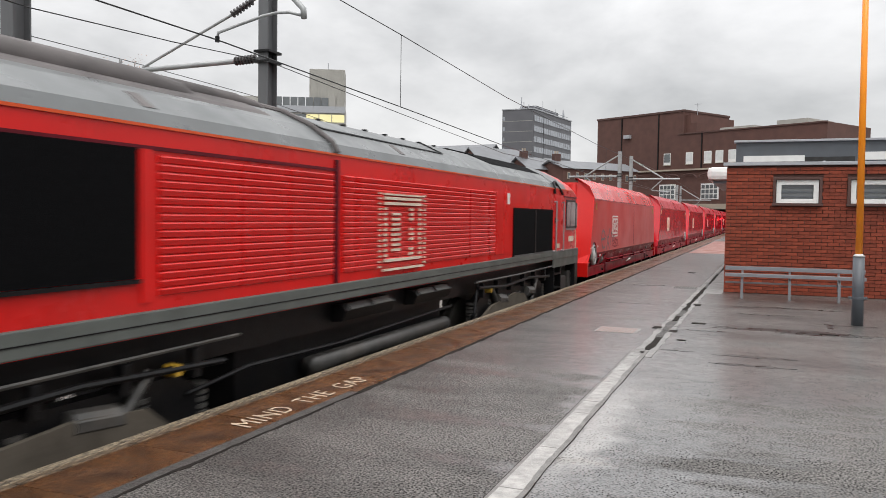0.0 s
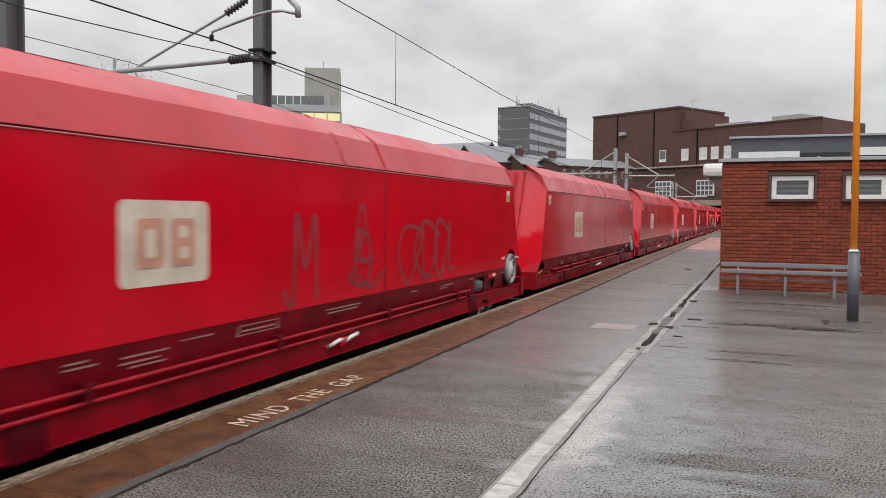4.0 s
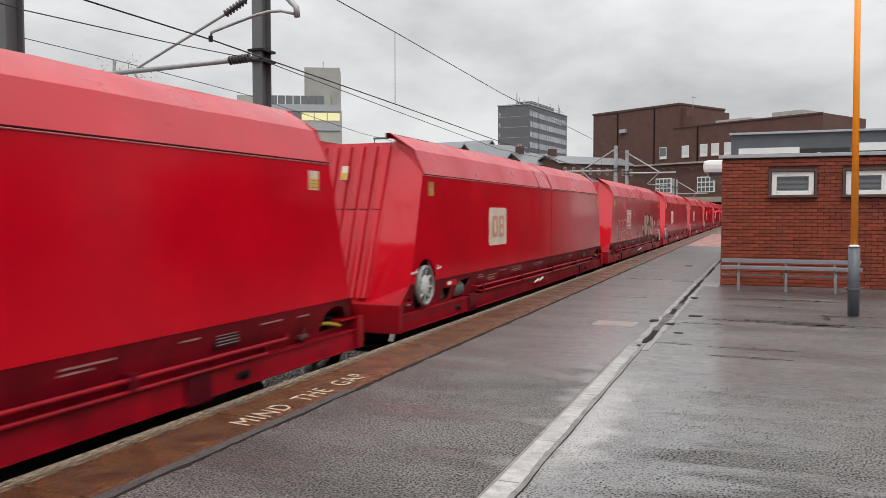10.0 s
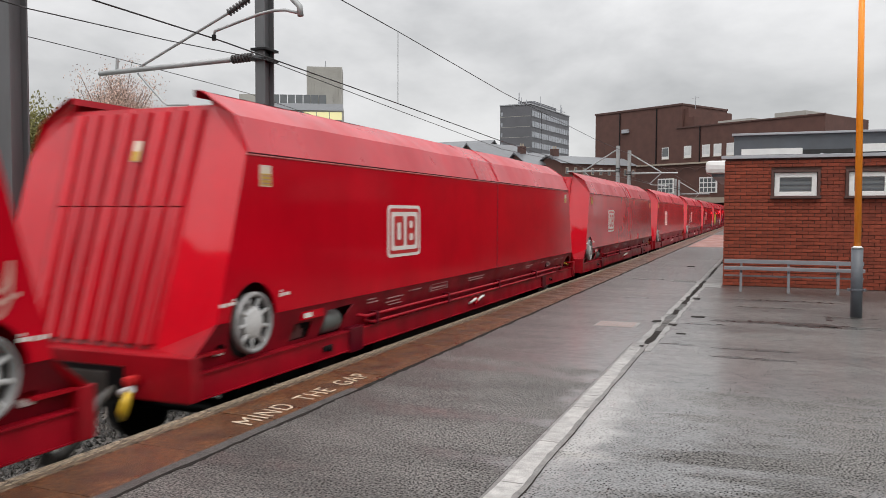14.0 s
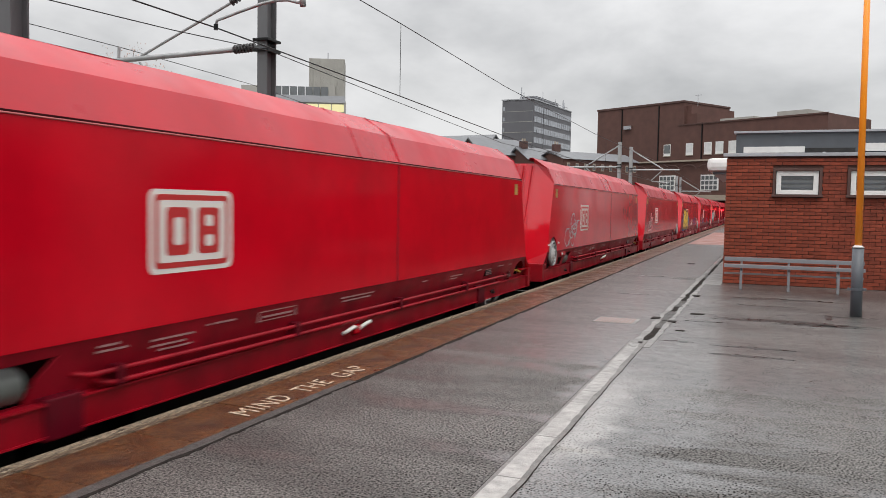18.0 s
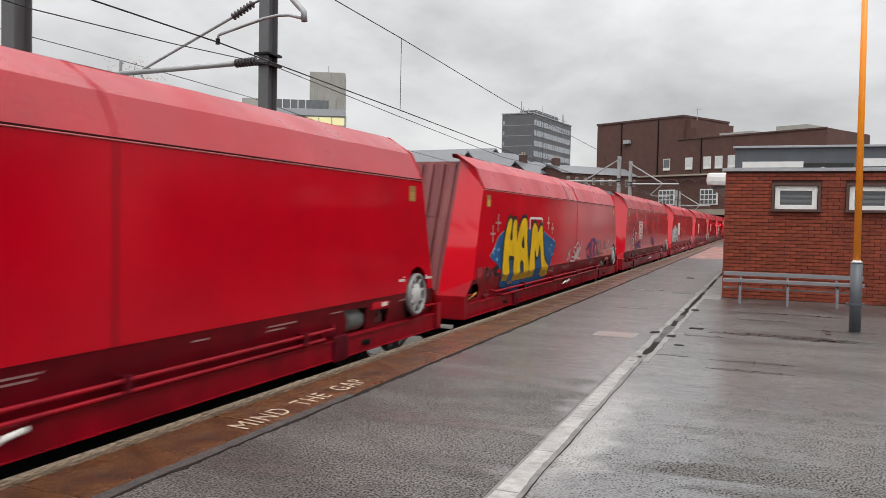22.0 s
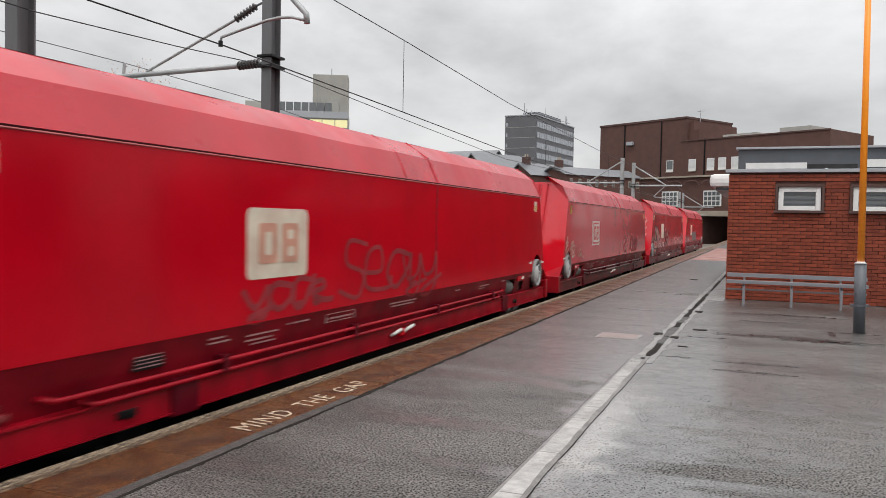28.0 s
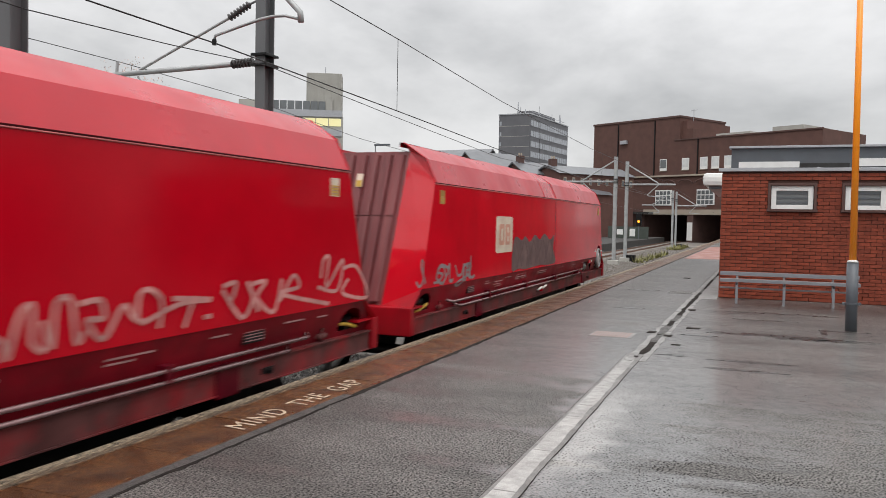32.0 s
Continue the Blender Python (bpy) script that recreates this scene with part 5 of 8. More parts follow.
def end_panel(far):
    """The lower cover sheet between the ribs, below the cross seam."""
    def build():
        bm = B()
        pts = []
        for z, w in ((SEAM_Z, 0.80), (1.33, 0.755)):
            f = (3.43 - z) / 2.1
            pts.append((w, end_u(0.10 - 0.64 * f - 0.012, far), z))
        (w1, u1, z1), (w0, u0, z0) = pts
        k = end_u(0.02, far) - end_u(0.0, far)
        a = [bm.verts.new(p) for p in ((-w1, u1, z1), (w1, u1, z1), (w0, u0, z0), (-w0, u0, z0))]
        b = [bm.verts.new(p) for p in ((-w1, u1 + k, z1), (w1, u1 + k, z1), (w0, u0 + k, z0), (-w0, u0 + k, z0))]
        bm.faces.new(a)
        bm.faces.new(b[::-1])
        for i in range(4):
            bm.faces.new((a[i], a[(i + 1) % 4], b[(i + 1) % 4], b[i]))
        return bm
    return build


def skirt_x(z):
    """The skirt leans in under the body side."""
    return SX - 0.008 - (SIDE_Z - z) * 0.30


def ring_of(cu, cz, a, b, n=14, start=0.0, turn=2 * math.pi):
    return [(cu + a * math.cos(start + turn * k / n), cz + b * math.sin(start + turn * k / n)) for k in range(n)]


def skirt(hand_far, side):
    """The recessed lower plate from corner to corner, with the openings cut through it."""
    def build():
        s = -1 if side else 1
        arch = [(0.10 - 0.335 * math.cos(a), 1.47 - 0.335 * math.sin(a)) for a in [(math.pi + 0.27) * k / 12 - 0.135 for k in range(13)]]
        outer = [(-0.455, SIDE_Z)] + arch + [(L + 0.455, SIDE_Z), (L + 0.70, 1.295), (L + 0.66, 1.10), (-0.66, 1.10), (-0.70, 1.295)]
        oval_ = ring_of(-0.31, 1.265, 0.085, 0.06, 10)
        valve = [(0.84, 1.17), (1.20, 1.17), (1.22, 1.34), (0.88, 1.35)]
        chest = [(1.42, 1.14), (1.90, 1.14), (1.96, 1.30), (2.10, 1.435), (1.52, 1.42)]
        dome = [(L - 0.06, 1.19), (L + 0.46, 1.19), (L + 0.47, 1.30)] + ring_of(L + 0.20, 1.30, 0.25, 0.145, 10, 0.3, math.pi - 0.5) + [(L - 0.06, 1.30)]
        bm = B()
        edges = []
        for loop in (outer, oval_, valve, chest, dome):
            vs = [bm.verts.new((s * skirt_x(z), L - u if hand_far else u, z)) for u, z in loop]
            edges += [bm.edges.new((vs[k], vs[(k + 1) % len(vs)])) for k in range(len(vs))]
        bmesh.ops.triangle_fill(bm, edges=edges, use_beauty=True, use_dissolve=False)
        r = bmesh.ops.extrude_face_region(bm, geom=bm.faces[:])
        bmesh.ops.translate(bm, verts=[v for v in r["geom"] if isinstance(v, bmesh.types.BMVert)], vec=(-0.014 * s, 0, 0))
        return bm
    return build


def hopper_inside():
    """Dark inner floor and slopes of the open hopper, the belly under it, and black fill for the shade behind the
    skirt's openings.
    """
    bm = B()
    box(bm, -1.08, -0.3, 1.2, 1.08, L + 0.3, 1.55)
    box(bm, -0.9, 3.0, 0.75, 0.9, L - 3.0, 1.25)
    box(bm, -1.10, -0.60, 1.09, 1.10, L + 0.60, 1.21)
    box(bm, -1.0, 0.1, 1.55, 1.0, 0.9, 2.6)
    box(bm, -1.0, L - 0.9, 1.55, 1.0, L - 0.1, 2.6)
    return bm


def handwheel_rim():
    bm = B()
    n, m = 32, 8
    vs = [[bm.verts.new((0.045 * math.sin(q), (0.262 + 0.026 * math.cos(q)) * math.cos(a), (0.262 + 0.026 * math.cos(q)) * math.sin(a))) for q in [2 * math.pi * k / m for k in range(m)]] for a in [2 * math.pi * i / n for i in range(n)]]
    for i in range(n):
        for k in range(m):
            bm.faces.new((vs[i][k], vs[(i + 1) % n][k], vs[(i + 1) % n][(k + 1) % m], vs[i][(k + 1) % m]))
    return bm


def handwheel_hub():
    bm = B()
    pipe(bm, [(-0.06, 0, 0), (-0.05, 0, 0), (0.01, 0, 0), (0.03, 0, 0), (0.045, 0, 0), (0.05, 0, 0)], [0.06, 0.155, 0.15, 0.12, 0.06, 0.02], 20)
    return bm


def handwheel_spoke():
    bm = B()
    pipe(bm, [(0.0, 0, 0.11), (-0.005, 0, 0.18), (0.0, 0, 0.245)], [0.026, 0.017, 0.022], 8)
    return bm


def bogie_frame():
    bm = B()
    for s in (-1, 1):
        prism(bm, [(-1.25, 0.62), (-0.9, 0.70), (-0.3, 0.46), (0.3, 0.46), (0.9, 0.70), (1.25, 0.62), (1.15, 0.36), (0.7, 0.34), (0.3, 0.28), (-0.3, 0.28), (-0.7, 0.34), (-1.15, 0.36)], lambda p, d: Vector((s * 1.0 + d - 0.06, p[0], p[1])), 0.12)
        for k in (-0.16, 0.0, 0.16):
            tube(bm, (s * 1.0, k, 0.44), (s * 1.0, k, 0.72), 0.06, 0.06, 8)
    box(bm, -1.1, -0.2, 0.55, 1.1, 0.2, 0.85, 0.03)
    return bm


def turned_wheelset(bm, y, zc, r, tip):
    """Axle and two flanged wheels turned in one piece."""
    half = [(tip, 0.09), (0.802, 0.09), (0.80, r * 0.96), (0.795, r), (0.682, r + 0.004), (0.68, r + 0.028), (0.65, r + 0.026), (0.645, r * 0.9), (0.642, 0.09)]
    pts = half + [(-x, q) for x, q in half[::-1]]
    return pipe(bm, [Vector((x, y, zc)) for x, q in pts], [q for x, q in pts], 28)


def wheelset():
    return turned_wheelset(B(), 0.0, 0.42, 0.42, 0.95)


def coupler(far):
    def build():
        bm = B()
        box(bm, -0.13, end_u(-0.78, far), 0.80, 0.13, end_u(-1.12, far), 1.05, 0.02)
        box(bm, -0.22, end_u(-1.10, far), 0.76, 0.10, end_u(-1.33, far), 1.10, 0.04)
        box(bm, -0.45, end_u(-0.74, far), 0.85, 0.45, end_u(-0.82, far), 1.12, 0.015)
        return bm
    return build


def hose(far, k):
    def build():
        if k == 0:
            pts = [(0.50, end_u(-0.76, far), 0.98), (0.50, end_u(-0.95, far), 0.90), (0.46, end_u(-1.10, far), 0.66), (0.38, end_u(-1.22, far), 0.50), (0.25, end_u(-1.29, far), 0.46)]
        else:
            pts = [(-0.40, end_u(-0.76, far), 0.98), (-0.40, end_u(-0.98, far), 0.85), (-0.36, end_u(-1.15, far), 0.62), (-0.25, end_u(-1.28, far), 0.50)]
        return pipe(B(), pts, 0.045, 10)
    return build


def side_plate(name, u0, z0, u1, z1, material, parent, lift=0.006, label="", r=0.0):
    """A thin painted or stuck-on panel on the body side."""
    key = "%s_%.3f_%.3f_%.3f_%.3f_%.3f" % (name, u0, z0, u1, z1, lift) + material.name

    def build():
        if not r:
            return box(B(), SX - 0.002, u0, z0, SX + lift, u1, z1)
        pts = []
        for cx, cz, a0 in ((u1 - r, z1 - r, 0), (u0 + r, z1 - r, 90), (u0 + r, z0 + r, 180), (u1 - r, z0 + r, 270)):
            for k in range(5):
                a = radians(a0 + k * 22.5)
                pts.append((cx + r * math.cos(a), cz + r * math.sin(a)))
        return prism(B(), pts, lambda p, d: Vector((SX - 0.002 + d, p[0], p[1])), lift + 0.002)
    ob = part(name, shared(key, build, material), material, parent, label)
    ob.data.name = name
    return ob


def logo(t, state):
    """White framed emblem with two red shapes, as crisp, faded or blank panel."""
    if state == "none":
        return
    white = M_CREAM if state in ("faded", "blank") else M_WHITE
    red = M_LOGOFADE if state == "faded" else M_LOGORED
    u0, u1, z0, z1 = 2.93, 3.95, 1.915, 2.575
    pl = side_plate("emblem_panel", u0, z0, u1, z1, white, t, 0.003 if state == "ghost" else 0.004, "white emblem panel" if state == "clean" else "faded cream emblem panel", 0.07)
    if state == "blank":
        return
    if state == "ghost":
        side_plate("emblem_field", u0 + 0.05, z0 + 0.045, u1 - 0.05, z1 - 0.045, M_RED, pl, 0.0042, "", 0.05)
        return
    if state == "clean":
        side_plate("emblem_border", u0 + 0.05, z0 + 0.04, u1 - 0.05, z1 - 0.04, red, pl, 0.006, "", 0.05)
        side_plate("emblem_field", u0 + 0.10, z0 + 0.085, u1 - 0.10, z1 - 0.085, white, pl, 0.008, "", 0.03)
    m0, m1 = z0 + 0.14, z1 - 0.14
    for a, b in ((u0 + 0.18, u0 + 0.47), (u0 + 0.56, u0 + 0.84)):
        side_plate("emblem_shape", a, m0, b, m1, red, pl, 0.010, "", 0.04)
        if a < u0 + 0.3:
            side_plate("emblem_slot", a + 0.09, m0 + 0.08, b - 0.09, m1 - 0.08, white, pl, 0.012, "", 0.03)
        else:
            side_plate("emblem_slot", a + 0.09, m0 + 0.06, b - 0.08, m0 + 0.155, white, pl, 0.012, "", 0.03)
            side_plate("emblem_slot", a + 0.09, m1 - 0.155, b - 0.09, m1 - 0.06, white, pl, 0.012, "", 0.03)


SOOTY = {4: "low", 5: "full", 10: "low", 13: "full", 15: "full", 16: "low", 19: "full"}


def wagon(w, hand, logo_state, label):
    far = hand == "R"
    red, roofm, tag_ = (M_REDNEW, M_ROOFNEW, "n") if w == 1 else (M_RED, M_ROOF, "")
    solem = M_GRIME if w >= 17 else M_SOLERED
    headm = red if w == 1 else M_HEAD
    glossm = red if w == 1 else M_GLOSSRED
    footm = red if w == 1 else M_FOOT
    key_ = "g" if w >= 17 else ""
    t = thing("hopper_wagon", pose(TRACK_X, PITCH * (w - 1) - run(0), RAIL_Z), label, "freight wagon", "hopper wagons of the train")
    for side in (0, 1):
        mirror = Matrix.Diagonal((-1, 1, 1, 1)) if side else Matrix.Identity(4)
        for nm, key, build, mm, sm in (("body_side", tag_ + "side_" + hand, hopper_side(far), red, False), ("roof_slope", tag_ + "roof", roof_side, roofm, True), ("top_rail", "cant_rail", cant_rail, M_PALEPINK, True), ("eaves_seam", "eaves", eaves_seam, M_EAVESHADE, False)):
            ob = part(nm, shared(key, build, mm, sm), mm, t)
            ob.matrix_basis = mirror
        for u in (0.02, 6.35, 7.42, L - 0.02):
            if side == 0:
                part("roof_seam", shared(tag_ + "seam_%.2f" % u, roof_seam(u), roofm), roofm, t)
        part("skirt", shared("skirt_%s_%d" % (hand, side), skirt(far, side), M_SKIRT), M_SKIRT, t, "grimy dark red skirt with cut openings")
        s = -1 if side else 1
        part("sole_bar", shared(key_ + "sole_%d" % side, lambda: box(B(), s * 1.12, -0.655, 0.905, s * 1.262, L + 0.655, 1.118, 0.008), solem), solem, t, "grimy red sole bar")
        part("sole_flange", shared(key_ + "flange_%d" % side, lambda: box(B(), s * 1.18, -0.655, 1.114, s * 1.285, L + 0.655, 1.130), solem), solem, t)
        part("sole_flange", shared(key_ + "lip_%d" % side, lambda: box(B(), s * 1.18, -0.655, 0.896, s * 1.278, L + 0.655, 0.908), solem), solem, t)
        for fz in (0, 1):
            part("corner_panel", shared(tag_ + "corner_%d_%d" % (side, fz), corner_panel(fz, side), glossm), glossm, t)
            part("corner_foot", shared(tag_ + "foot_%d_%d" % (side, fz), corner_foot(fz, side), footm), footm, t)
            x = (2.0, 2.32) if (fz == 0) else (L - 2.32, L - 2.0)
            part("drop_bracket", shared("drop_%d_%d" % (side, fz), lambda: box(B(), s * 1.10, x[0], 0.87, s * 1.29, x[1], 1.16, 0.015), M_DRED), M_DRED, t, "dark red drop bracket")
            x = (1.42, 1.62) if (fz == 0) else (L - 1.62, L - 1.42)
            part("lifting_lug", shared("lug_%d_%d" % (side, fz), lambda: tube(box(B(), s * 1.25, x[0], 0.975, s * 1.275, x[1], 1.035, 0.008), (s * 1.25, x[0] + 0.1, 0.99), (s * 1.31, x[0] + 0.1, 0.99), 0.022, 0.022, 10), M_BLACK), M_BLACK, t)
        for k, z in enumerate((1.255, 1.165)):
            part("brake_pipe", shared(key_ + "pipe_%d_%d_%s" % (side, k, hand), lambda: pipe(B(), [(s * x, L - u if far else u, z + h) for x, u, h in ((1.22, 2.26 + 0.2 * k, 0.03), (1.295, 2.36 + 0.2 * k, 0.0), (1.30, 6.0, -0.01), (1.30, L - 0.85 - 0.35 * k, -0.02), (1.22, L - 0.75 - 0.35 * k, 0.01))], 0.021, 8), (M_BAREPIPE if key_ else M_SOLERED), True), M_SOLERED, t)
        for u in (2.6, 5.0, 7.5, 10.0):
            part("pipe_clip", shared("clip_%d_%.1f" % (side, u), lambda: box(B(), s * 1.15, u, 1.14, s * 1.33, u + 0.07, 1.29, 0.01), M_DRED), M_DRED, t)
    # plain black block for the discharge gear, added to stop light passing beneath
    part("discharge_chute", shared("chute", lambda: prism(B(), [(1.1, 1.2), (0.95, 0.42), (-0.95, 0.42), (-1.1, 1.2)], lambda p, d: Vector((p[0], 3.1 + d, p[1])), L - 6.2), M_BLACK), M_BLACK, t)
    part("hopper_floor", shared("inside", hopper_inside, M_BLACK), M_BLACK, t)
    # vertical door seam on the side
    part("side_seam", shared("sseam", lambda: box(B(), SX - 0.002, 7.40, SIDE_Z, SX + 0.003, 7.425, 2.99), M_DRED), M_DRED, t)
    for fz in (0, 1):
        soot = SOOTY.get(w, "") if fz == 0 else ""
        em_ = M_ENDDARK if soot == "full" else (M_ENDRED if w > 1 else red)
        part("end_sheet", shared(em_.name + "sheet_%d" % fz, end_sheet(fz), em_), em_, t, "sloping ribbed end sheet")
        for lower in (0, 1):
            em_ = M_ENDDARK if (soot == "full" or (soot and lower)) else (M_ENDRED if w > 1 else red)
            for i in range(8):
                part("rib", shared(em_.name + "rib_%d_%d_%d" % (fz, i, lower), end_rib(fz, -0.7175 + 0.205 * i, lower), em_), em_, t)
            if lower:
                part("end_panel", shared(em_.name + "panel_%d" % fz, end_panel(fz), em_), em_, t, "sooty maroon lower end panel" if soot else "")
        part("end_ledge", shared(tag_ + "ledge_%d" % fz, lambda: box(B(), -SX + 0.03, end_u(-0.70, fz), 1.255, SX - 0.03, end_u(-0.30, fz), 1.279), footm), footm, t)
        part("headstock", shared(tag_ + "head_%d" % fz, lambda: box(B(), -SX, end_u(-0.80, fz), 0.90, SX, end_u(-0.66, fz), 1.28, 0.012), headm), headm, t)
        # proud black plate paints the shaded hole round the coupler
        part("coupler_pocket", shared("pocket_%d" % fz, lambda: box(B(), -0.62, end_u(-0.78, fz), 0.86, 0.62, end_u(-0.815, fz), 1.17), M_BLACK), M_BLACK, t)
        part("coupler", shared("coupler_%d" % fz, coupler(fz), M_DUSTY), M_DUSTY, t, "dusty brown coupler")
        for k in (0, 1):
            part("air_hose", shared("hose_%d_%d" % (fz, k), hose(fz, k), M_BOGIE, True), M_BOGIE, t)
        part("valve_handle", shared("vred_%d" % fz, lambda: box(B(), 0.70, end_u(-0.80, fz), 1.03, 0.80, end_u(-0.92, fz), 1.11, 0.03), M_LOGORED), M_LOGORED, t, "red cock handle")
        part("valve_handle", shared("vyel_%d" % fz, lambda: pipe(B(), [(0.72, end_u(-0.93, fz), 0.76), (0.76, end_u(-0.97, fz), 0.83), (0.79, end_u(-0.97, fz), 0.91), (0.77, end_u(-0.90, fz), 0.99)], [0.03, 0.045, 0.045, 0.03], 12), M_YELLOW, True), M_YELLOW, t, "yellow hose coupling")
        part("hose_clip", shared("hclip_%d" % fz, lambda: tube(B(), (0.68, end_u(-0.90, fz), 0.97), (0.80, end_u(-0.90, fz), 1.01), 0.035, 0.035, 10), M_WHEELGREY), M_WHEELGREY, t, "pale hose clip")
        lab = part("warning_plate", shared("endplate_%d" % fz, end_plate(fz, 0.085, 0.185, 2.95, 3.15, 0.070), M_CREAM), M_CREAM, t, "cream and yellow warning plate")
        part("plate_field", shared("endfield_%d" % fz, end_plate(fz, 0.092, 0.178, 2.957, 3.05, 0.074), M_TANY), M_TANY, lab)
        bogie_u = 1.75 if fz == 0 else L - 1.75
        ob = part("bogie_frame", shared("bogie", bogie_frame, M_BLACK), M_BLACK, t)
        ob.location = (0, bogie_u, 0)
        for k in (-0.9, 0.9):
            ob = part("wheelset", shared("wheelset", wheelset, M_BLACK), M_BLACK, t)
            ob.location = (0, bogie_u + k, 0)
        a = 0.20 if fz == 0 else L - 0.42
        pl = side_plate("side_plate", a, 2.72, a + 0.18, 2.92, M_CREAM if w in (2, 3, 5, 8, 16, 18) else M_MUSTARD, t, 0.006, "small cream and yellow warning plate" if w in (2, 3, 5, 8, 16, 18) else "small grimy mustard warning plate")
        side_plate("plate_field", a + 0.01, 2.73, a + 0.17, 2.84, M_YELLOW if w in (5, 13, 16) else M_TANY, pl, 0.0075)
        for k in range(3):
            side_plate("plate_bar", a + 0.025, 2.745 + 0.035 * k, a + 0.155, 2.755 + 0.035 * k, M_GTAG, pl, 0.009)
    # handwheel end
    hu = L - 0.10 if far else 0.10
    hw = part("handwheel", shared("hw_rim", handwheel_rim, M_RIM, True), M_RIM, t, "pale cast handbrake wheel")
    hw.matrix_basis = pose(SX - 0.02, hu, 1.465, 37 * w, 0, 0)
    part("hub", shared("hw_hub", handwheel_hub, M_WHEELGREY), M_WHEELGREY, hw)
    for k in range(9):
        sp = part("spoke", shared("hw_spoke", handwheel_spoke, M_WHEELGREY, True), M_WHEELGREY, hw)
        sp.matrix_basis = pose(0, 0, 0, 40 * k, 0, 0)
    # black box behind the wheel arch, standing for the shade of the recess
    part("arch_lining", shared("arch_" + hand, lambda: box(B(), 0.92, hu - 0.24, 1.12, 1.12, hu + 0.24, 1.86), M_BLACK), M_BLACK, t)
    q = (lambda a, b: (a, b)) if not far else (lambda a, b: (L - b, L - a))
    for a, b, z, h in ((-0.40, -0.34, 1.655, 0.03), (-0.32, -0.29, 1.652, 0.035), (-0.27, -0.18, 1.66, 0.028), (-0.22, -0.19, 1.695, 0.02), (0.52, 0.58, 1.665, 0.035), (0.60, 0.69, 1.672, 0.03), (0.53, 0.56, 1.71, 0.02)):
        u0, u1 = q(a, b)
        side_plate("wheel_notice", u0, z, u1, z + h, M_WHITE, t, 0.004)
    u0, u1 = q(0.90, 1.16)
    part("valve_block", shared("valve_" + hand, lambda: tube(box(B(), 1.02, u0, 1.17, 1.17, u1, 1.27, 0.015), (1.0, (u0 + u1) / 2, 1.29), (1.19, (u0 + u1) / 2, 1.29), 0.04, 0.04, 10), M_GRIME), M_GRIME, t, "dusty brake valve in its opening")
    u0, u1 = q(0.96, 1.40)
    part("notice_plate", shared("noticep_" + hand, lambda: box(B(), skirt_x(1.42) - 0.02, u0, 1.375, skirt_x(1.42) + 0.016, u1, 1.462, 0.003), M_RED), M_RED, t, "bright red plate over the valve")
    u0, u1 = q(1.0, 1.15)
    part("notice", shared("notice_" + hand, lambda: box(B(), skirt_x(1.42), u0, 1.395, skirt_x(1.42) + 0.020, u1, 1.445), M_WHITE), M_WHITE, t, "small white notice")
    u0, u1 = q(1.50, 1.92)
    part("brake_cylinder", shared("cyl_" + hand, lambda: pipe(B(), [(1.12, u, 1.27) for u in (u0, u0 + 0.03, u0 + 0.06, u1 - 0.06, u1 - 0.03, u1)], [0.05, 0.11, 0.13, 0.13, 0.11, 0.05], 16), M_SOLE, True), M_SOLE, t, "grey-green brake cylinder")
    u0, u1 = q(-0.36, -0.26)
    part("release_cap", shared("relcap_" + hand, lambda: box(B(), 1.10, u0, 1.22, 1.235, u1, 1.265, 0.01), M_WHITE), M_WHITE, t, "white release cap")
    # other end: pipework in the domed opening
    u0, u1 = q(L - 0.03, L + 0.42)
    part("end_valve", shared("endvalve_" + hand, lambda: tube(tube(B(), (1.10, u0, 1.25), (1.10, u1, 1.30), 0.05), (1.10, (u0 + u1) / 2, 1.24), (1.20, (u0 + u1) / 2, 1.24), 0.06), M_BLACK), M_BLACK, t)
    part("end_handle", shared("endhandle_" + hand, lambda: pipe(B(), [(1.21, u0 + 0.03, 1.27), (1.235, u0 + 0.12, 1.265), (1.235, u1 - 0.10, 1.215), (1.20, u1, 1.20)] if not far else [(1.21, u1 - 0.03, 1.27), (1.235, u1 - 0.12, 1.265), (1.235, u0 + 0.10, 1.215), (1.20, u0, 1.20)], 0.02, 8), M_TANY), M_TANY, t, "yellow release handle")
    u0, u1 = q(L - 0.52, L - 0.36)
    part("drain_cock", shared("cock_" + hand, lambda: tube(box(B(), 1.20, u0, 1.17, 1.265, u1, 1.22, 0.015), (1.22, (u0 + u1) / 2, 1.12), (1.245, (u0 + u1) / 2, 1.28), 0.016), M_GRIME), M_GRIME, t, "dusty drain cock")
    # worn data lettering as bars on the skirt
    for a, b, z in ((2.45, 2.66, 1.44), (2.45, 2.75, 1.40), (3.0, 3.5, 1.40), (3.0, 3.42, 1.35), (3.1, 3.5, 1.31), (3.65, 3.70, 1.44), (3.75, 4.05, 1.44), (6.0, 6.8, 1.43), (6.05, 6.75, 1.39), (8.3, 8.5, 1.43), (9.4, 9.9, 1.42), (9.4, 9.7, 1.38), (10.6, 10.85, 1.43), (11.75, 12.1, 1.43), (12.4, 12.6, 1.42)):
        x = skirt_x(z)
        part("data_bar", shared("bar_%.2f_%.2f" % (a, z), lambda: box(B(), x - 0.01, a, z - 0.008, x + 0.005, b, z + 0.008), M_GTAG), M_GTAG, t)
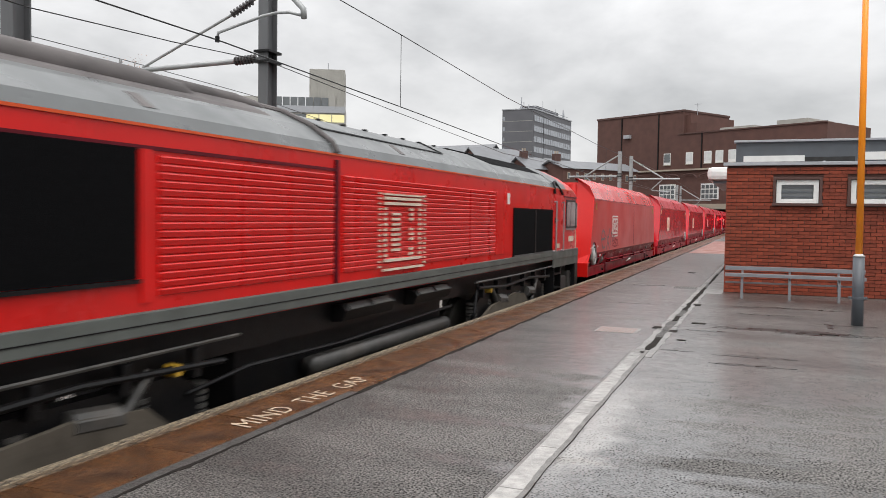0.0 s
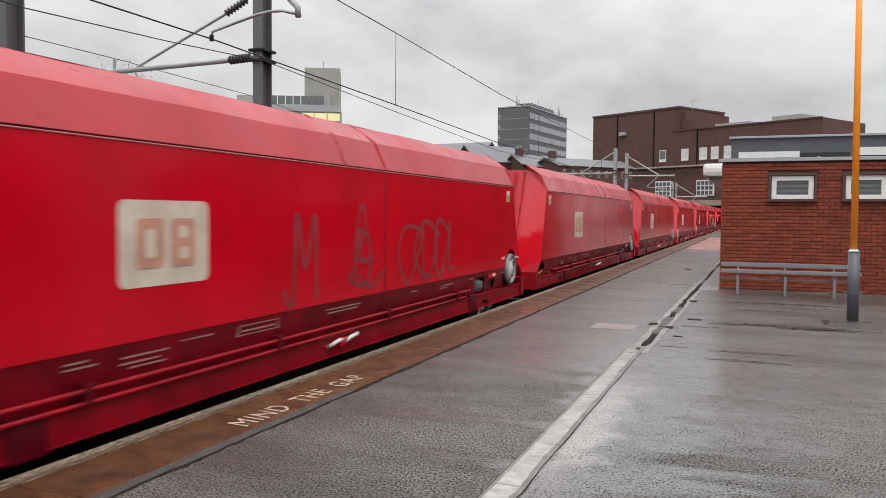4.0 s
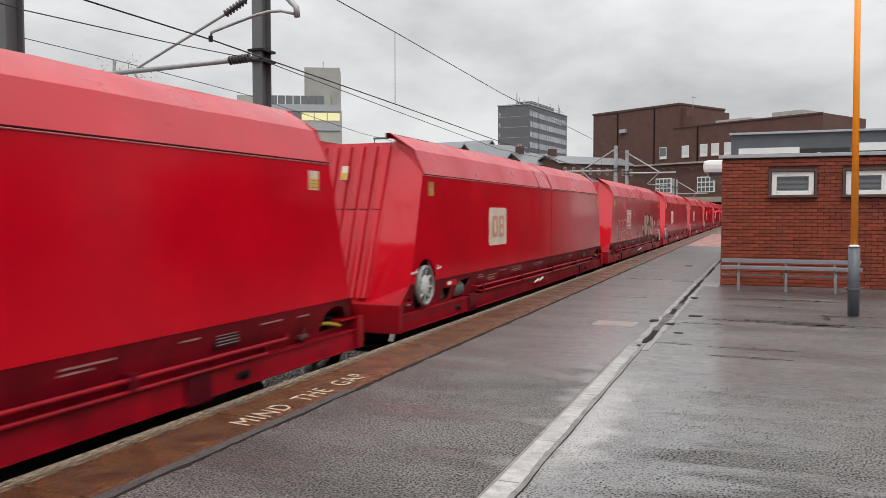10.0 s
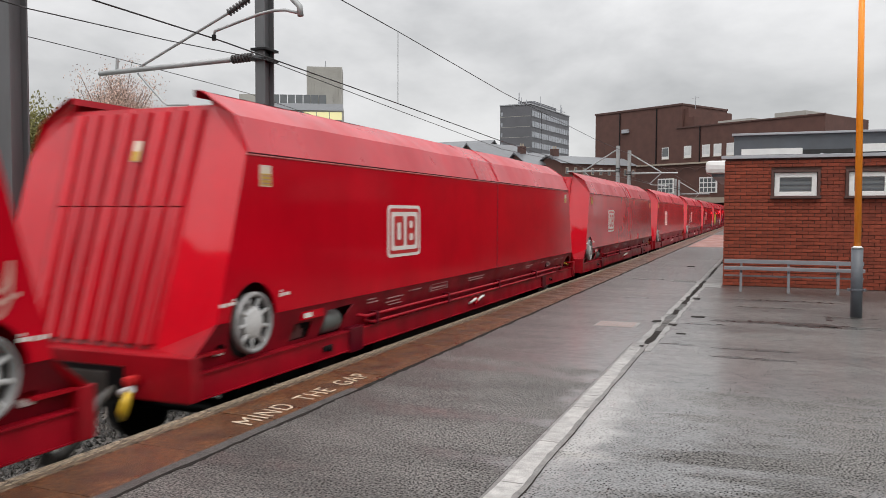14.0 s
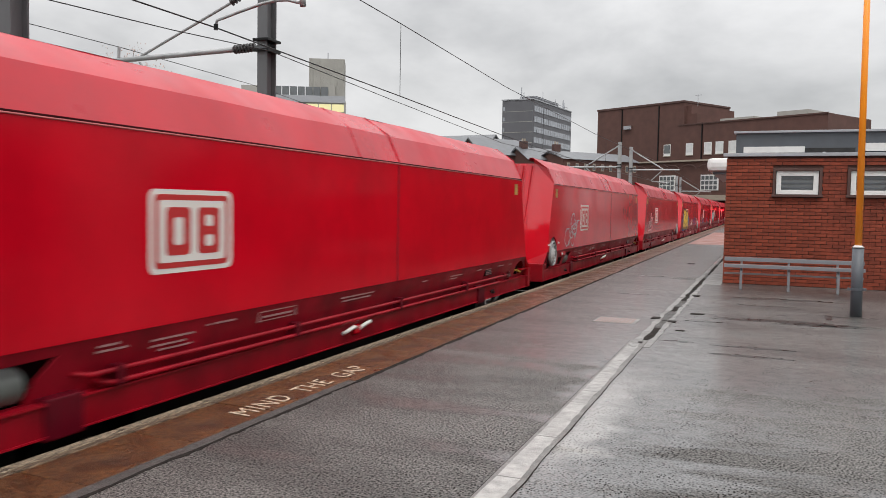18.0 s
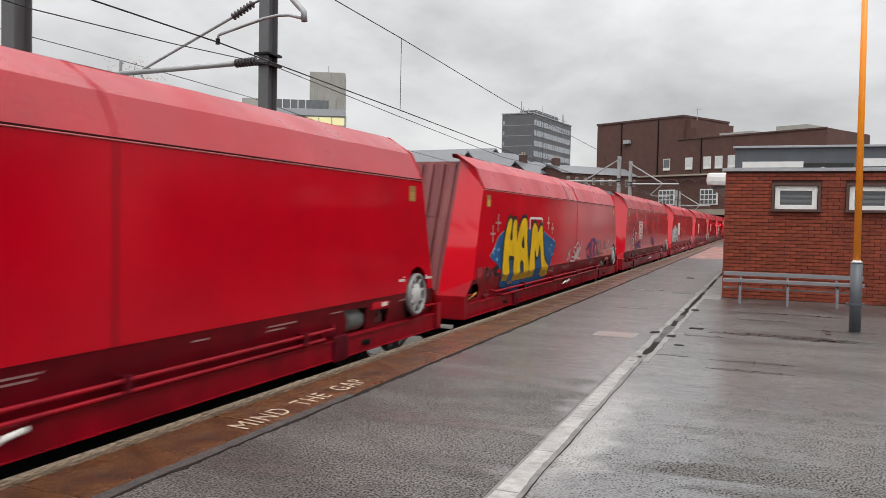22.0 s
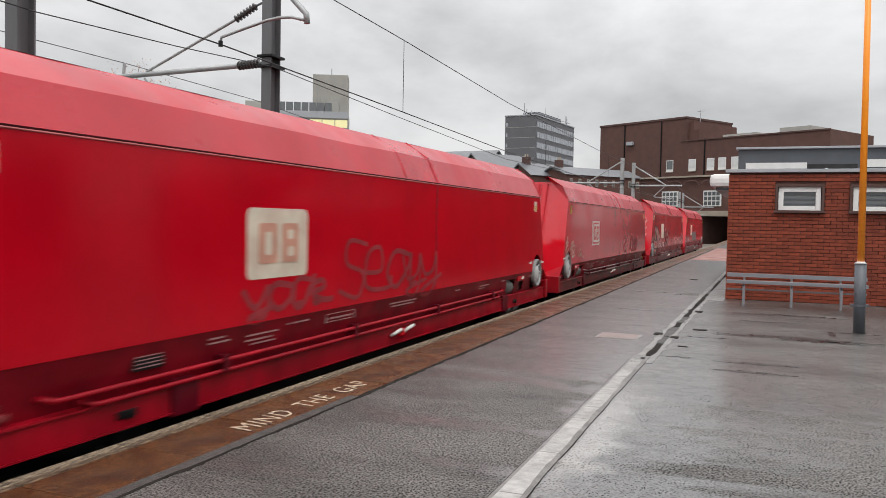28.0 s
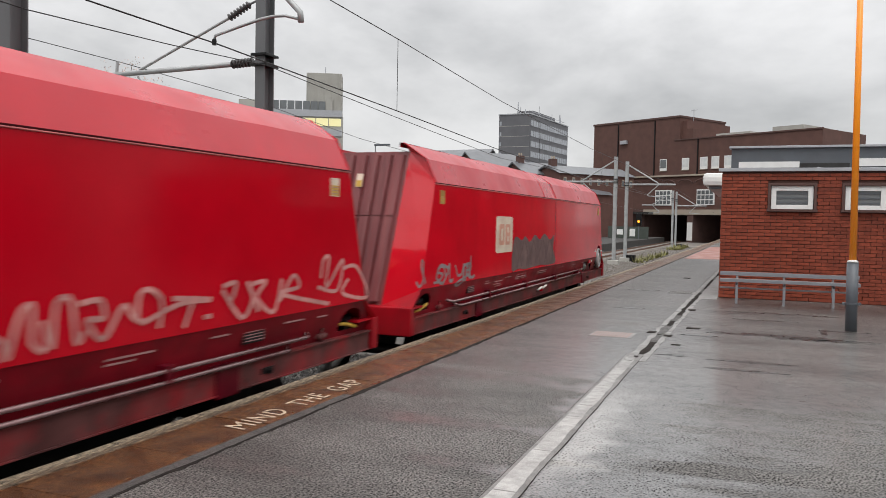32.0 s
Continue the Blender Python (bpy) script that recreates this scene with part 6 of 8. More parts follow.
    for a, b, z0, z1 in ((4.42, 5.05, 1.36, 1.45),):
        bm_ = lambda: box(box(box(box(box(B(), skirt_x(z0) - 0.01, a, z0, skirt_x(z0) + 0.005, b, z0 + 0.009), skirt_x(z1) - 0.01, a, z1, skirt_x(z1) + 0.005, b, z1 + 0.009), skirt_x(z0) - 0.01, a - 0.01, z0, skirt_x(z1) + 0.004, a, z1), skirt_x(z0) - 0.01, b, z0, skirt_x(z1) + 0.004, b + 0.01, z1), skirt_x(1.4) - 0.01, a + 0.06, 1.393, skirt_x(1.4) + 0.005, b - 0.05, 1.412)
        part("data_panel", shared("datapanel", bm_, M_GTAG), M_GTAG, t, "pale framed data panel")
    u0, u1 = q(11.08, 11.42)
    lg = part("louvre_grille", shared("lgrille_" + hand, lambda: box(B(), 1.2, u0, 1.30, skirt_x(1.36) + 0.012, u1, 1.44, 0.006), M_BLACK), M_BLACK, t, "small dark louvred grille")
    for k in range(4):
        part("slat", shared("lslat_%s_%d" % (hand, k), lambda: box(B(), skirt_x(1.36), u0 + 0.02, 1.322 + k * 0.028, skirt_x(1.36) + 0.017, u1 - 0.02, 1.330 + k * 0.028), M_GTAG), M_GTAG, lg)
    lv_ = part("door_lever", shared("lever", lambda: pipe(B(), [(1.27, 6.05, 1.02), (1.31, 6.10, 1.05), (1.32, 6.24, 1.08), (1.30, 6.32, 1.06)], 0.022, 8), M_WHITE, True), M_WHITE, t, "white curved door lever")
    part("lever_arm", shared("lever_b", lambda: pipe(B(), [(1.27, 6.42, 1.02), (1.31, 6.50, 1.07), (1.31, 6.66, 1.09)], 0.024, 8), M_WHITE, True), M_WHITE, lv_)
    part("lever_pivot", shared("lever_c", lambda: box(B(), 1.24, 6.28, 0.98, 1.30, 6.44, 1.09, 0.02), M_RED), M_RED, lv_)
    logo(t, logo_state)
    return t


SPEC = (("L", "clean"), ("R", "faded"), ("R", "faded"), ("R", "clean"), ("L", "faded"), ("L", "faded"), ("R", "clean"), ("L", "clean"), ("L", "clean"), ("L", "clean"), ("L", "clean"), ("R", "clean"), ("R", "ghost"), ("R", "clean"), ("R", "blank"), ("R", "faded"), ("L", "clean"), ("L", "blank"), ("R", "faded"))
NOTE = {1: "grey scrawls beside the emblem", 2: "faint dark scrawls on the side", 7: "outlined and filled graffiti", 11: "a silver tag by the emblem", 12: "a white tag on the side", 13: "a large yellow and blue graffiti piece", 14: "white and blue tags", 15: "a large grey graffiti piece", 16: "faint dark scrawls", 17: "a pale tag over the handwheel", 18: "pink and black bubble graffiti", 19: "pale tags and a grey piece"}
WAGONS = []
for i, (hand, st_) in enumerate(SPEC):
    w = i + 1
    lab = "red open hopper wagon"
    lab = lab + (" with " + NOTE[w] if w in NOTE else (" with ribbed ends and a faded emblem" if st_ == "faded" else " with ribbed ends and a white emblem"))
    WAGONS.append(wagon(w, hand, st_, lab))

tl = part("tail_lamp", box(B(), 0.75, L + 0.78, 1.10, 0.90, L + 0.86, 1.30, 0.02), M_BLACK, WAGONS[-1], "tail lamp")
part("lens", tube(B(), (0.825, L + 0.855, 1.2), (0.825, L + 0.875, 1.2), 0.05), M_REDLAMP, tl, "red tail lamp lens")


# ---- the locomotive: its own y is the track distance from the camera's cross line at the start ----
LS = 1.305
loco = thing("diesel_locomotive", pose(TRACK_X, 0, RAIL_Z), "red diesel freight locomotive with grey roof and sole bar", "locomotive")


def lside(name, y0, z0, y1, z1, material, lift0, lift1, parent, label="", bevel=0.0):
    return part(name, box(B(), LS + lift0, y0, z0, LS + lift1, y1, z1, bevel), material, parent, label)


REAR, FRONT = 20.15, -1.75
bm = B()
prof = [(LS, 1.55), (LS, 3.14), (1.24, 3.25), (0.98, 3.43), (0.62, 3.60), (0.30, 3.68), (0.0, 3.70)]
prof = prof + [(-x, z) for x, z in prof[-2::-1]]
# engine-room shell between the cabs
prism(bm, [(x * 0.995, z) for x, z in prof], lambda p, d: Vector((p[0], 0.9 + d, p[1] - 0.01)), 16.7)
part("body_shell", bm, M_LOCO, loco)
bm = B()
rp = [(LS + 0.004, 3.145), (1.245, 3.258), (0.985, 3.44), (0.62, 3.61), (0.30, 3.69), (0.0, 3.71)]
rp = rp + [(-x, z) for x, z in rp[-2::-1]]
inner = [(x * 0.97, z - 0.03) for x, z in rp][::-1]
prism(bm, rp + inner, lambda p, d: Vector((p[0], 0.8 + d, p[1])), 16.9)
part("roof", bm, M_LGREY, loco, "grey curved roof")
for s in (1, -1):
    bm = B()
    box(bm, s * (LS - 0.02), 0.8, 3.124, s * (LS + 0.010), 19.5, 3.147)
    part("stripe", bm, M_ORANGE, loco, "thin orange stripe")
    bm = B()
    box(bm, s * 1.10, FRONT + 0.3, 1.55, s * (LS + 0.03), REAR - 0.1, 1.735, 0.012)
    part("sole_bar", bm, M_SOLE, loco, "grey sole bar")
    bm = B()
    box(bm, s * (LS + 0.02), FRONT + 0.4, 1.633, s * (LS + 0.036), 17.4, 1.642)
    part("sole_joint", bm, M_BLACK, loco)
# black grille by the cooler group
for s in (1, -1):
    g = part("cooler_grille", box(B(), s * (LS - 0.01), 1.2, 1.99, s * (LS + 0.012), 4.72, 2.96), M_MESHBLK, loco, "black radiator grille")
    part("grille_sill", box(B(), s * (LS - 0.01), 1.2, 1.955, s * (LS + 0.03), 4.74, 1.985), M_BLACK, g)
    # dark red strip paints the shadowed recess line over grille and louvres
    part("eaves_gap", box(B(), s * (LS - 0.01), 0.9, 2.955, s * (LS + 0.010), 7.68, 2.985), M_DRED, loco)
for s in (1, -1):
    part("panel_frame", box(B(), s * (LS - 0.01), 4.76, 1.80, s * (LS + 0.012), 4.86, 2.96, 0.004), M_LOCO, loco)
    part("body_joint", box(B(), s * (LS - 0.01), 7.68, 1.74, s * (LS + 0.02), 7.75, 3.08, 0.006), M_DRED, loco)
    lv = shared("louvre_a%d" % s, lambda: prism(B(), [(0.0, 0.0), (0.012, 0.005), (0.022, 0.044), (0.016, 0.054), (0.0, 0.058)], lambda p, d: Vector((s * (LS - 0.004 + p[0]), 4.95 + d, p[1])), 2.70), M_LOCO)
    lw = shared("louvre_b%d" % s, lambda: prism(B(), [(0.0, 0.0), (0.012, 0.005), (0.022, 0.044), (0.016, 0.054), (0.0, 0.058)], lambda p, d: Vector((s * (LS - 0.004 + p[0]), 7.86 + d, p[1])), 5.45), M_LOCO)
    for i in range(17):
        for me in (lv, lw):
            ob = part("louvre_slat", me, M_LOCO, loco)
            ob.location = (0, 0, 1.84 + i * 0.064)
# plain doors, dark side windows and cab
for s in (1, -1):
    for a, b in ((13.36, 13.78), (13.80, 14.20)):
        part("side_door", box(B(), s * (LS - 0.01), a, 1.82, s * (LS + 0.012), b, 2.93, 0.005), M_LOCO, loco)
    part("notice", box(B(), s * LS, 13.98, 2.72, s * (LS + 0.016), 14.14, 2.92), M_WHITE, loco, "pale notice panel")
    win = part("side_grille", box(B(), s * (LS - 0.01), 14.42, 1.745, s * (LS + 0.014), 17.42, 2.66), M_MESHBLK, loco, "large dark side grille")
    part("mullion", box(B(), s * (LS + 0.01), 15.92, 1.76, s * (LS + 0.022), 15.99, 2.64), M_BLACK, win)
    part("sill", box(B(), s * (LS + 0.005), 14.42, 1.74, s * (LS + 0.03), 17.42, 1.765), M_LGREY, win)


def cab(y0, y1):
    """A cab block with raked end, between y0 (inner) and y1 (outer)."""
    sgn = 1 if y1 > y0 else -1
    bm = B()
    n = len(prof)
    rings = []
    for y, f, dz in ((y0, 1.0, 0.0), (y1 - sgn * 0.9, 1.0, 0.0), (y1 - sgn * 0.25, 0.985, -0.10), (y1, 0.93, -0.30)):
        ring = []
        for x, z in prof:
            zz = z + (dz if z > 2.9 else 0)
            yy = y - (sgn * 0.25 * max(0.0, (z - 2.5)) if y == y1 else 0)
            ring.append(bm.verts.new((x * f, yy, zz)))
        rings.append(ring)
    for a, b in zip(rings, rings[1:]):
        for i in range(n - 1):
            bm.faces.new((a[i], a[i + 1], b[i + 1], b[i]))
        bm.faces.new((a[n - 1], a[0], b[0], b[n - 1]))
    bm.faces.new(rings[0])
    bm.faces.new(rings[-1][::-1])
    return part("cab", bm, M_LOCO, loco, "red driving cab")


M_CABPANE = mat("cab_glass_over_red_blind", (0.16, 0.085, 0.085), 0.12, 0, 0.2, 1.2, spec=0.6)
for a, b in ((17.55, REAR), (0.95, FRONT)):
    c = cab(a, b)
    sg_ = 1 if b > a else -1
    for s in (1, -1):
        d0 = a + sg_ * 0.12
        part("cab_door", box(B(), s * (LS - 0.01), d0, 1.60, s * (LS + 0.008), d0 + sg_ * 0.66, 2.98, 0.006), M_LOCO, c)
        for k in (0.02, 0.74):
            part("handrail", tube(tube(tube(B(), (s * (LS + 0.06), a + sg_ * k, 1.72), (s * (LS + 0.06), a + sg_ * k, 2.86), 0.018), (s * (LS - 0.01), a + sg_ * k, 1.74), (s * (LS + 0.06), a + sg_ * k, 1.74), 0.018), (s * (LS - 0.01), a + sg_ * k, 2.84), (s * (LS + 0.06), a + sg_ * k, 2.84), 0.018), M_STEEL, c, "steel cab handrail")
        wn = part("cab_window", box(B(), s * (LS - 0.02), a + sg_ * 1.18, 2.23, s * (LS + 0.012), a + sg_ * 2.20, 2.92, 0.02), M_BLACK, c, "black-framed sliding cab window")
        for p0, p1 in ((1.24, 1.62), (1.68, 2.14)):
            part("pane", box(B(), s * (LS - 0.01), a + sg_ * p0, 2.28, s * (LS + 0.016), a + sg_ * p1, 2.87), M_CABPANE, wn)
        part("window_rail", box(B(), s * (LS - 0.01), a + sg_ * 1.16, 2.20, s * (LS + 0.022), a + sg_ * 2.22, 2.235, 0.004), M_STEEL, wn)
        qn = part("quarter_window", box(B(), s * (LS - 0.04), a + sg_ * 2.28, 2.24, s * (LS + 0.002), a + sg_ * 2.44, 2.86, 0.012), M_BLACK, c)
        part("pane", box(B(), s * (LS - 0.03), a + sg_ * 2.31, 2.29, s * (LS + 0.006), a + sg_ * 2.41, 2.81), M_CABPANE, qn)
        part("number_bar", box(B(), s * (LS - 0.01), a + sg_ * 1.48, 1.92, s * (LS + 0.010), a + sg_ * 2.02, 2.05), M_CREAM, c, "pale number bar")
        part("door_notice", box(B(), s * (LS - 0.01), a + sg_ * 0.30, 1.80, s * (LS + 0.012), a + sg_ * 0.56, 1.90), M_CREAM, c, "small cream notice")
        part("door_latch", box(B(), s * (LS - 0.01), a + sg_ * 0.10, 2.36, s * (LS + 0.012), a + sg_ * 0.32, 2.48, 0.008), M_BLACK, c)
        part("door_handle", tube(B(), (s * (LS + 0.03), a + sg_ * 0.08, 2.42), (s * (LS + 0.03), a + sg_ * 0.34, 2.43), 0.014), M_STEEL, c)
        part("cab_skirt", box(B(), s * (LS - 0.02), a, 1.36, s * (LS + 0.012), b - sg_ * 0.05, 1.74, 0.01), M_SOLE, c, "grey lower cab band")
        part("skirt_joint", box(B(), s * (LS + 0.008), a + sg_ * 0.7, 1.595, s * (LS + 0.018), b - sg_ * 0.06, 1.605), M_LIGHTP, c)
        part("door_hood", pipe(B(), [Vector((s * x, a + sg_ * y, z)) for x, y, z in ((LS + 0.02, -0.02, 3.02), (LS + 0.005, 0.0, 3.16), (1.27, 0.05, 3.27), (1.26, 0.22, 3.30), (1.275, 0.34, 3.24), (LS + 0.01, 0.52, 3.13), (LS + 0.02, 0.72, 3.03))], 0.030, 8), M_BLACK, c, "dark curved hood strip over the cab door", True)
        part("rain_strip", box(B(), s * (LS - 0.1), a + sg_ * 0.93, 2.965, s * (LS + 0.02), b - sg_ * 0.3, 2.995), M_DRED, c)
        part("end_handrail", pipe(B(), [Vector((s * (LS - 0.10), b + sg_ * y, z)) for y, z in ((-0.02, 2.14), (0.10, 2.16), (0.14, 2.05), (0.14, 1.5), (0.08, 1.42), (-0.02, 1.42))], 0.018, 8), M_CREAM, c, "pale end handrail", True)
        part("yellow_edge", box(B(), s * (LS - 0.16), b - sg_ * 0.015, 1.75, s * (LS - 0.085), b + sg_ * 0.004, 2.3), M_YELLOW, c, "yellow cab end")
        part("step_back", box(B(), s * 0.72, d0 - sg_ * 0.25, 0.50, s * 0.93, b - sg_ * 0.4, 1.4, 0.02), M_BOGIE, c)
        part("sand_box", box(B(), s * 0.95, d0 + sg_ * 0.9, 0.62, s * 1.24, d0 + sg_ * 1.5, 1.10, 0.05), M_BOGIE, c, "dusty grey sandbox")
        part("guard_box", box(B(), s * 0.85, b - sg_ * 0.62, 0.55, s * 1.20, b - sg_ * 0.15, 1.18, 0.05), M_BOGIE, c)
        for k in range(3):
            part("step", box(B(), s * 0.95, d0 + sg_ * 0.05, 0.55 + k * 0.32, s * (LS), d0 + sg_ * 0.62, 0.58 + k * 0.32), M_BLACK, c)
        for k in (0.0, 0.66):
            part("step_side", box(B(), s * 0.95, d0 + sg_ * k - 0.02, 0.45, s * LS, d0 + sg_ * k + 0.02, 1.4), M_BLACK, c)
        bf = part("buffer", tube(tube(B(), (s * 0.87, b - sg_ * 0.1, 1.06), (s * 0.87, b + sg_ * 0.42, 1.06), 0.10), (s * 0.87, b + sg_ * 0.42, 1.06), (s * 0.87, b + sg_ * 0.47, 1.06), 0.24, 0.24, 18), M_BLACK, c)
    part("buffer_beam", box(B(), -LS, b - sg_ * 0.35, 0.75, LS, b, 1.45, 0.02), M_BLACK, c)
    part("front_window", box(B(), -0.9, b - sg_ * 0.25, 2.35, 0.9, b - sg_ * 0.02, 2.85, 0.02), M_PANE, c)
    part("coupling_hook", box(B(), -0.10, b, 0.95, 0.10, b + sg_ * 0.55, 1.15, 0.03), M_BLACK, c)

for y0 in (17.6, -0.2):
    part("cab_roof_skin", prism(B(), [(x * 1.004, z + 0.006) for x, z in rp] + inner, lambda p, d: Vector((p[0], y0 + d, p[1])), 1.05), M_LGREY, loco, "grey curved roof skin over the cab door")
# emblem on the louvres: an outline and pale strips on the slat crests
em = [(9.0, 9.92, 2.735, 2.755), (9.0, 9.92, 1.80, 1.825)]
for a, b, z0, z1 in em:
    lside("emblem_bar", a - 0.15, z0, b + 0.15, z1, M_CREAM, 0.0, 0.046, loco, "pale emblem outline")
for y in (8.72, 10.10):
    for i in range(15):
        lside("emblem_dash", y, 1.848 + i * 0.064, y + 0.03, 1.87 + i * 0.064, M_CREAM, 0.0, 0.042, loco)
for i in range(13):
    z = 1.912 + i * 0.064
    if i in (0, 11, 12):
        lside("emblem_bar", 8.86, z, 9.98, z + 0.035, M_CREAM, 0.0, 0.044, loco)
        continue
    for a, b in ((8.86, 8.92), (9.92, 9.98), (9.08, 9.30), (9.62, 9.72)):
        if (a, b) == (9.62, 9.72) and i in (3, 7):
            continue
        if a in (9.08,) and i in (1, 10):
            continue
        lside("emblem_dash", a, z, b, z + 0.03, M_CREAM, 0.0, 0.044, loco)

part("roof_joint", pipe(B(), [Vector((x + (0.012 if x > 0 else -0.012), 7.71, z + 0.012)) for x, z in rp], 0.032, 8), M_SOOT, loco, "dark roof joint strap")
# roof equipment
ex = part("exhaust_housing", prism(B(), [(0.92, 3.46), (0.82, 3.53), (0.55, 3.64), (-0.55, 3.64), (-0.82, 3.53), (-0.92, 3.46)], lambda p, d: Vector((p[0], 2.2 + d, p[1])), 4.9), M_SOOT, loco, "sooty grey exhaust and fan housing")
part("silencer_pipe", pipe(B(), [Vector((0.60, y, z)) for y, z in ((0.9, 3.57), (1.2, 3.58), (5.5, 3.58), (6.0, 3.56), (6.35, 3.52))], [0.10, 0.14, 0.14, 0.12, 0.04], 16), M_SOOT, ex, "fat sooty silencer pipe", True)
part("silencer_pipe", pipe(B(), [Vector((0.46, y, z)) for y, z in ((5.3, 3.62), (5.6, 3.65), (7.0, 3.65), (7.4, 3.63), (7.65, 3.60))], [0.06, 0.09, 0.09, 0.08, 0.03], 16), M_SOOT, ex, "fat sooty silencer pipe", True)
part("roof_grille", prism(B(), [(0.975, 3.45), (0.62, 3.625), (0.30, 3.71), (-0.30, 3.71), (-0.62, 3.625), (-0.975, 3.45)], lambda p, d: Vector((p[0], 13.5 + d * 1.0 + 0.9 * max(0.0, abs(p[0]) - 0.3) * (1.0 if d < 1 else 0.0), p[1])), 3.95), M_MESHBLK, loco, "black radiator roof grille")
part("hatch_seam", pipe(B(), [(0.60, 7.92, 3.625), (0.975, 7.96, 3.452), (0.975, 11.62, 3.452), (0.60, 11.66, 3.625)], 0.014, 6), M_BLACK, loco, "dark seam of the roof hatch")
for y0 in (2.6, 4.9, 9.6):
    part("roof_patch", prism(B(), [(1.20, 3.288), (1.02, 3.414), (1.02, 3.42), (1.205, 3.292)], lambda p, d: Vector((p[0], y0 + d, p[1])), 0.14), M_SOOT, loco)
for i in range(10):
    part("roof_bolt", box(B(), 0.50, 8.6 + i * 0.62, 3.63, 0.56, 8.66 + i * 0.62, 3.655), M_BLACK, loco)

# running gear
tank = part("fuel_tank", prism(B(), [(1.02, 1.3), (1.02, 0.62), (0.85, 0.42), (-0.85, 0.42), (-1.02, 0.62), (-1.02, 1.3)], lambda p, d: Vector((p[0], 6.3 + d, p[1])), 5.2), M_BLACK, loco, "sooty black fuel tank")
part("air_reservoir", tube(B(), (1.17, 7.4, 0.875), (1.17, 11.3, 0.875), 0.10, 0.10, 16), M_BOGIE, tank, "long grey air reservoir", True)
part("pipe_run", pipe(B(), [(1.2, 5.4, 0.98), (1.24, 6.2, 1.08), (1.24, 8.0, 1.05), (1.24, 11.4, 1.12)], 0.022, 8), M_BLACK, tank)
for y in (8.0, 10.0):
    part("filler_box", prism(B(), [(1.05, 1.26), (1.24, 1.28), (1.29, 1.40), (1.22, 1.47), (1.05, 1.47)], lambda p, d: Vector((p[0], y + d, p[1])), 1.3), M_BLACK, tank)
    # lighter grey plates paint the lit upper facets of the filler boxes
    part("grab_plate", prism(B(), [(1.29, 1.405), (1.225, 1.473), (1.23, 1.478), (1.295, 1.41)], lambda p, d: Vector((p[0], y + 0.1 + d, p[1])), 0.5), M_BOGIE, tank)
    part("grab_plate", prism(B(), [(1.29, 1.405), (1.225, 1.473), (1.23, 1.478), (1.295, 1.41)], lambda p, d: Vector((p[0], y + 0.7 + d, p[1])), 0.5), M_BOGIE, tank)
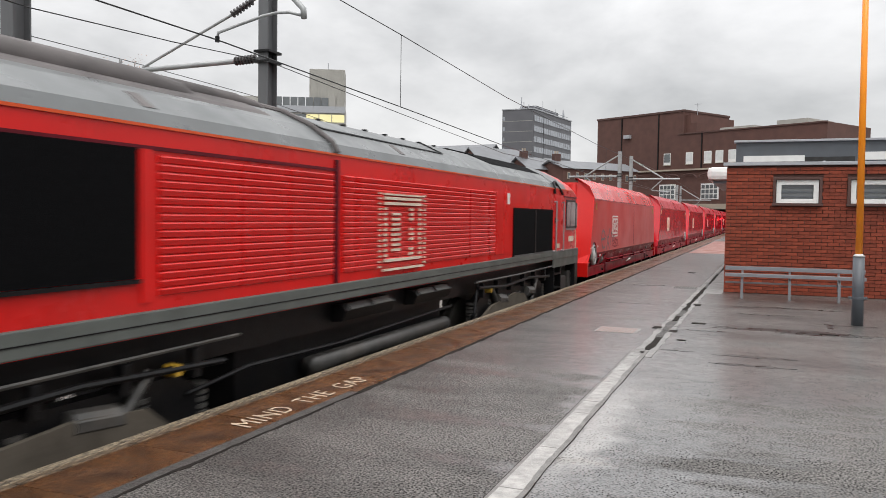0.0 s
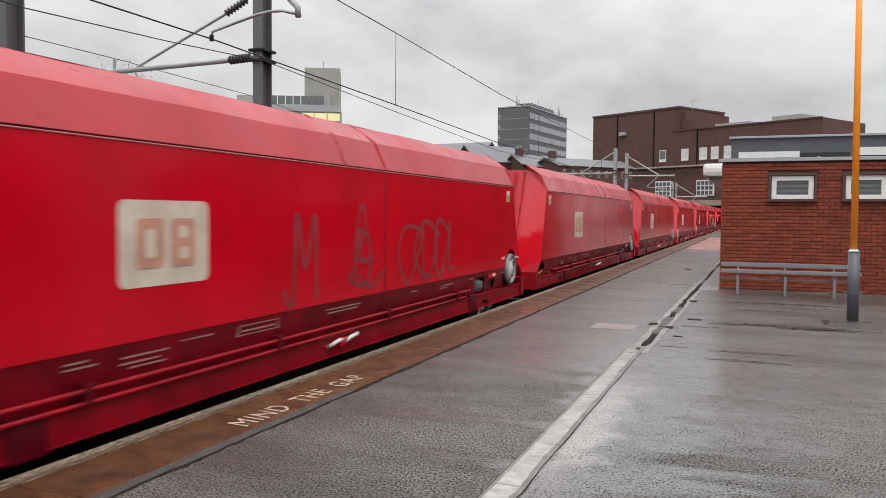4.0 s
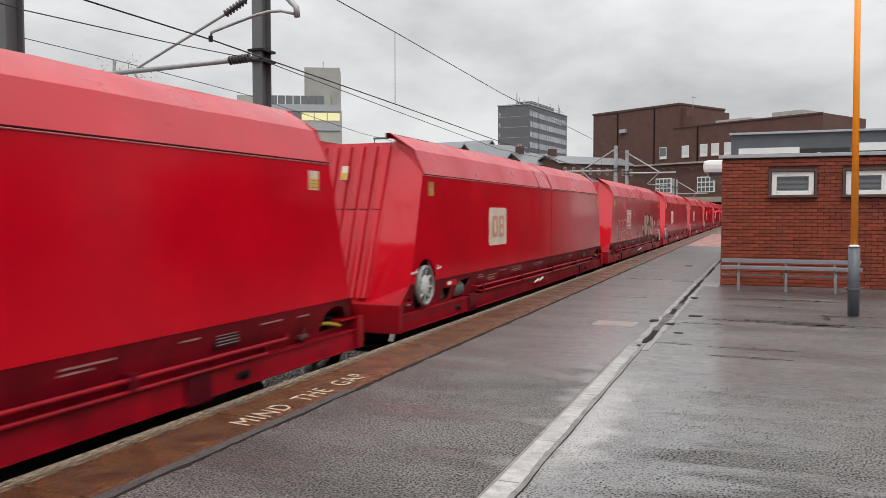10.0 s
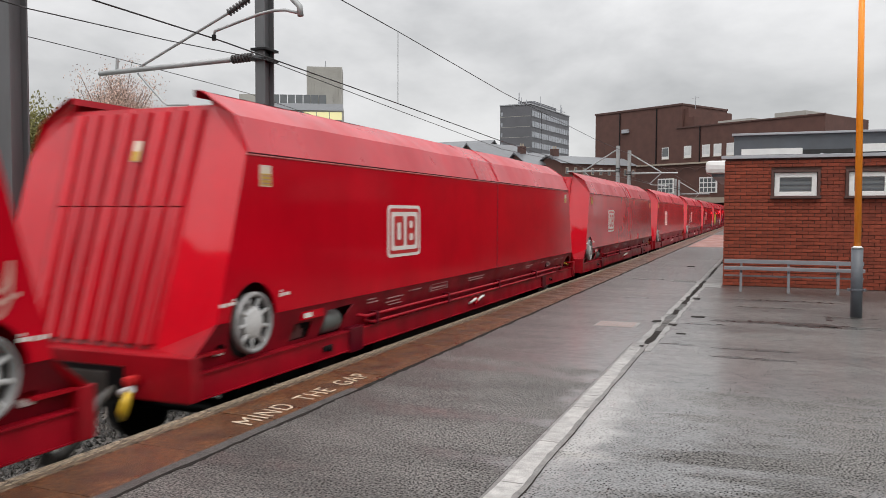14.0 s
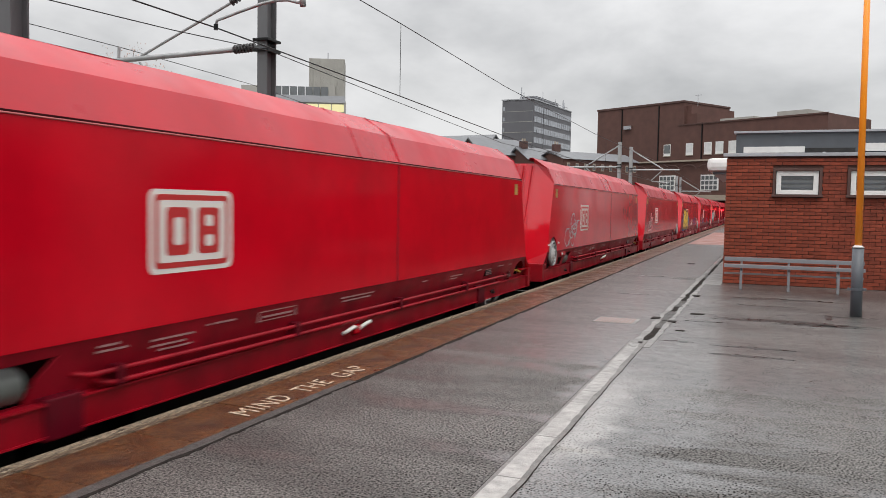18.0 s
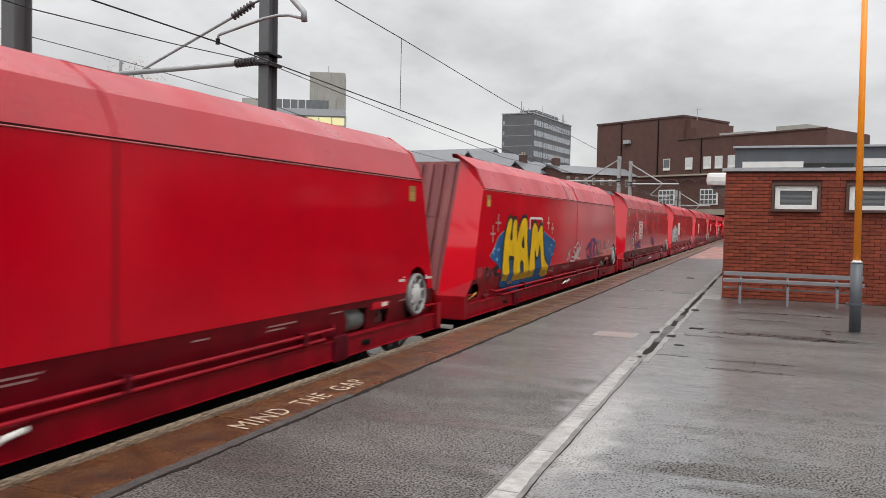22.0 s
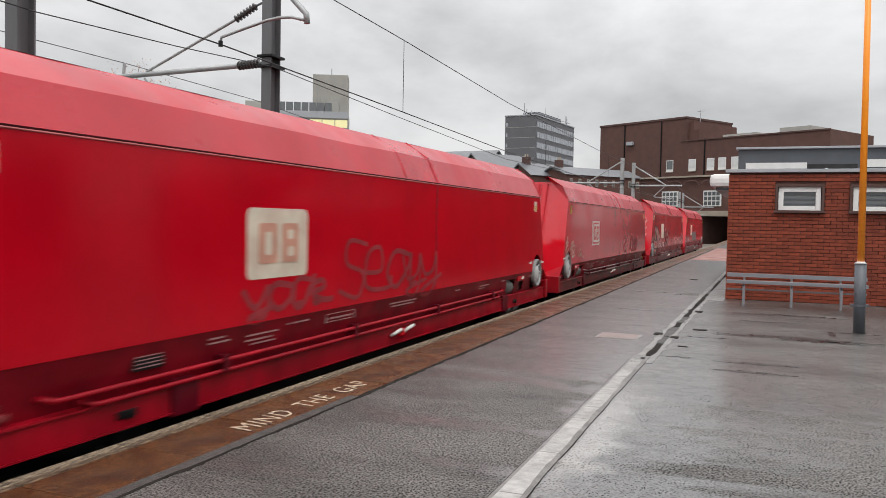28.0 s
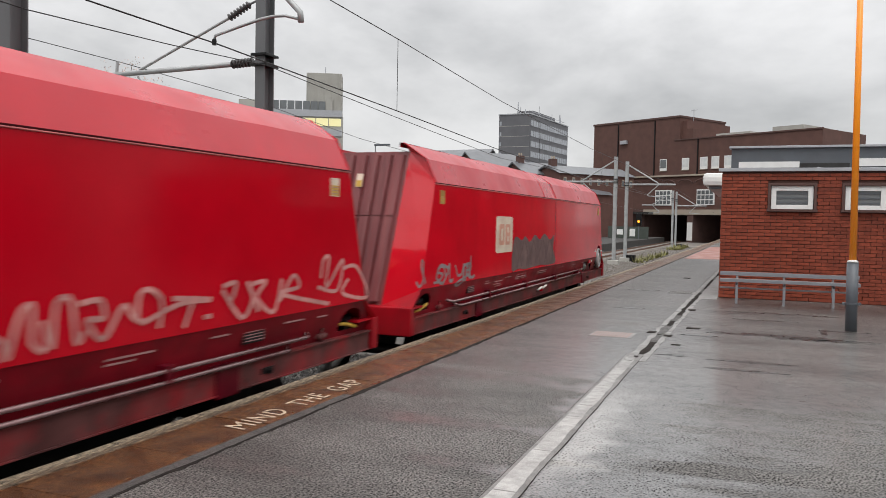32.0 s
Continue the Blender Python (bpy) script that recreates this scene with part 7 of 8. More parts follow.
for yc in (3.4, 14.9):
    fr = part("bogie_frame", prism(B(), [(-2.3, 0.95), (-1.9, 1.15), (1.9, 1.15), (2.3, 0.95), (2.2, 0.72), (1.3, 0.72), (0.6, 0.62), (-0.6, 0.62), (-1.3, 0.72), (-2.2, 0.72)], lambda p, d: Vector((1.05 + d, yc + p[0], p[1])), 0.14), M_BLACK, loco, "black bogie frame")
    part("frame_side", prism(B(), [(-2.3, 0.95), (-1.9, 1.15), (1.9, 1.15), (2.3, 0.95), (2.2, 0.72), (-2.2, 0.72)], lambda p, d: Vector((-1.19 + d, yc + p[0], p[1])), 0.14), M_BLACK, fr)
    for k in (-1.85, 0.0, 1.85):
        bm = turned_wheelset(B(), yc + k, 0.533, 0.533, 1.0)
        part("wheelset", bm, M_DUSTY, fr)
        part("axle_box", box(B(), 1.0, yc + k - 0.22, 0.36, 1.24, yc + k + 0.22, 0.74, 0.04), M_BOGIE, fr)
        for q in (-0.36, 0.36):
            bm = B()
            for z in range(6):
                tube(bm, (1.12, yc + k + q, 0.70 + z * 0.06), (1.12, yc + k + q, 0.735 + z * 0.06), 0.10, 0.10, 12)
            part("coil_spring", bm, M_BOGIE, fr)
    for k in (-0.95, 0.95):
        part("brake_cylinder", tube(B(), (1.2, yc + k - 0.2, 1.0), (1.2, yc + k + 0.25, 0.96), 0.11), M_BOGIE, fr)
        part("damper", tube(B(), (1.24, yc + k * 1.6, 1.25), (1.24, yc + k * 1.1, 0.75), 0.045), M_BOGIE, fr)
    part("sand_pipe", pipe(B(), [Vector((1.22, yc - 2.2, 1.4)), Vector((1.24, yc - 2.4, 0.9)), Vector((1.0, yc - 2.5, 0.3))], 0.025), M_BLACK, fr)
    part("footboard", box(B(), 1.18, yc - 2.0, 0.66, 1.27, yc + 2.0, 0.70, 0.01), M_BOGIE, fr)
    part("spring_plank", prism(B(), [(-0.7, 0.62), (-0.5, 0.42), (0.5, 0.42), (0.7, 0.62)], lambda p, d: Vector((1.16 + d, yc + p[0], p[1])), 0.09), M_DUSTY, fr)
    k = 0.3 if yc < 9 else -0.7
    part("side_casting", prism(B(), [(-1.6, 0.42), (-1.45, 0.78), (-0.9, 0.94), (0.5, 1.05), (1.15, 0.98), (1.5, 0.72), (1.55, 0.50), (0.9, 0.40), (-0.8, 0.36)], lambda p, d: Vector((1.245 + d, yc + k + p[0], p[1])), 0.05), M_DUSTTAN, fr, "tan dusty bogie side casting")
    for a, b in ((-1.2, 0.6), (-0.4, 0.66), (0.5, 0.68), (1.1, 0.62)):
        part("casting_web", box(B(), 1.29, yc + k + a, b - 0.12, 1.31, yc + k + a + 0.12, b + 0.12, 0.008), M_DUSTY, fr)
    part("casting_rib", pipe(B(), [(1.30, yc + k - 1.4, 0.58), (1.305, yc + k, 0.74), (1.30, yc + k + 1.4, 0.66)], 0.016, 6), M_BLACK, fr)
    for a in (-2.1, -1.3, -0.5, 0.4, 1.2, 2.0):
        part("pipe_bracket", box(B(), 1.20, yc + a, 1.12, 1.29, yc + a + 0.08, 1.36, 0.01), M_BLACK, fr)
    part("brake_pipe", pipe(B(), [(1.285, yc - 2.5, 1.40), (1.29, yc, 1.385), (1.285, yc + 2.6, 1.40)], 0.018, 6), M_BOGIE, fr)
    part("yellow_cap", tube(B(), (1.18, yc + (1.80 if yc < 9 else -1.66), 1.215), (1.29, yc + (1.80 if yc < 9 else -1.66), 1.215), 0.06, 0.05, 14), M_TANY, fr, "yellow axle end cap")
    part("cable_run", pipe(B(), [Vector((1.27, yc - 2.3, 1.30)), Vector((1.28, yc - 0.8, 1.22)), Vector((1.27, yc + 0.8, 1.27)), Vector((1.27, yc + 2.4, 1.20))], 0.03), M_BLACK, fr)
part("underframe", box(B(), -1.1, FRONT + 0.5, 1.2, 1.1, REAR - 0.5, 1.56), M_BLACK, loco)

# red lamp beside the platform beyond the building
rs = thing("red_signal", pose(1.2, 112, 0), "platform signal showing red beyond the brick building", "signal")
part("post", tube(B(), (0, 0, 0), (0, 0, 1.4), 0.05), M_GREYP, rs)
part("head", box(B(), -0.2, -0.15, 1.4, 0.2, 0.15, 2.1, 0.03), M_BLACK, rs)
part("lens", tube(B(), (-0.2, 0, 1.72), (-0.26, 0, 1.72), 0.16, 0.16, 14), M_REDLAMP, rs, "lit red lens")


# ---- painted graffiti on the wagons ----
P_WHITE = mat("white_spray_paint", (0.56, 0.45, 0.44), 0.5, 0, 0.25, 6.0, spec=0.15)
P_PINK = mat("pale_pink_spray_paint", (0.52, 0.26, 0.22), 0.5, 0, 0.25, 4.0, spec=0.15)
P_TAN = mat("pale_tan_spray_paint", (0.48, 0.32, 0.21), 0.5, 0, 0.25, 4.0, spec=0.15)
P_BLACK = mat("black_spray_paint", (0.02, 0.016, 0.018), 0.5, 0, 0.2, 6.0, spec=0.15)
P_YELLOW = mat("yellow_spray_paint", (0.74, 0.45, 0.006), 0.45, 0, 0.12, 5.0, spec=0.15)
P_GOLD = mat("dull_gold_spray_paint", (0.36, 0.21, 0.008), 0.5, 0, 0.15, 6.0, spec=0.15)
P_BLUE = mat("blue_spray_paint", (0.012, 0.085, 0.22), 0.5, 0, 0.35, 5.0, spec=0.15)
P_PALEBLUE = mat("pale_blue_spray_paint", (0.25, 0.45, 0.62), 0.5, 0, 0.2, 5.0, spec=0.15)
P_GREY = mat("grey_spray_paint", (0.22, 0.19, 0.19), 0.5, 0, 0.25, 5.0, spec=0.15)
P_SILVER = mat("silver_spray_paint", (0.50, 0.50, 0.52), 0.4, 0.2, 0.15, 5.0)
P_DIRTY = mat("ghosted_scrawl", (0.27, 0.032, 0.038), 0.5, 0, 0.3, 5.0, spec=0.15)
P_ROSE = mat("deep_rose_spray_paint", (0.45, 0.05, 0.06), 0.5, 0, 0.3, 4.0, spec=0.15)
P_GHOST = mat("washed_out_grey_spray", (0.19, 0.085, 0.08), 0.5, 0, 0.4, 3.0, spec=0.15)
P_GREYWASH = mat("dull_grey_brown_spray", (0.15, 0.10, 0.095), 0.5, 0, 0.35, 3.0, spec=0.15)
P_TEAL = mat("faded_teal_scrawl", (0.10, 0.06, 0.055), 0.5, 0, 0.3, 5.0, spec=0.15)
P_NAVY = mat("dark_blue_scrawl", (0.08, 0.04, 0.16), 0.5, 0, 0.2, 5.0, spec=0.15)
LIFT = [0.004]


def on_side(u, z, lift):
    """The place of a painted point: on the flat side, or on the sloping skirt under it."""
    x = SX if z >= SIDE_Z else skirt_x(z) + 0.002
    return Vector((x + lift, u, z))


def on_end(a, z, lift):
    """On the crests of the leading end sheet: across and up."""
    u = 0.10 - (3.43 - z) / 2.1 * 0.64
    return Vector((a * 0.95, u - 0.063 - lift, z))


def smooth_line(pts, closed=False, n=6):
    out = []
    m = len(pts)
    rngs = range(m if closed else m - 1)
    for i in rngs:
        p0 = pts[(i - 1) % m] if closed or i > 0 else pts[i]
        p1, p2 = pts[i], pts[(i + 1) % m]
        p3 = pts[(i + 2) % m] if closed or i + 2 < m else p2
        for k in range(n):
            t = k / n
            out.append(tuple(0.5 * (2 * b + (c - a) * t + (2 * a - 5 * b + 4 * c - d) * t * t + (3 * b - a - 3 * c + d) * t ** 3) for a, b, c, d in zip(p0, p1, p2, p3)))
    if not closed:
        out.append(tuple(pts[-1]))
    return out


def ribbon(name, pts, width, material, parent, closed=False, surf=on_side, curved=True, label="", bm=None):
    """One spray-can stroke as a flat band."""
    line = smooth_line(pts, closed) if curved else list(pts)
    own = bm is None
    bm = B() if own else bm
    LIFT[0] = 0.004 + (LIFT[0] - 0.004 + 0.0003) % 0.012
    rows = []
    m = len(line)
    for i, (u, z) in enumerate(line):
        a = line[(i - 1) % m] if closed or i else line[i]
        b = line[(i + 1) % m] if closed or i + 1 < m else line[i]
        d = Vector((b[0] - a[0], b[1] - a[1]))
        if d.length < 1e-6:
            d = Vector((1, 0))
        d.normalize()
        k = width * 0.5
        rows.append((bm.verts.new(surf(u - d.y * k, z + d.x * k, LIFT[0])), bm.verts.new(surf(u + d.y * k, z - d.x * k, LIFT[0]))))
    for i in range(m if closed else m - 1):
        a, b = rows[i], rows[(i + 1) % m]
        bm.faces.new((a[0], b[0], b[1], a[1]))
    if own:
        return part(name, bm, material, parent, label)
    return bm


def blob(name, pts, material, parent, surf=on_side, outline=P_BLACK, width=0.06, label=""):
    """A filled bubble with a dark outline."""
    line = smooth_line(pts, True, 4)
    LIFT[0] = 0.004 + (LIFT[0] - 0.004 + 0.0003) % 0.012
    bm = B()
    cu = sum(p[0] for p in line) / len(line)
    cz = sum(p[1] for p in line) / len(line)
    c = bm.verts.new(surf(cu, cz, LIFT[0]))
    vs = [bm.verts.new(surf(u, z, LIFT[0])) for u, z in line]
    if surf is on_side:
        bm.verts.remove(c)
        bm.faces.new(vs)
    else:
        for i in range(len(vs)):
            bm.faces.new((c, vs[i], vs[(i + 1) % len(vs)]))
    ob = part(name, bm, material, parent, label)
    if outline is not None:
        ribbon("paint_outline", pts, width, outline, ob, True, surf)
    return ob


GLYPH = (
    ((0.0, 0.2), (0.1, 0.85), (0.5, 1.0), (0.65, 0.7), (0.2, 0.5), (0.65, 0.1), (1.0, 0.15)),
    ((0.0, 0.45), (0.6, 0.5), (0.55, 0.95), (0.15, 0.8), (0.15, 0.15), (0.8, 0.05), (1.0, 0.3)),
    ((0.0, 0.1), (0.5, 0.9), (0.3, 1.1), (0.2, 0.3), (0.6, 0.0), (1.0, 0.25)),
    ((0.8, 0.8), (0.3, 0.95), (0.05, 0.4), (0.35, 0.0), (0.7, 0.5), (0.8, 0.95), (0.8, 0.1), (1.0, 0.1)),
    ((0.85, 0.9), (0.3, 1.0), (0.2, 0.65), (0.75, 0.4), (0.6, 0.0), (0.05, 0.1)),
    ((0.1, 1.2), (0.12, 0.0), (0.3, 0.6), (0.6, 0.65), (0.65, 0.0), (1.0, 0.1)),
    ((0.0, 0.9), (0.2, 0.3), (0.5, 0.35), (0.65, 0.95), (0.6, 0.1), (0.4, -0.3), (0.1, -0.15), (0.9, 0.2)),
    ((0.05, 0.0), (0.1, 1.0), (0.4, 0.35), (0.65, 1.0), (0.75, 0.0), (1.0, 0.1)))


def scrawl(u0, z0, u1, z1, n, seed, width, material, parent, label="", slant=0.0, tilt=0.0):
    """An unreadable tag: one looping pen stroke for each of n places."""
    r = random.Random(seed)
    h = z1 - z0
    for i in range(n):
        a = u0 + (u1 - u0) * i / n
        w = (u1 - u0) / n * r.uniform(1.3, 1.9) * r.choice((1, 1, -0.7))
        dz = tilt * i / max(1, n - 1)
        hh = h * r.uniform(0.75, 1.05)
        pts = []
        for x, z in r.choice(GLYPH):
            zz = z0 + z * hh + h * r.uniform(-0.05, 0.05)
            pts.append((a + w * (x + r.uniform(-0.06, 0.06)) + slant * (zz - z0), zz + dz))
        ribbon("graffiti_tag", pts, width * r.uniform(0.8, 1.1), material, parent, label=label)


def fat_letters(shapes, material, parent, outline, width, label):
    for pts in shapes:
        blob("graffiti_letter", pts, material, parent, outline=outline, width=width, label=label)


def oval(cu, cz, a, b, wob, seed):
    r = random.Random(seed)
    return [(cu + a * math.cos(k * 0.785) * r.uniform(1 - wob, 1 + wob), cz + b * math.sin(k * 0.785) * r.uniform(1 - wob, 1 + wob)) for k in range(8)]


W = dict((i + 1, ob) for i, ob in enumerate(WAGONS))

LIFT[0] = 0.004
# grey scrawl on the first wagon
for pts in ([(1.22, 1.87), (1.64, 1.9), (1.69, 2.0), (1.46, 2.13), (1.21, 2.04), (1.17, 1.84), (1.38, 1.63), (1.69, 1.65)], [(1.8, 1.9), (1.83, 1.86)], [(1.99, 1.98), (2.2, 1.8), (2.5, 1.56)], [(2.52, 2.22), (2.2, 1.85), (1.94, 1.56)], [(2.6, 1.68), (2.8, 2.07), (3.02, 1.78), (3.29, 2.08), (3.46, 1.69)]):
    ribbon("graffiti_tag", pts, 0.075, P_GREY, W[1], label="grey sprayed scrawl")
scrawl(3.0, 1.60, 3.9, 1.85, 3, 8, 0.04, P_DIRTY, W[1], "ghosted scrawl")
LIFT[0] = 0.004
# faint scrawls
scrawl(5.8, 1.6, 9.6, 2.5, 6, 11, 0.07, P_DIRTY, W[2], "ghosted dark scrawl")
LIFT[0] = 0.004
# seventh wagon: outline letters and filled bubbles
for k, pts in enumerate(([(1.0, 2.2), (0.9, 1.9), (1.0, 1.58), (1.25, 1.60), (1.3, 1.9), (1.4, 1.58), (1.68, 1.56), (1.72, 1.9)], [(1.60, 2.0), (1.62, 2.2), (1.95, 2.22), (2.05, 2.0), (1.8, 1.86), (2.2, 1.84), (2.45, 1.9)], [(2.1, 2.1), (2.3, 2.24), (2.75, 2.2), (3.05, 2.05), (3.0, 1.7), (2.5, 1.56), (2.05, 1.6)], [(1.0, 2.2), (1.25, 2.24), (1.35, 2.0)])):
    ribbon("graffiti_outline", pts, 0.026, P_PINK, W[7], label="pale outline lettering")
scrawl(3.1, 1.55, 3.8, 1.80, 3, 21, 0.024, P_PINK, W[7])
blob("graffiti_bubble", [(6.91, 1.8), (6.91, 1.92), (7.08, 2.02), (7.31, 2.0), (7.44, 1.89), (7.44, 1.68), (7.3, 1.79), (7.11, 1.8), (7.02, 1.72)], P_PINK, W[7], label="pink bubble graffiti")
blob("graffiti_bubble", [(9.36, 1.87), (9.31, 2.23), (9.47, 2.39), (9.76, 2.3), (9.84, 2.03), (9.62, 1.9), (10.01, 1.83), (10.13, 1.7), (10.07, 1.53), (9.31, 1.54)], P_PINK, W[7], label="pink bubble graffiti")
blob("graffiti_bubble", [(9.9, 1.93), (9.9, 2.27), (10.13, 2.35), (10.44, 2.16), (10.56, 1.85), (10.56, 1.53), (10.19, 1.53), (10.13, 1.77)], P_PINK, W[7], label="pink bubble graffiti")
blob("graffiti_bubble", [(10.66, 1.79), (10.69, 2.07), (10.96, 2.17), (11.19, 2.06), (11.09, 1.9), (10.82, 1.86)], P_PINK, W[7])
blob("graffiti_bubble", [(7.75, 1.55), (7.54, 1.9), (7.53, 2.2), (7.69, 2.39), (7.91, 2.39), (8.16, 2.34), (8.18, 2.06), (8.43, 2.0), (8.47, 1.84), (8.38, 1.59), (8.22, 1.57), (7.9, 1.54)], P_TAN, W[7], label="tan bubble graffiti")
blob("graffiti_bubble", [(8.26, 2.06), (8.24, 2.32), (8.44, 2.43), (8.65, 2.42), (8.9, 2.31), (8.88, 2.14), (8.6, 1.91), (9.06, 2.01), (9.26, 1.87), (9.23, 1.6), (8.96, 1.53), (8.64, 1.53), (8.6, 1.78)], P_TAN, W[7], label="tan bubble graffiti")
for pts in ([(7.8, 1.82), (8.02, 1.88), (8.1, 2.05), (8.3, 2.03)], [(8.5, 2.25), (8.66, 2.2), (8.58, 2.02), (8.45, 1.96)], [(8.8, 1.9), (8.95, 1.82), (8.85, 1.6)], [(9.45, 2.12), (9.62, 2.1), (9.6, 1.98), (9.38, 1.92)]):
    ribbon("paint_outline", pts, 0.045, P_BLACK, W[7])
ribbon("paint_fill", [(7.72, 2.2), (7.75, 1.95), (7.9, 1.7), (8.2, 1.66)], 0.10, P_PINK, W[7])
scrawl(5.6, 1.55, 6.85, 1.82, 6, 31, 0.05, P_PINK, W[7], "pale tag")
scrawl(11.3, 1.55, 11.95, 1.8, 4, 33, 0.035, P_PINK, W[7])
scrawl(12.3, 1.92, 13.1, 2.18, 4, 34, 0.035, P_PINK, W[7])
LIFT[0] = 0.004
# silver and white tags
def ring_tag(ob, u, z, s, material, seed):
    ribbon("graffiti_tag", [(u + 0.62 * s, z + 0.45 * s), (u + 0.75 * s, z + 0.68 * s), (u + 1.0 * s, z + 0.72 * s), (u + 1.1 * s, z + 0.5 * s)], 0.034, material, ob, label="looping sprayed tag")
    ribbon("graffiti_tag", [(u + 0.45 * s, z + 0.36 * s), (u + 0.15 * s, z + 0.34 * s), (u, z + 0.1 * s), (u + 0.2 * s, z - 0.06 * s), (u + 0.48 * s, z + 0.02 * s)], 0.034, material, ob)
    scrawl(u + 0.4 * s, z + 0.08 * s, u + 1.3 * s, z + 0.42 * s, 5, seed, 0.028, material, ob, "", 0.3, 0.18 * s)
    ribbon("graffiti_tag", [(u + 0.65 * s, z + 0.05 * s), (u + 0.85 * s, z - 0.08 * s), (u + 1.05 * s, z + 0.05 * s), (u + 1.1 * s, z + 0.25 * s)], 0.028, material, ob)
    ribbon("graffiti_tag", [(u + 1.2 * s, z + 0.1 * s), (u + 1.3 * s, z + 0.5 * s), (u + 1.6 * s, z + 0.55 * s)], 0.028, material, ob)


ring_tag(W[11], 1.2, 1.64, 0.98, P_SILVER, 41)
ring_tag(W[12], 0.75, 1.66, 0.92, P_WHITE, 43)
ring_tag(W[14], 0.85, 1.62, 0.95, P_WHITE, 47)
scrawl(2.1, 1.58, 3.3, 1.80, 6, 51, 0.06, P_NAVY, W[14], "dark blue sprayed scrawl", 0.3)
ribbon("graffiti_tag", [(2.0, 1.5), (2.3, 1.62), (2.15, 1.66), (2.5, 1.7)], 0.05, P_NAVY, W[14])
scrawl(6.5, 1.65, 7.6, 1.95, 4, 52, 0.05, P_NAVY, W[14])
LIFT[0] = 0.004
# large yellow and blue piece
ham = W[13]
BLUE_EDGE = [(0.41, 1.87), (0.55, 1.94), (0.69, 2.04), (0.87, 2.19), (1.06, 2.26), (1.28, 2.31), (2.75, 2.38), (3.03, 2.30), (3.22, 2.39), (3.99, 2.30), (4.5, 2.17), (5.15, 2.03), (5.08, 1.89), (4.8, 1.67), (4.6, 1.49), (4.48, 1.25), (3.69, 1.24), (3.27, 1.15), (2.88, 1.135), (2.61, 1.135), (1.9, 1.17), (1.59, 1.18), (1.13, 1.33), (1.1, 1.58), (0.85, 1.71), (0.7, 1.77), (0.55, 1.80)]
LETTER_H = [(1.17, 1.54), (1.17, 1.78), (1.2, 2.03), (1.29, 2.25), (1.4, 2.42), (1.53, 2.52), (1.65, 2.52), (1.65, 2.38), (1.57, 2.17), (1.72, 2.13), (1.72, 2.29), (1.76, 2.45), (1.88, 2.52), (2.0, 2.47), (2.0, 2.28), (1.99, 1.85), (1.76, 1.83), (1.54, 1.84), (1.53, 1.71), (1.55, 1.50)]
LETTER_A = [(1.86, 1.49), (1.82, 1.68), (1.92, 1.91), (2.09, 2.23), (2.28, 2.45), (2.44, 2.54), (2.64, 2.54), (2.74, 2.43), (2.74, 2.12), (2.81, 1.83), (2.91, 1.50), (2.56, 1.49), (2.52, 1.67), (2.34, 1.73), (2.26, 1.64), (2.25, 1.48)]
LETTER_M = [(2.94, 1.49), (2.97, 1.74), (3.04, 2.01), (3.12, 2.33), (3.27, 2.46), (3.48, 2.38), (3.59, 2.26), (3.75, 2.39), (3.92, 2.38), (3.97, 2.21), (4.03, 1.97), (4.16, 1.68), (4.56, 1.47), (4.09, 1.45), (3.9, 1.55), (3.81, 1.86), (3.71, 2.01), (3.61, 1.81), (3.47, 1.75), (3.36, 1.91), (3.34, 1.71), (3.36, 1.50)]
BASES = ([(1.17, 1.54), (1.55, 1.50), (1.53, 1.38), (1.17, 1.39)], [(1.86, 1.49), (2.25, 1.48), (2.91, 1.50), (2.90, 1.35), (1.82, 1.35)], [(2.94, 1.49), (3.36, 1.50), (3.36, 1.35), (2.94, 1.35)], [(3.85, 1.49), (4.09, 1.45), (4.56, 1.47), (4.57, 1.32), (4.22, 1.29), (3.89, 1.36)])


def cut_at(pts, z, above):
    """The part of a polygon above or below a level."""
    out = []
    for (u0, z0), (u1, z1) in zip(pts, pts[1:] + pts[:1]):
        in0, in1 = (z0 >= z) == above, (z1 >= z) == above
        if in0:
            out.append((u0, z0))
        if in0 != in1:
            f = (z - z0) / (z1 - z0)
            out.append((u0 + f * (u1 - u0), z))
    return out


def painted(name, pts, material, lift, label=""):
    """A filled shape sprayed over the side and on down the skirt."""
    bm = B()
    for above in (True, False):
        half = cut_at(pts, SIDE_Z, above)
        if len(half) > 2:
            vs = [bm.verts.new(on_side(u, z + (0.0 if above else -1e-5), lift + (0.0 if above else 0.006))) for u, z in half]
            bm.faces.new(vs)
    return part(name, bm, material, ham, label)


def border(name, pts, width, material, lift):
    """A closed sprayed outline at a set height over the side."""
    LIFT[0] = lift - 0.0003
    return ribbon(name, smooth_line(pts, True, 3), width, material, ham, True, curved=False)


painted("graffiti_backing", BLUE_EDGE, P_BLUE, 0.0045, "blue starburst backing with pale spots")
ribbon("graffiti_edge", BLUE_EDGE[:13], 0.03, P_TAN, ham, curved=False)
for k, pts in enumerate(BASES):
    border("letter_outline", pts, 0.085, P_BLACK, 0.0056 + 0.0002 * k)
for k, pts in enumerate((LETTER_H, LETTER_A, LETTER_M)):
    border("letter_outline", pts, 0.15, P_BLACK, 0.0068 + 0.0002 * k)
for k, pts in enumerate(BASES):
    painted("letter_base", pts, P_GOLD, 0.0078 + 0.0001 * k, "dull gold letter base")
for k, pts in enumerate((LETTER_H, LETTER_A, LETTER_M)):
    painted("letter_face", smooth_line(pts, True, 3), P_YELLOW, 0.0092 + 0.0004 * k, "yellow letter face")
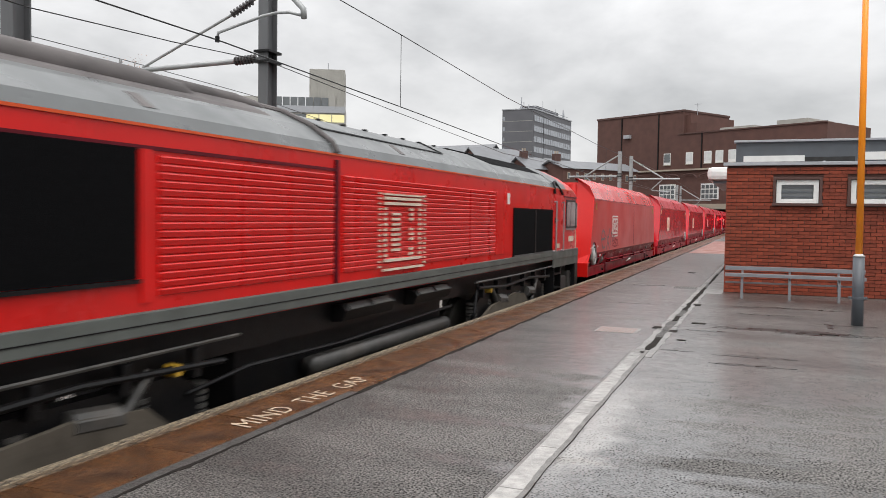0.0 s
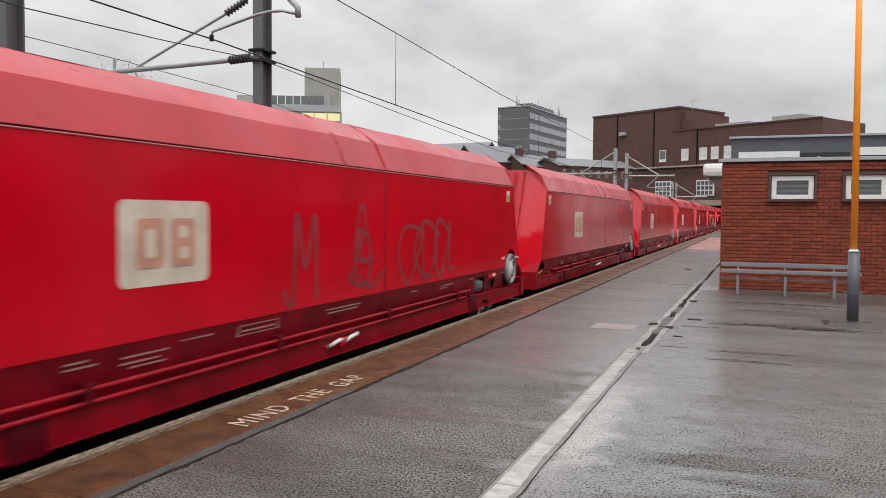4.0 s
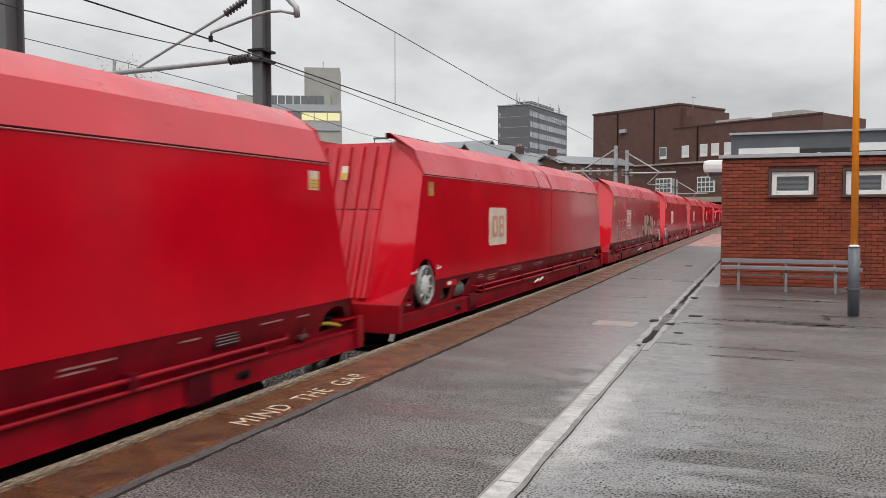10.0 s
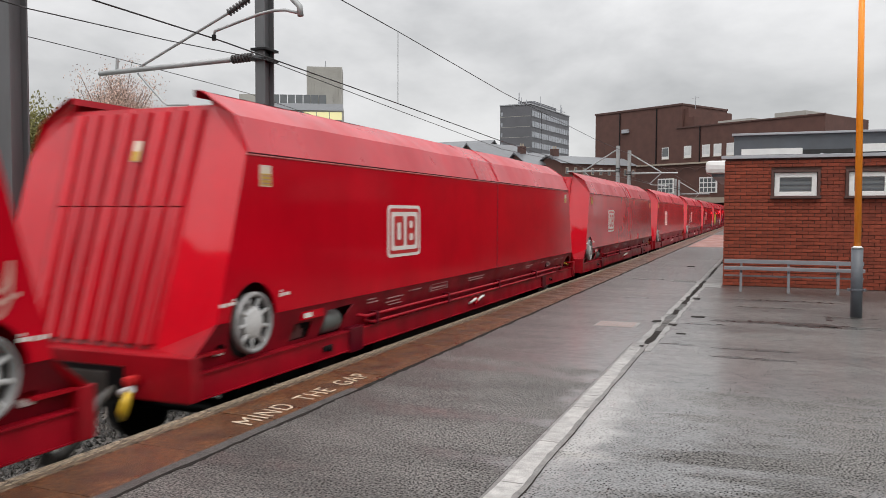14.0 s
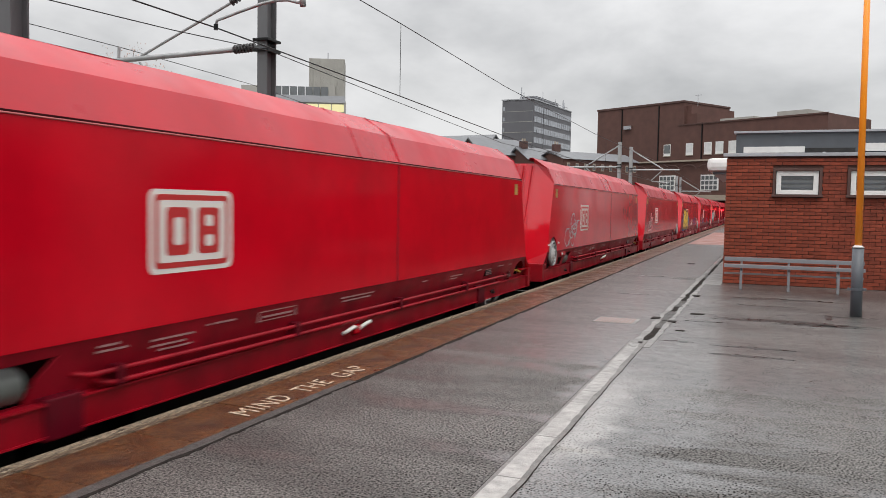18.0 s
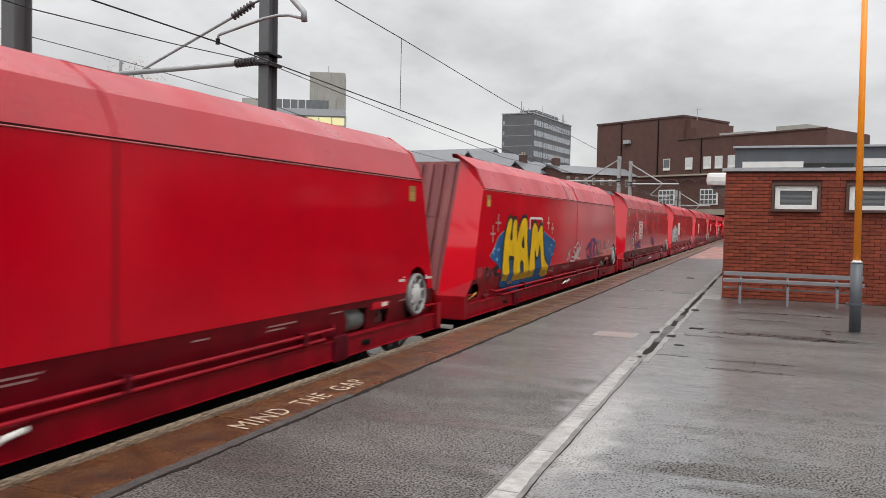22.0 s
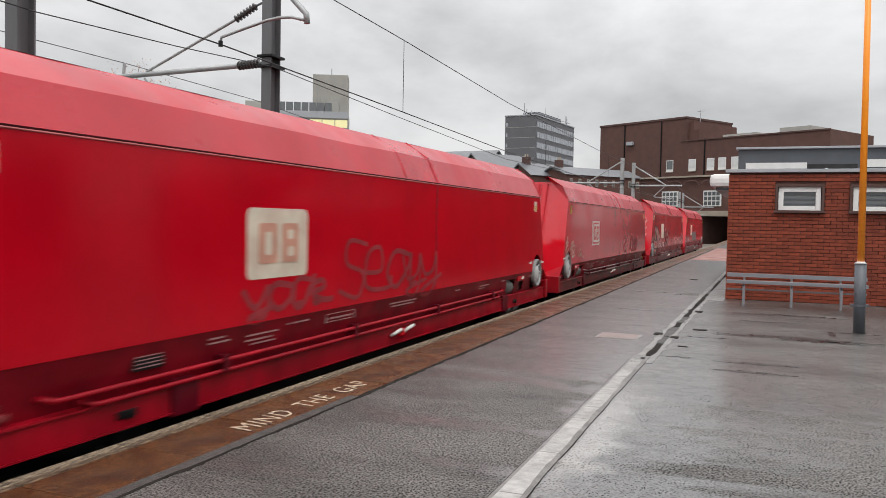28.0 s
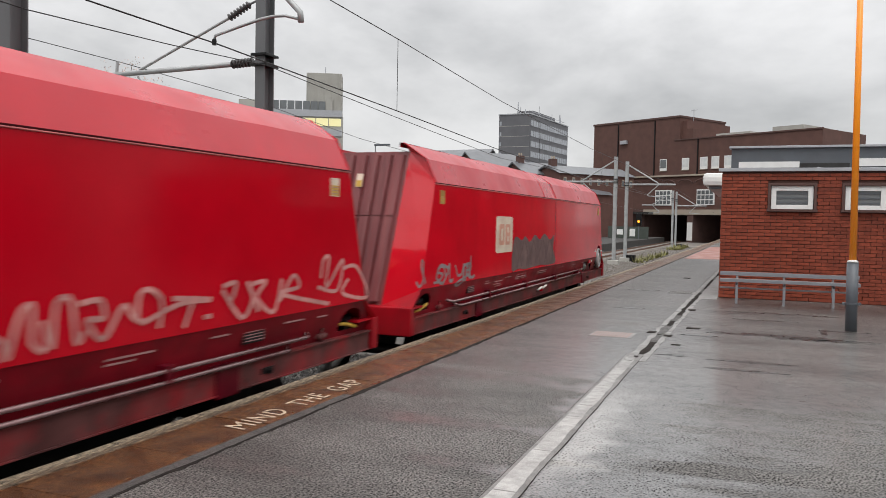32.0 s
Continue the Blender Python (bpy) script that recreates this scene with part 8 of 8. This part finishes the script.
painted("letter_eye", smooth_line([(2.35, 2.0), (2.42, 2.17), (2.5, 2.17), (2.54, 1.97)], True, 3), P_BLACK, 0.0108, "black letter eye")
scrawl(0.05, 1.50, 1.0, 1.72, 3, 131, 0.09, P_DIRTY, ham, "dark ghosted scrawl")
scrawl(0.1, 1.52, 0.9, 1.68, 3, 132, 0.05, P_BLACK, ham)
r13 = random.Random(13)
for k in range(26):
    u, z = r13.choice(((r13.uniform(0.5, 1.0), r13.uniform(1.75, 2.1)), (r13.uniform(4.45, 4.95), r13.uniform(1.75, 2.15)), (r13.uniform(2.0, 2.2), r13.uniform(1.55, 2.2))))
    bm = B()
    bm.faces.new([bm.verts.new(on_side(u + 0.025 * math.cos(a), z + 0.03 * math.sin(a), 0.0052)) for a in [k2 * 1.047 for k2 in range(6)]])
    part("paint_spot", bm, P_PALEBLUE, ham)
for u, z, s in ((0.825, 2.45, 0.16), (0.535, 2.26, 0.15), (4.42, 2.46, 0.14), (4.78, 2.34, 0.12)):
    ribbon("sparkle", [(u, z - s), (u, z + s)], 0.05, P_PINK, ham, curved=False, label="pale cross sparkle")
    ribbon("sparkle", [(u - s * 0.9, z), (u + s * 0.9, z)], 0.04, P_PINK, ham, curved=False)
scrawl(6.55, 1.60, 7.85, 1.85, 5, 61, 0.045, P_WHITE, ham, "white looping tag", 0.5, 0.06)
ribbon("graffiti_tag", [(7.3, 1.9), (7.6, 1.98), (7.75, 1.75), (8.0, 2.02)], 0.04, P_WHITE, ham)
ribbon("graffiti_tag", [(6.6, 1.56), (7.1, 1.52), (7.3, 1.60), (7.8, 1.56)], 0.04, P_WHITE, ham)
scrawl(8.7, 1.56, 9.9, 2.02, 4, 62, 0.04, P_NAVY, ham, "dark purple scrawl")
ribbon("graffiti_tag", [(8.6, 1.75), (8.9, 1.85), (9.5, 2.05), (10.0, 1.9)], 0.045, P_NAVY, ham)
ribbon("graffiti_tag", [(10.1, 1.55), (10.15, 1.95), (10.4, 1.92), (10.35, 1.72), (10.15, 1.72), (10.55, 1.55)], 0.06, P_GREY, ham, label="grey sprayed letters")
ribbon("graffiti_tag", [(10.72, 2.0), (10.66, 1.58), (11.05, 1.60)], 0.06, P_GREY, ham, curved=False)
scrawl(11.2, 1.68, 12.2, 1.93, 5, 63, 0.035, P_WHITE, ham, "white looping tag", 0.2, 0.05)
LIFT[0] = 0.004
# grey piece on the fifteenth wagon
fat_letters(([(-0.1, 1.58), (-0.12, 2.1), (0.05, 2.28), (0.3, 2.26), (0.46, 2.1), (0.44, 1.62), (0.26, 1.54), (0.08, 1.56)],
             [(0.52, 1.56), (0.50, 2.28), (0.66, 2.42), (0.84, 2.30), (1.02, 2.42), (1.18, 2.32), (1.17, 1.58), (1.0, 1.54), (0.86, 1.76), (0.68, 1.54)],
             [(1.26, 1.58), (1.24, 2.32), (1.5, 2.46), (1.78, 2.35), (1.82, 1.64), (1.6, 1.54)],
             [(1.92, 1.56), (1.9, 2.22), (2.1, 2.38), (2.45, 2.3), (2.55, 1.9), (2.45, 1.54)],
             [(2.64, 1.56), (2.68, 2.2), (2.95, 2.3), (3.1, 1.9), (3.0, 1.54)]), P_SILVER, W[15], P_BLACK, 0.05, "silver-grey letter with black outline")
for u in (0.16, 1.52, 2.22, 2.85):
    ribbon("paint_outline", [(u, 1.7), (u + 0.03, 1.95), (u - 0.02, 2.12)], 0.05, P_BLACK, W[15])
scrawl(1.3, 1.6, 3.0, 2.1, 4, 77, 0.04, P_GREY, W[15])
scrawl(4.6, 1.7, 7.2, 2.3, 5, 78, 0.07, P_DIRTY, W[15], "ghosted scrawl")
LIFT[0] = 0.004
# ghosted scrawls
scrawl(2.9, 1.6, 4.3, 1.9, 4, 81, 0.06, P_DIRTY, W[16], "ghosted scrawl")
scrawl(4.6, 1.62, 7.4, 2.2, 5, 82, 0.06, P_DIRTY, W[16], "ghosted scrawl")
LIFT[0] = 0.004
# pale tag over the handwheel
scrawl(-0.2, 1.82, 1.1, 2.12, 5, 91, 0.045, P_PINK, W[17], "pale sprayed tag", 0.2, -0.12)
ribbon("graffiti_tag", [(1.0, 1.95), (1.2, 1.7), (1.5, 1.72), (1.45, 1.85), (1.25, 1.8), (1.85, 1.62)], 0.04, P_PINK, W[17])
scrawl(8.8, 1.6, 11.9, 2.1, 5, 92, 0.06, P_DIRTY, W[17], "ghosted scrawl")
LIFT[0] = 0.004
# bubble graffiti on the eighteenth wagon, side and end
blob("graffiti_bubble", [(1.37, 2.14), (1.4, 2.32), (1.58, 2.39), (1.86, 2.25), (2.08, 1.96), (2.08, 1.65), (2.02, 1.54), (1.67, 1.53), (1.57, 1.76), (1.4, 1.88)], P_PINK, W[18], width=0.08, label="pink bubble letter with black outline")
blob("graffiti_bubble", [(0.74, 2.26), (0.79, 2.42), (0.98, 2.47), (1.21, 2.37), (1.25, 2.14), (1.1, 1.94), (1.41, 1.81), (1.54, 1.66), (1.48, 1.53), (1.0, 1.53), (0.57, 1.56), (0.55, 1.78), (0.62, 1.93), (0.88, 2.09), (0.85, 2.2)], P_PINK, W[18], width=0.08, label="pink bubble letter with black outline")
ribbon("paint_fill", [(1.56, 2.17), (1.63, 1.91), (1.67, 1.65)], 0.14, P_ROSE, W[18], label="deep rose shading")
ribbon("paint_fill", [(0.8, 1.75), (1.0, 1.68), (1.3, 1.66)], 0.12, P_ROSE, W[18])
ribbon("paint_outline", [(1.585, 2.2), (1.65, 1.91), (1.68, 1.62)], 0.03, P_BLACK, W[18])
ribbon("paint_outline", [(0.76, 2.2), (0.9, 2.26), (0.92, 2.12), (0.68, 1.98)], 0.05, P_BLACK, W[18])
ribbon("paint_outline", [(0.66, 1.88), (0.85, 1.84), (1.1, 1.9)], 0.05, P_BLACK, W[18])
blob("graffiti_bubble", [(2.21, 1.91), (2.26, 2.07), (2.41, 2.12), (2.55, 2.02), (2.5, 1.9)], P_PINK, W[18])
scrawl(-0.33, 1.84, 0.55, 2.1, 7, 101, 0.03, P_PINK, W[18], "pale tag")
scrawl(2.2, 1.52, 3.95, 1.74, 7, 102, 0.04, P_WHITE, W[18], "white tag")
for wd, pts in ((0.13, [(4.26, 1.85), (4.24, 2.12), (4.33, 2.29), (4.57, 2.3)]), (0.12, [(4.78, 2.25), (4.66, 2.1), (4.68, 1.96), (4.86, 1.83), (4.91, 1.65), (4.76, 1.61), (4.57, 1.71), (4.46, 1.62), (4.25, 1.58)]), (0.10, [(5.42, 2.27), (5.35, 2.16), (5.01, 2.12), (5.05, 2.05), (5.52, 2.06), (5.73, 1.92), (5.6, 1.8), (5.19, 1.86), (5.06, 1.84), (5.28, 1.7), (5.29, 1.60), (4.89, 1.61)]), (0.13, [(6.0, 2.07), (5.95, 1.94), (5.98, 1.8)]), (0.05, [(5.67, 2.15), (5.78, 2.32), (6.05, 2.33), (6.23, 2.21)]), (0.06, [(5.52, 1.77), (5.63, 1.63), (5.95, 1.57)])):
    ribbon("graffiti_tag", pts, wd, P_GHOST, W[18], label="washed-out grey sprayed letters")
ribbon("graffiti_tag", [(3.3, 1.74), (3.56, 1.76), (3.72, 1.72), (3.86, 1.64), (3.72, 1.59), (3.5, 1.58)], 0.04, P_PINK, W[18])
P_WPINK = mat("pinkish_white_spray_paint", (0.54, 0.24, 0.22), 0.5, 0, 0.3, 4.0)
for pts in ([(8.4, 1.72), (8.51, 1.67), (8.54, 1.57), (8.64, 1.84), (8.73, 1.88), (8.73, 1.65), (8.83, 1.57)], [(8.81, 1.78), (8.88, 1.59), (8.92, 1.88), (9.04, 1.89), (9.09, 1.6), (9.16, 1.67)], [(9.11, 1.86), (9.3, 1.87), (9.33, 1.74), (9.18, 1.74), (9.33, 1.59), (9.52, 1.81), (9.63, 1.71), (9.75, 1.66)], [(9.66, 1.71), (9.69, 1.88), (9.8, 1.91), (9.93, 1.81), (9.9, 1.6)], [(9.72, 1.66), (10.15, 1.77), (10.54, 1.77), (10.05, 1.82)], [(10.29, 1.76), (10.19, 1.57)], [(10.44, 1.63), (10.54, 1.63)], [(10.69, 1.87), (10.88, 1.89), (10.8, 1.74), (10.69, 1.84), (10.97, 1.57), (11.14, 1.73), (11.05, 1.89), (11.23, 1.6)], [(11.14, 1.86), (11.36, 1.87), (11.22, 1.73), (11.5, 1.57), (11.64, 1.88), (11.6, 1.67), (11.84, 1.9), (11.95, 1.78), (11.64, 1.73), (12.57, 1.55)], [(12.39, 1.84), (12.44, 2.03), (12.56, 2.05), (12.51, 1.74), (12.87, 2.02), (12.75, 1.69), (12.33, 1.75)], [(12.87, 1.92), (13.21, 1.92), (13.5, 1.56), (12.88, 1.64), (13.01, 1.8)]):
    ribbon("graffiti_tag", pts, 0.042, P_WPINK, W[18], label="pinkish white sprayed tag")
for k, (a, z, ra, rz) in enumerate(((-0.55, 2.62, 0.22, 0.30), (-0.2, 2.78, 0.22, 0.28), (0.2, 2.75, 0.24, 0.30), (0.5, 2.5, 0.2, 0.28), (-0.6, 2.15, 0.22, 0.34), (-0.25, 2.0, 0.22, 0.34), (0.15, 2.05, 0.24, 0.38), (0.5, 2.05, 0.2, 0.32), (0.0, 2.42, 0.25, 0.25))):
    blob("graffiti_bubble", oval(a, z * 0.9 + 0.05, ra * 0.9, rz * 0.85, 0.16, 110 + k), P_TAN if k % 4 == 0 else P_PINK, W[18], on_end, P_BLACK, 0.04, "tan bubble graffiti on the end sheet")
for k in range(3):
    ribbon("graffiti_tag", [(1.12, 2.78 - k * 0.28), (1.0, 2.86 - k * 0.28), (0.94, 2.68 - k * 0.28), (1.1, 2.62 - k * 0.28), (1.14, 2.72 - k * 0.28), (1.0, 2.56 - k * 0.28)], 0.03, P_WPINK, W[18], surf=on_end)
LIFT[0] = 0.004
# last wagon
scrawl(-0.3, 1.55, 2.0, 1.86, 6, 121, 0.045, P_GREY, W[19], "pale grey tag")
blob("graffiti_mass", [(3.95, 1.56), (4.0, 2.05), (4.2, 2.2), (4.6, 2.12), (4.85, 2.2), (5.2, 2.08), (5.6, 2.22), (6.0, 2.12), (6.4, 2.24), (6.9, 2.1), (7.3, 2.2), (7.2, 1.9), (7.45, 1.6), (6.9, 1.54), (6.0, 1.57), (5.0, 1.54), (4.4, 1.57)], P_GREYWASH, W[19], outline=None, label="dull grey block graffiti, half washed off")
for k, u in enumerate((4.3, 4.62, 4.95, 5.35, 5.62, 6.05, 6.42, 6.7, 7.05)):
    ribbon("paint_outline", [(u, 1.6), (u + 0.1 * (-1) ** k, 1.8), (u + 0.02, 1.95), (u + 0.12 * (-1) ** (k + 1), 2.1)], 0.045, P_TEAL, W[19])


# ---- bricks of the platform building's front ----
brick_mesh = mesh_of("brick", box(B(), 0, 0, 0, 0.215, 0.06, 0.065, 0.005), M_BRICK)
brick_rng = random.Random(77)
rest_v, rest_f = [], []
COURSE, BRK = 0.075, 0.225


def brick_runs(z, x0, x1):
    """Cut a brick at the window openings."""
    runs = [(x0, x1)]
    for a, b, z0, z1 in WIN:
        if z + 0.065 > z0 and z < z1:
            nxt = []
            for p, q in runs:
                if q <= a or p >= b:
                    nxt.append((p, q))
                else:
                    if p < a - 0.02:
                        nxt.append((p, a - 0.012))
                    if q > b + 0.02:
                        nxt.append((b + 0.012, q))
            runs = nxt
    return runs


for c in range(36):
    z = 0.01 + c * COURSE
    x = WX0 - (BRK / 2 if c % 2 else 0)
    while x < WX1:
        for p, q in brick_runs(z, max(x, WX0), min(x + 0.215, WX1)):
            if q - p < 0.03:
                continue
            y = WY + brick_rng.uniform(-0.003, 0.002)
            if p < 5.25:
                ob = new("brick", brick_mesh)
                ob.parent = wall_s
                ob.location = (p, y, z)
                ob.scale = ((q - p) / 0.215, 1, 1)
            else:
                k = len(rest_v)
                rest_v += [(p, y, z), (q, y, z), (q, y, z + 0.065), (p, y, z + 0.065), (p, y + 0.06, z), (q, y + 0.06, z), (q, y + 0.06, z + 0.065), (p, y + 0.06, z + 0.065)]
                rest_f += [(k, k + 1, k + 2, k + 3), (k, k + 3, k + 7, k + 4), (k + 1, k + 5, k + 6, k + 2), (k + 3, k + 2, k + 6, k + 7), (k, k + 4, k + 5, k + 1)]
        x += BRK
rest = bpy.data.meshes.new("brickwork")
rest.from_pydata(rest_v, [], rest_f)
rest.materials.append(M_BRICKS)
ob = new("brickwork", rest)
ob.parent = wall_s
tagged(ob, kind="stuff")


# ---- moving the train ----
def motions():
    times = [0.5 * i for i in range(65)]
    walk(loco, [(t, pose(TRACK_X, -run(t) + run(0), RAIL_Z)) for t in times])
    for i, ob in enumerate(WAGONS):
        walk(ob, [(t, pose(TRACK_X, PITCH * i - run(t), RAIL_Z)) for t in times])


motions()
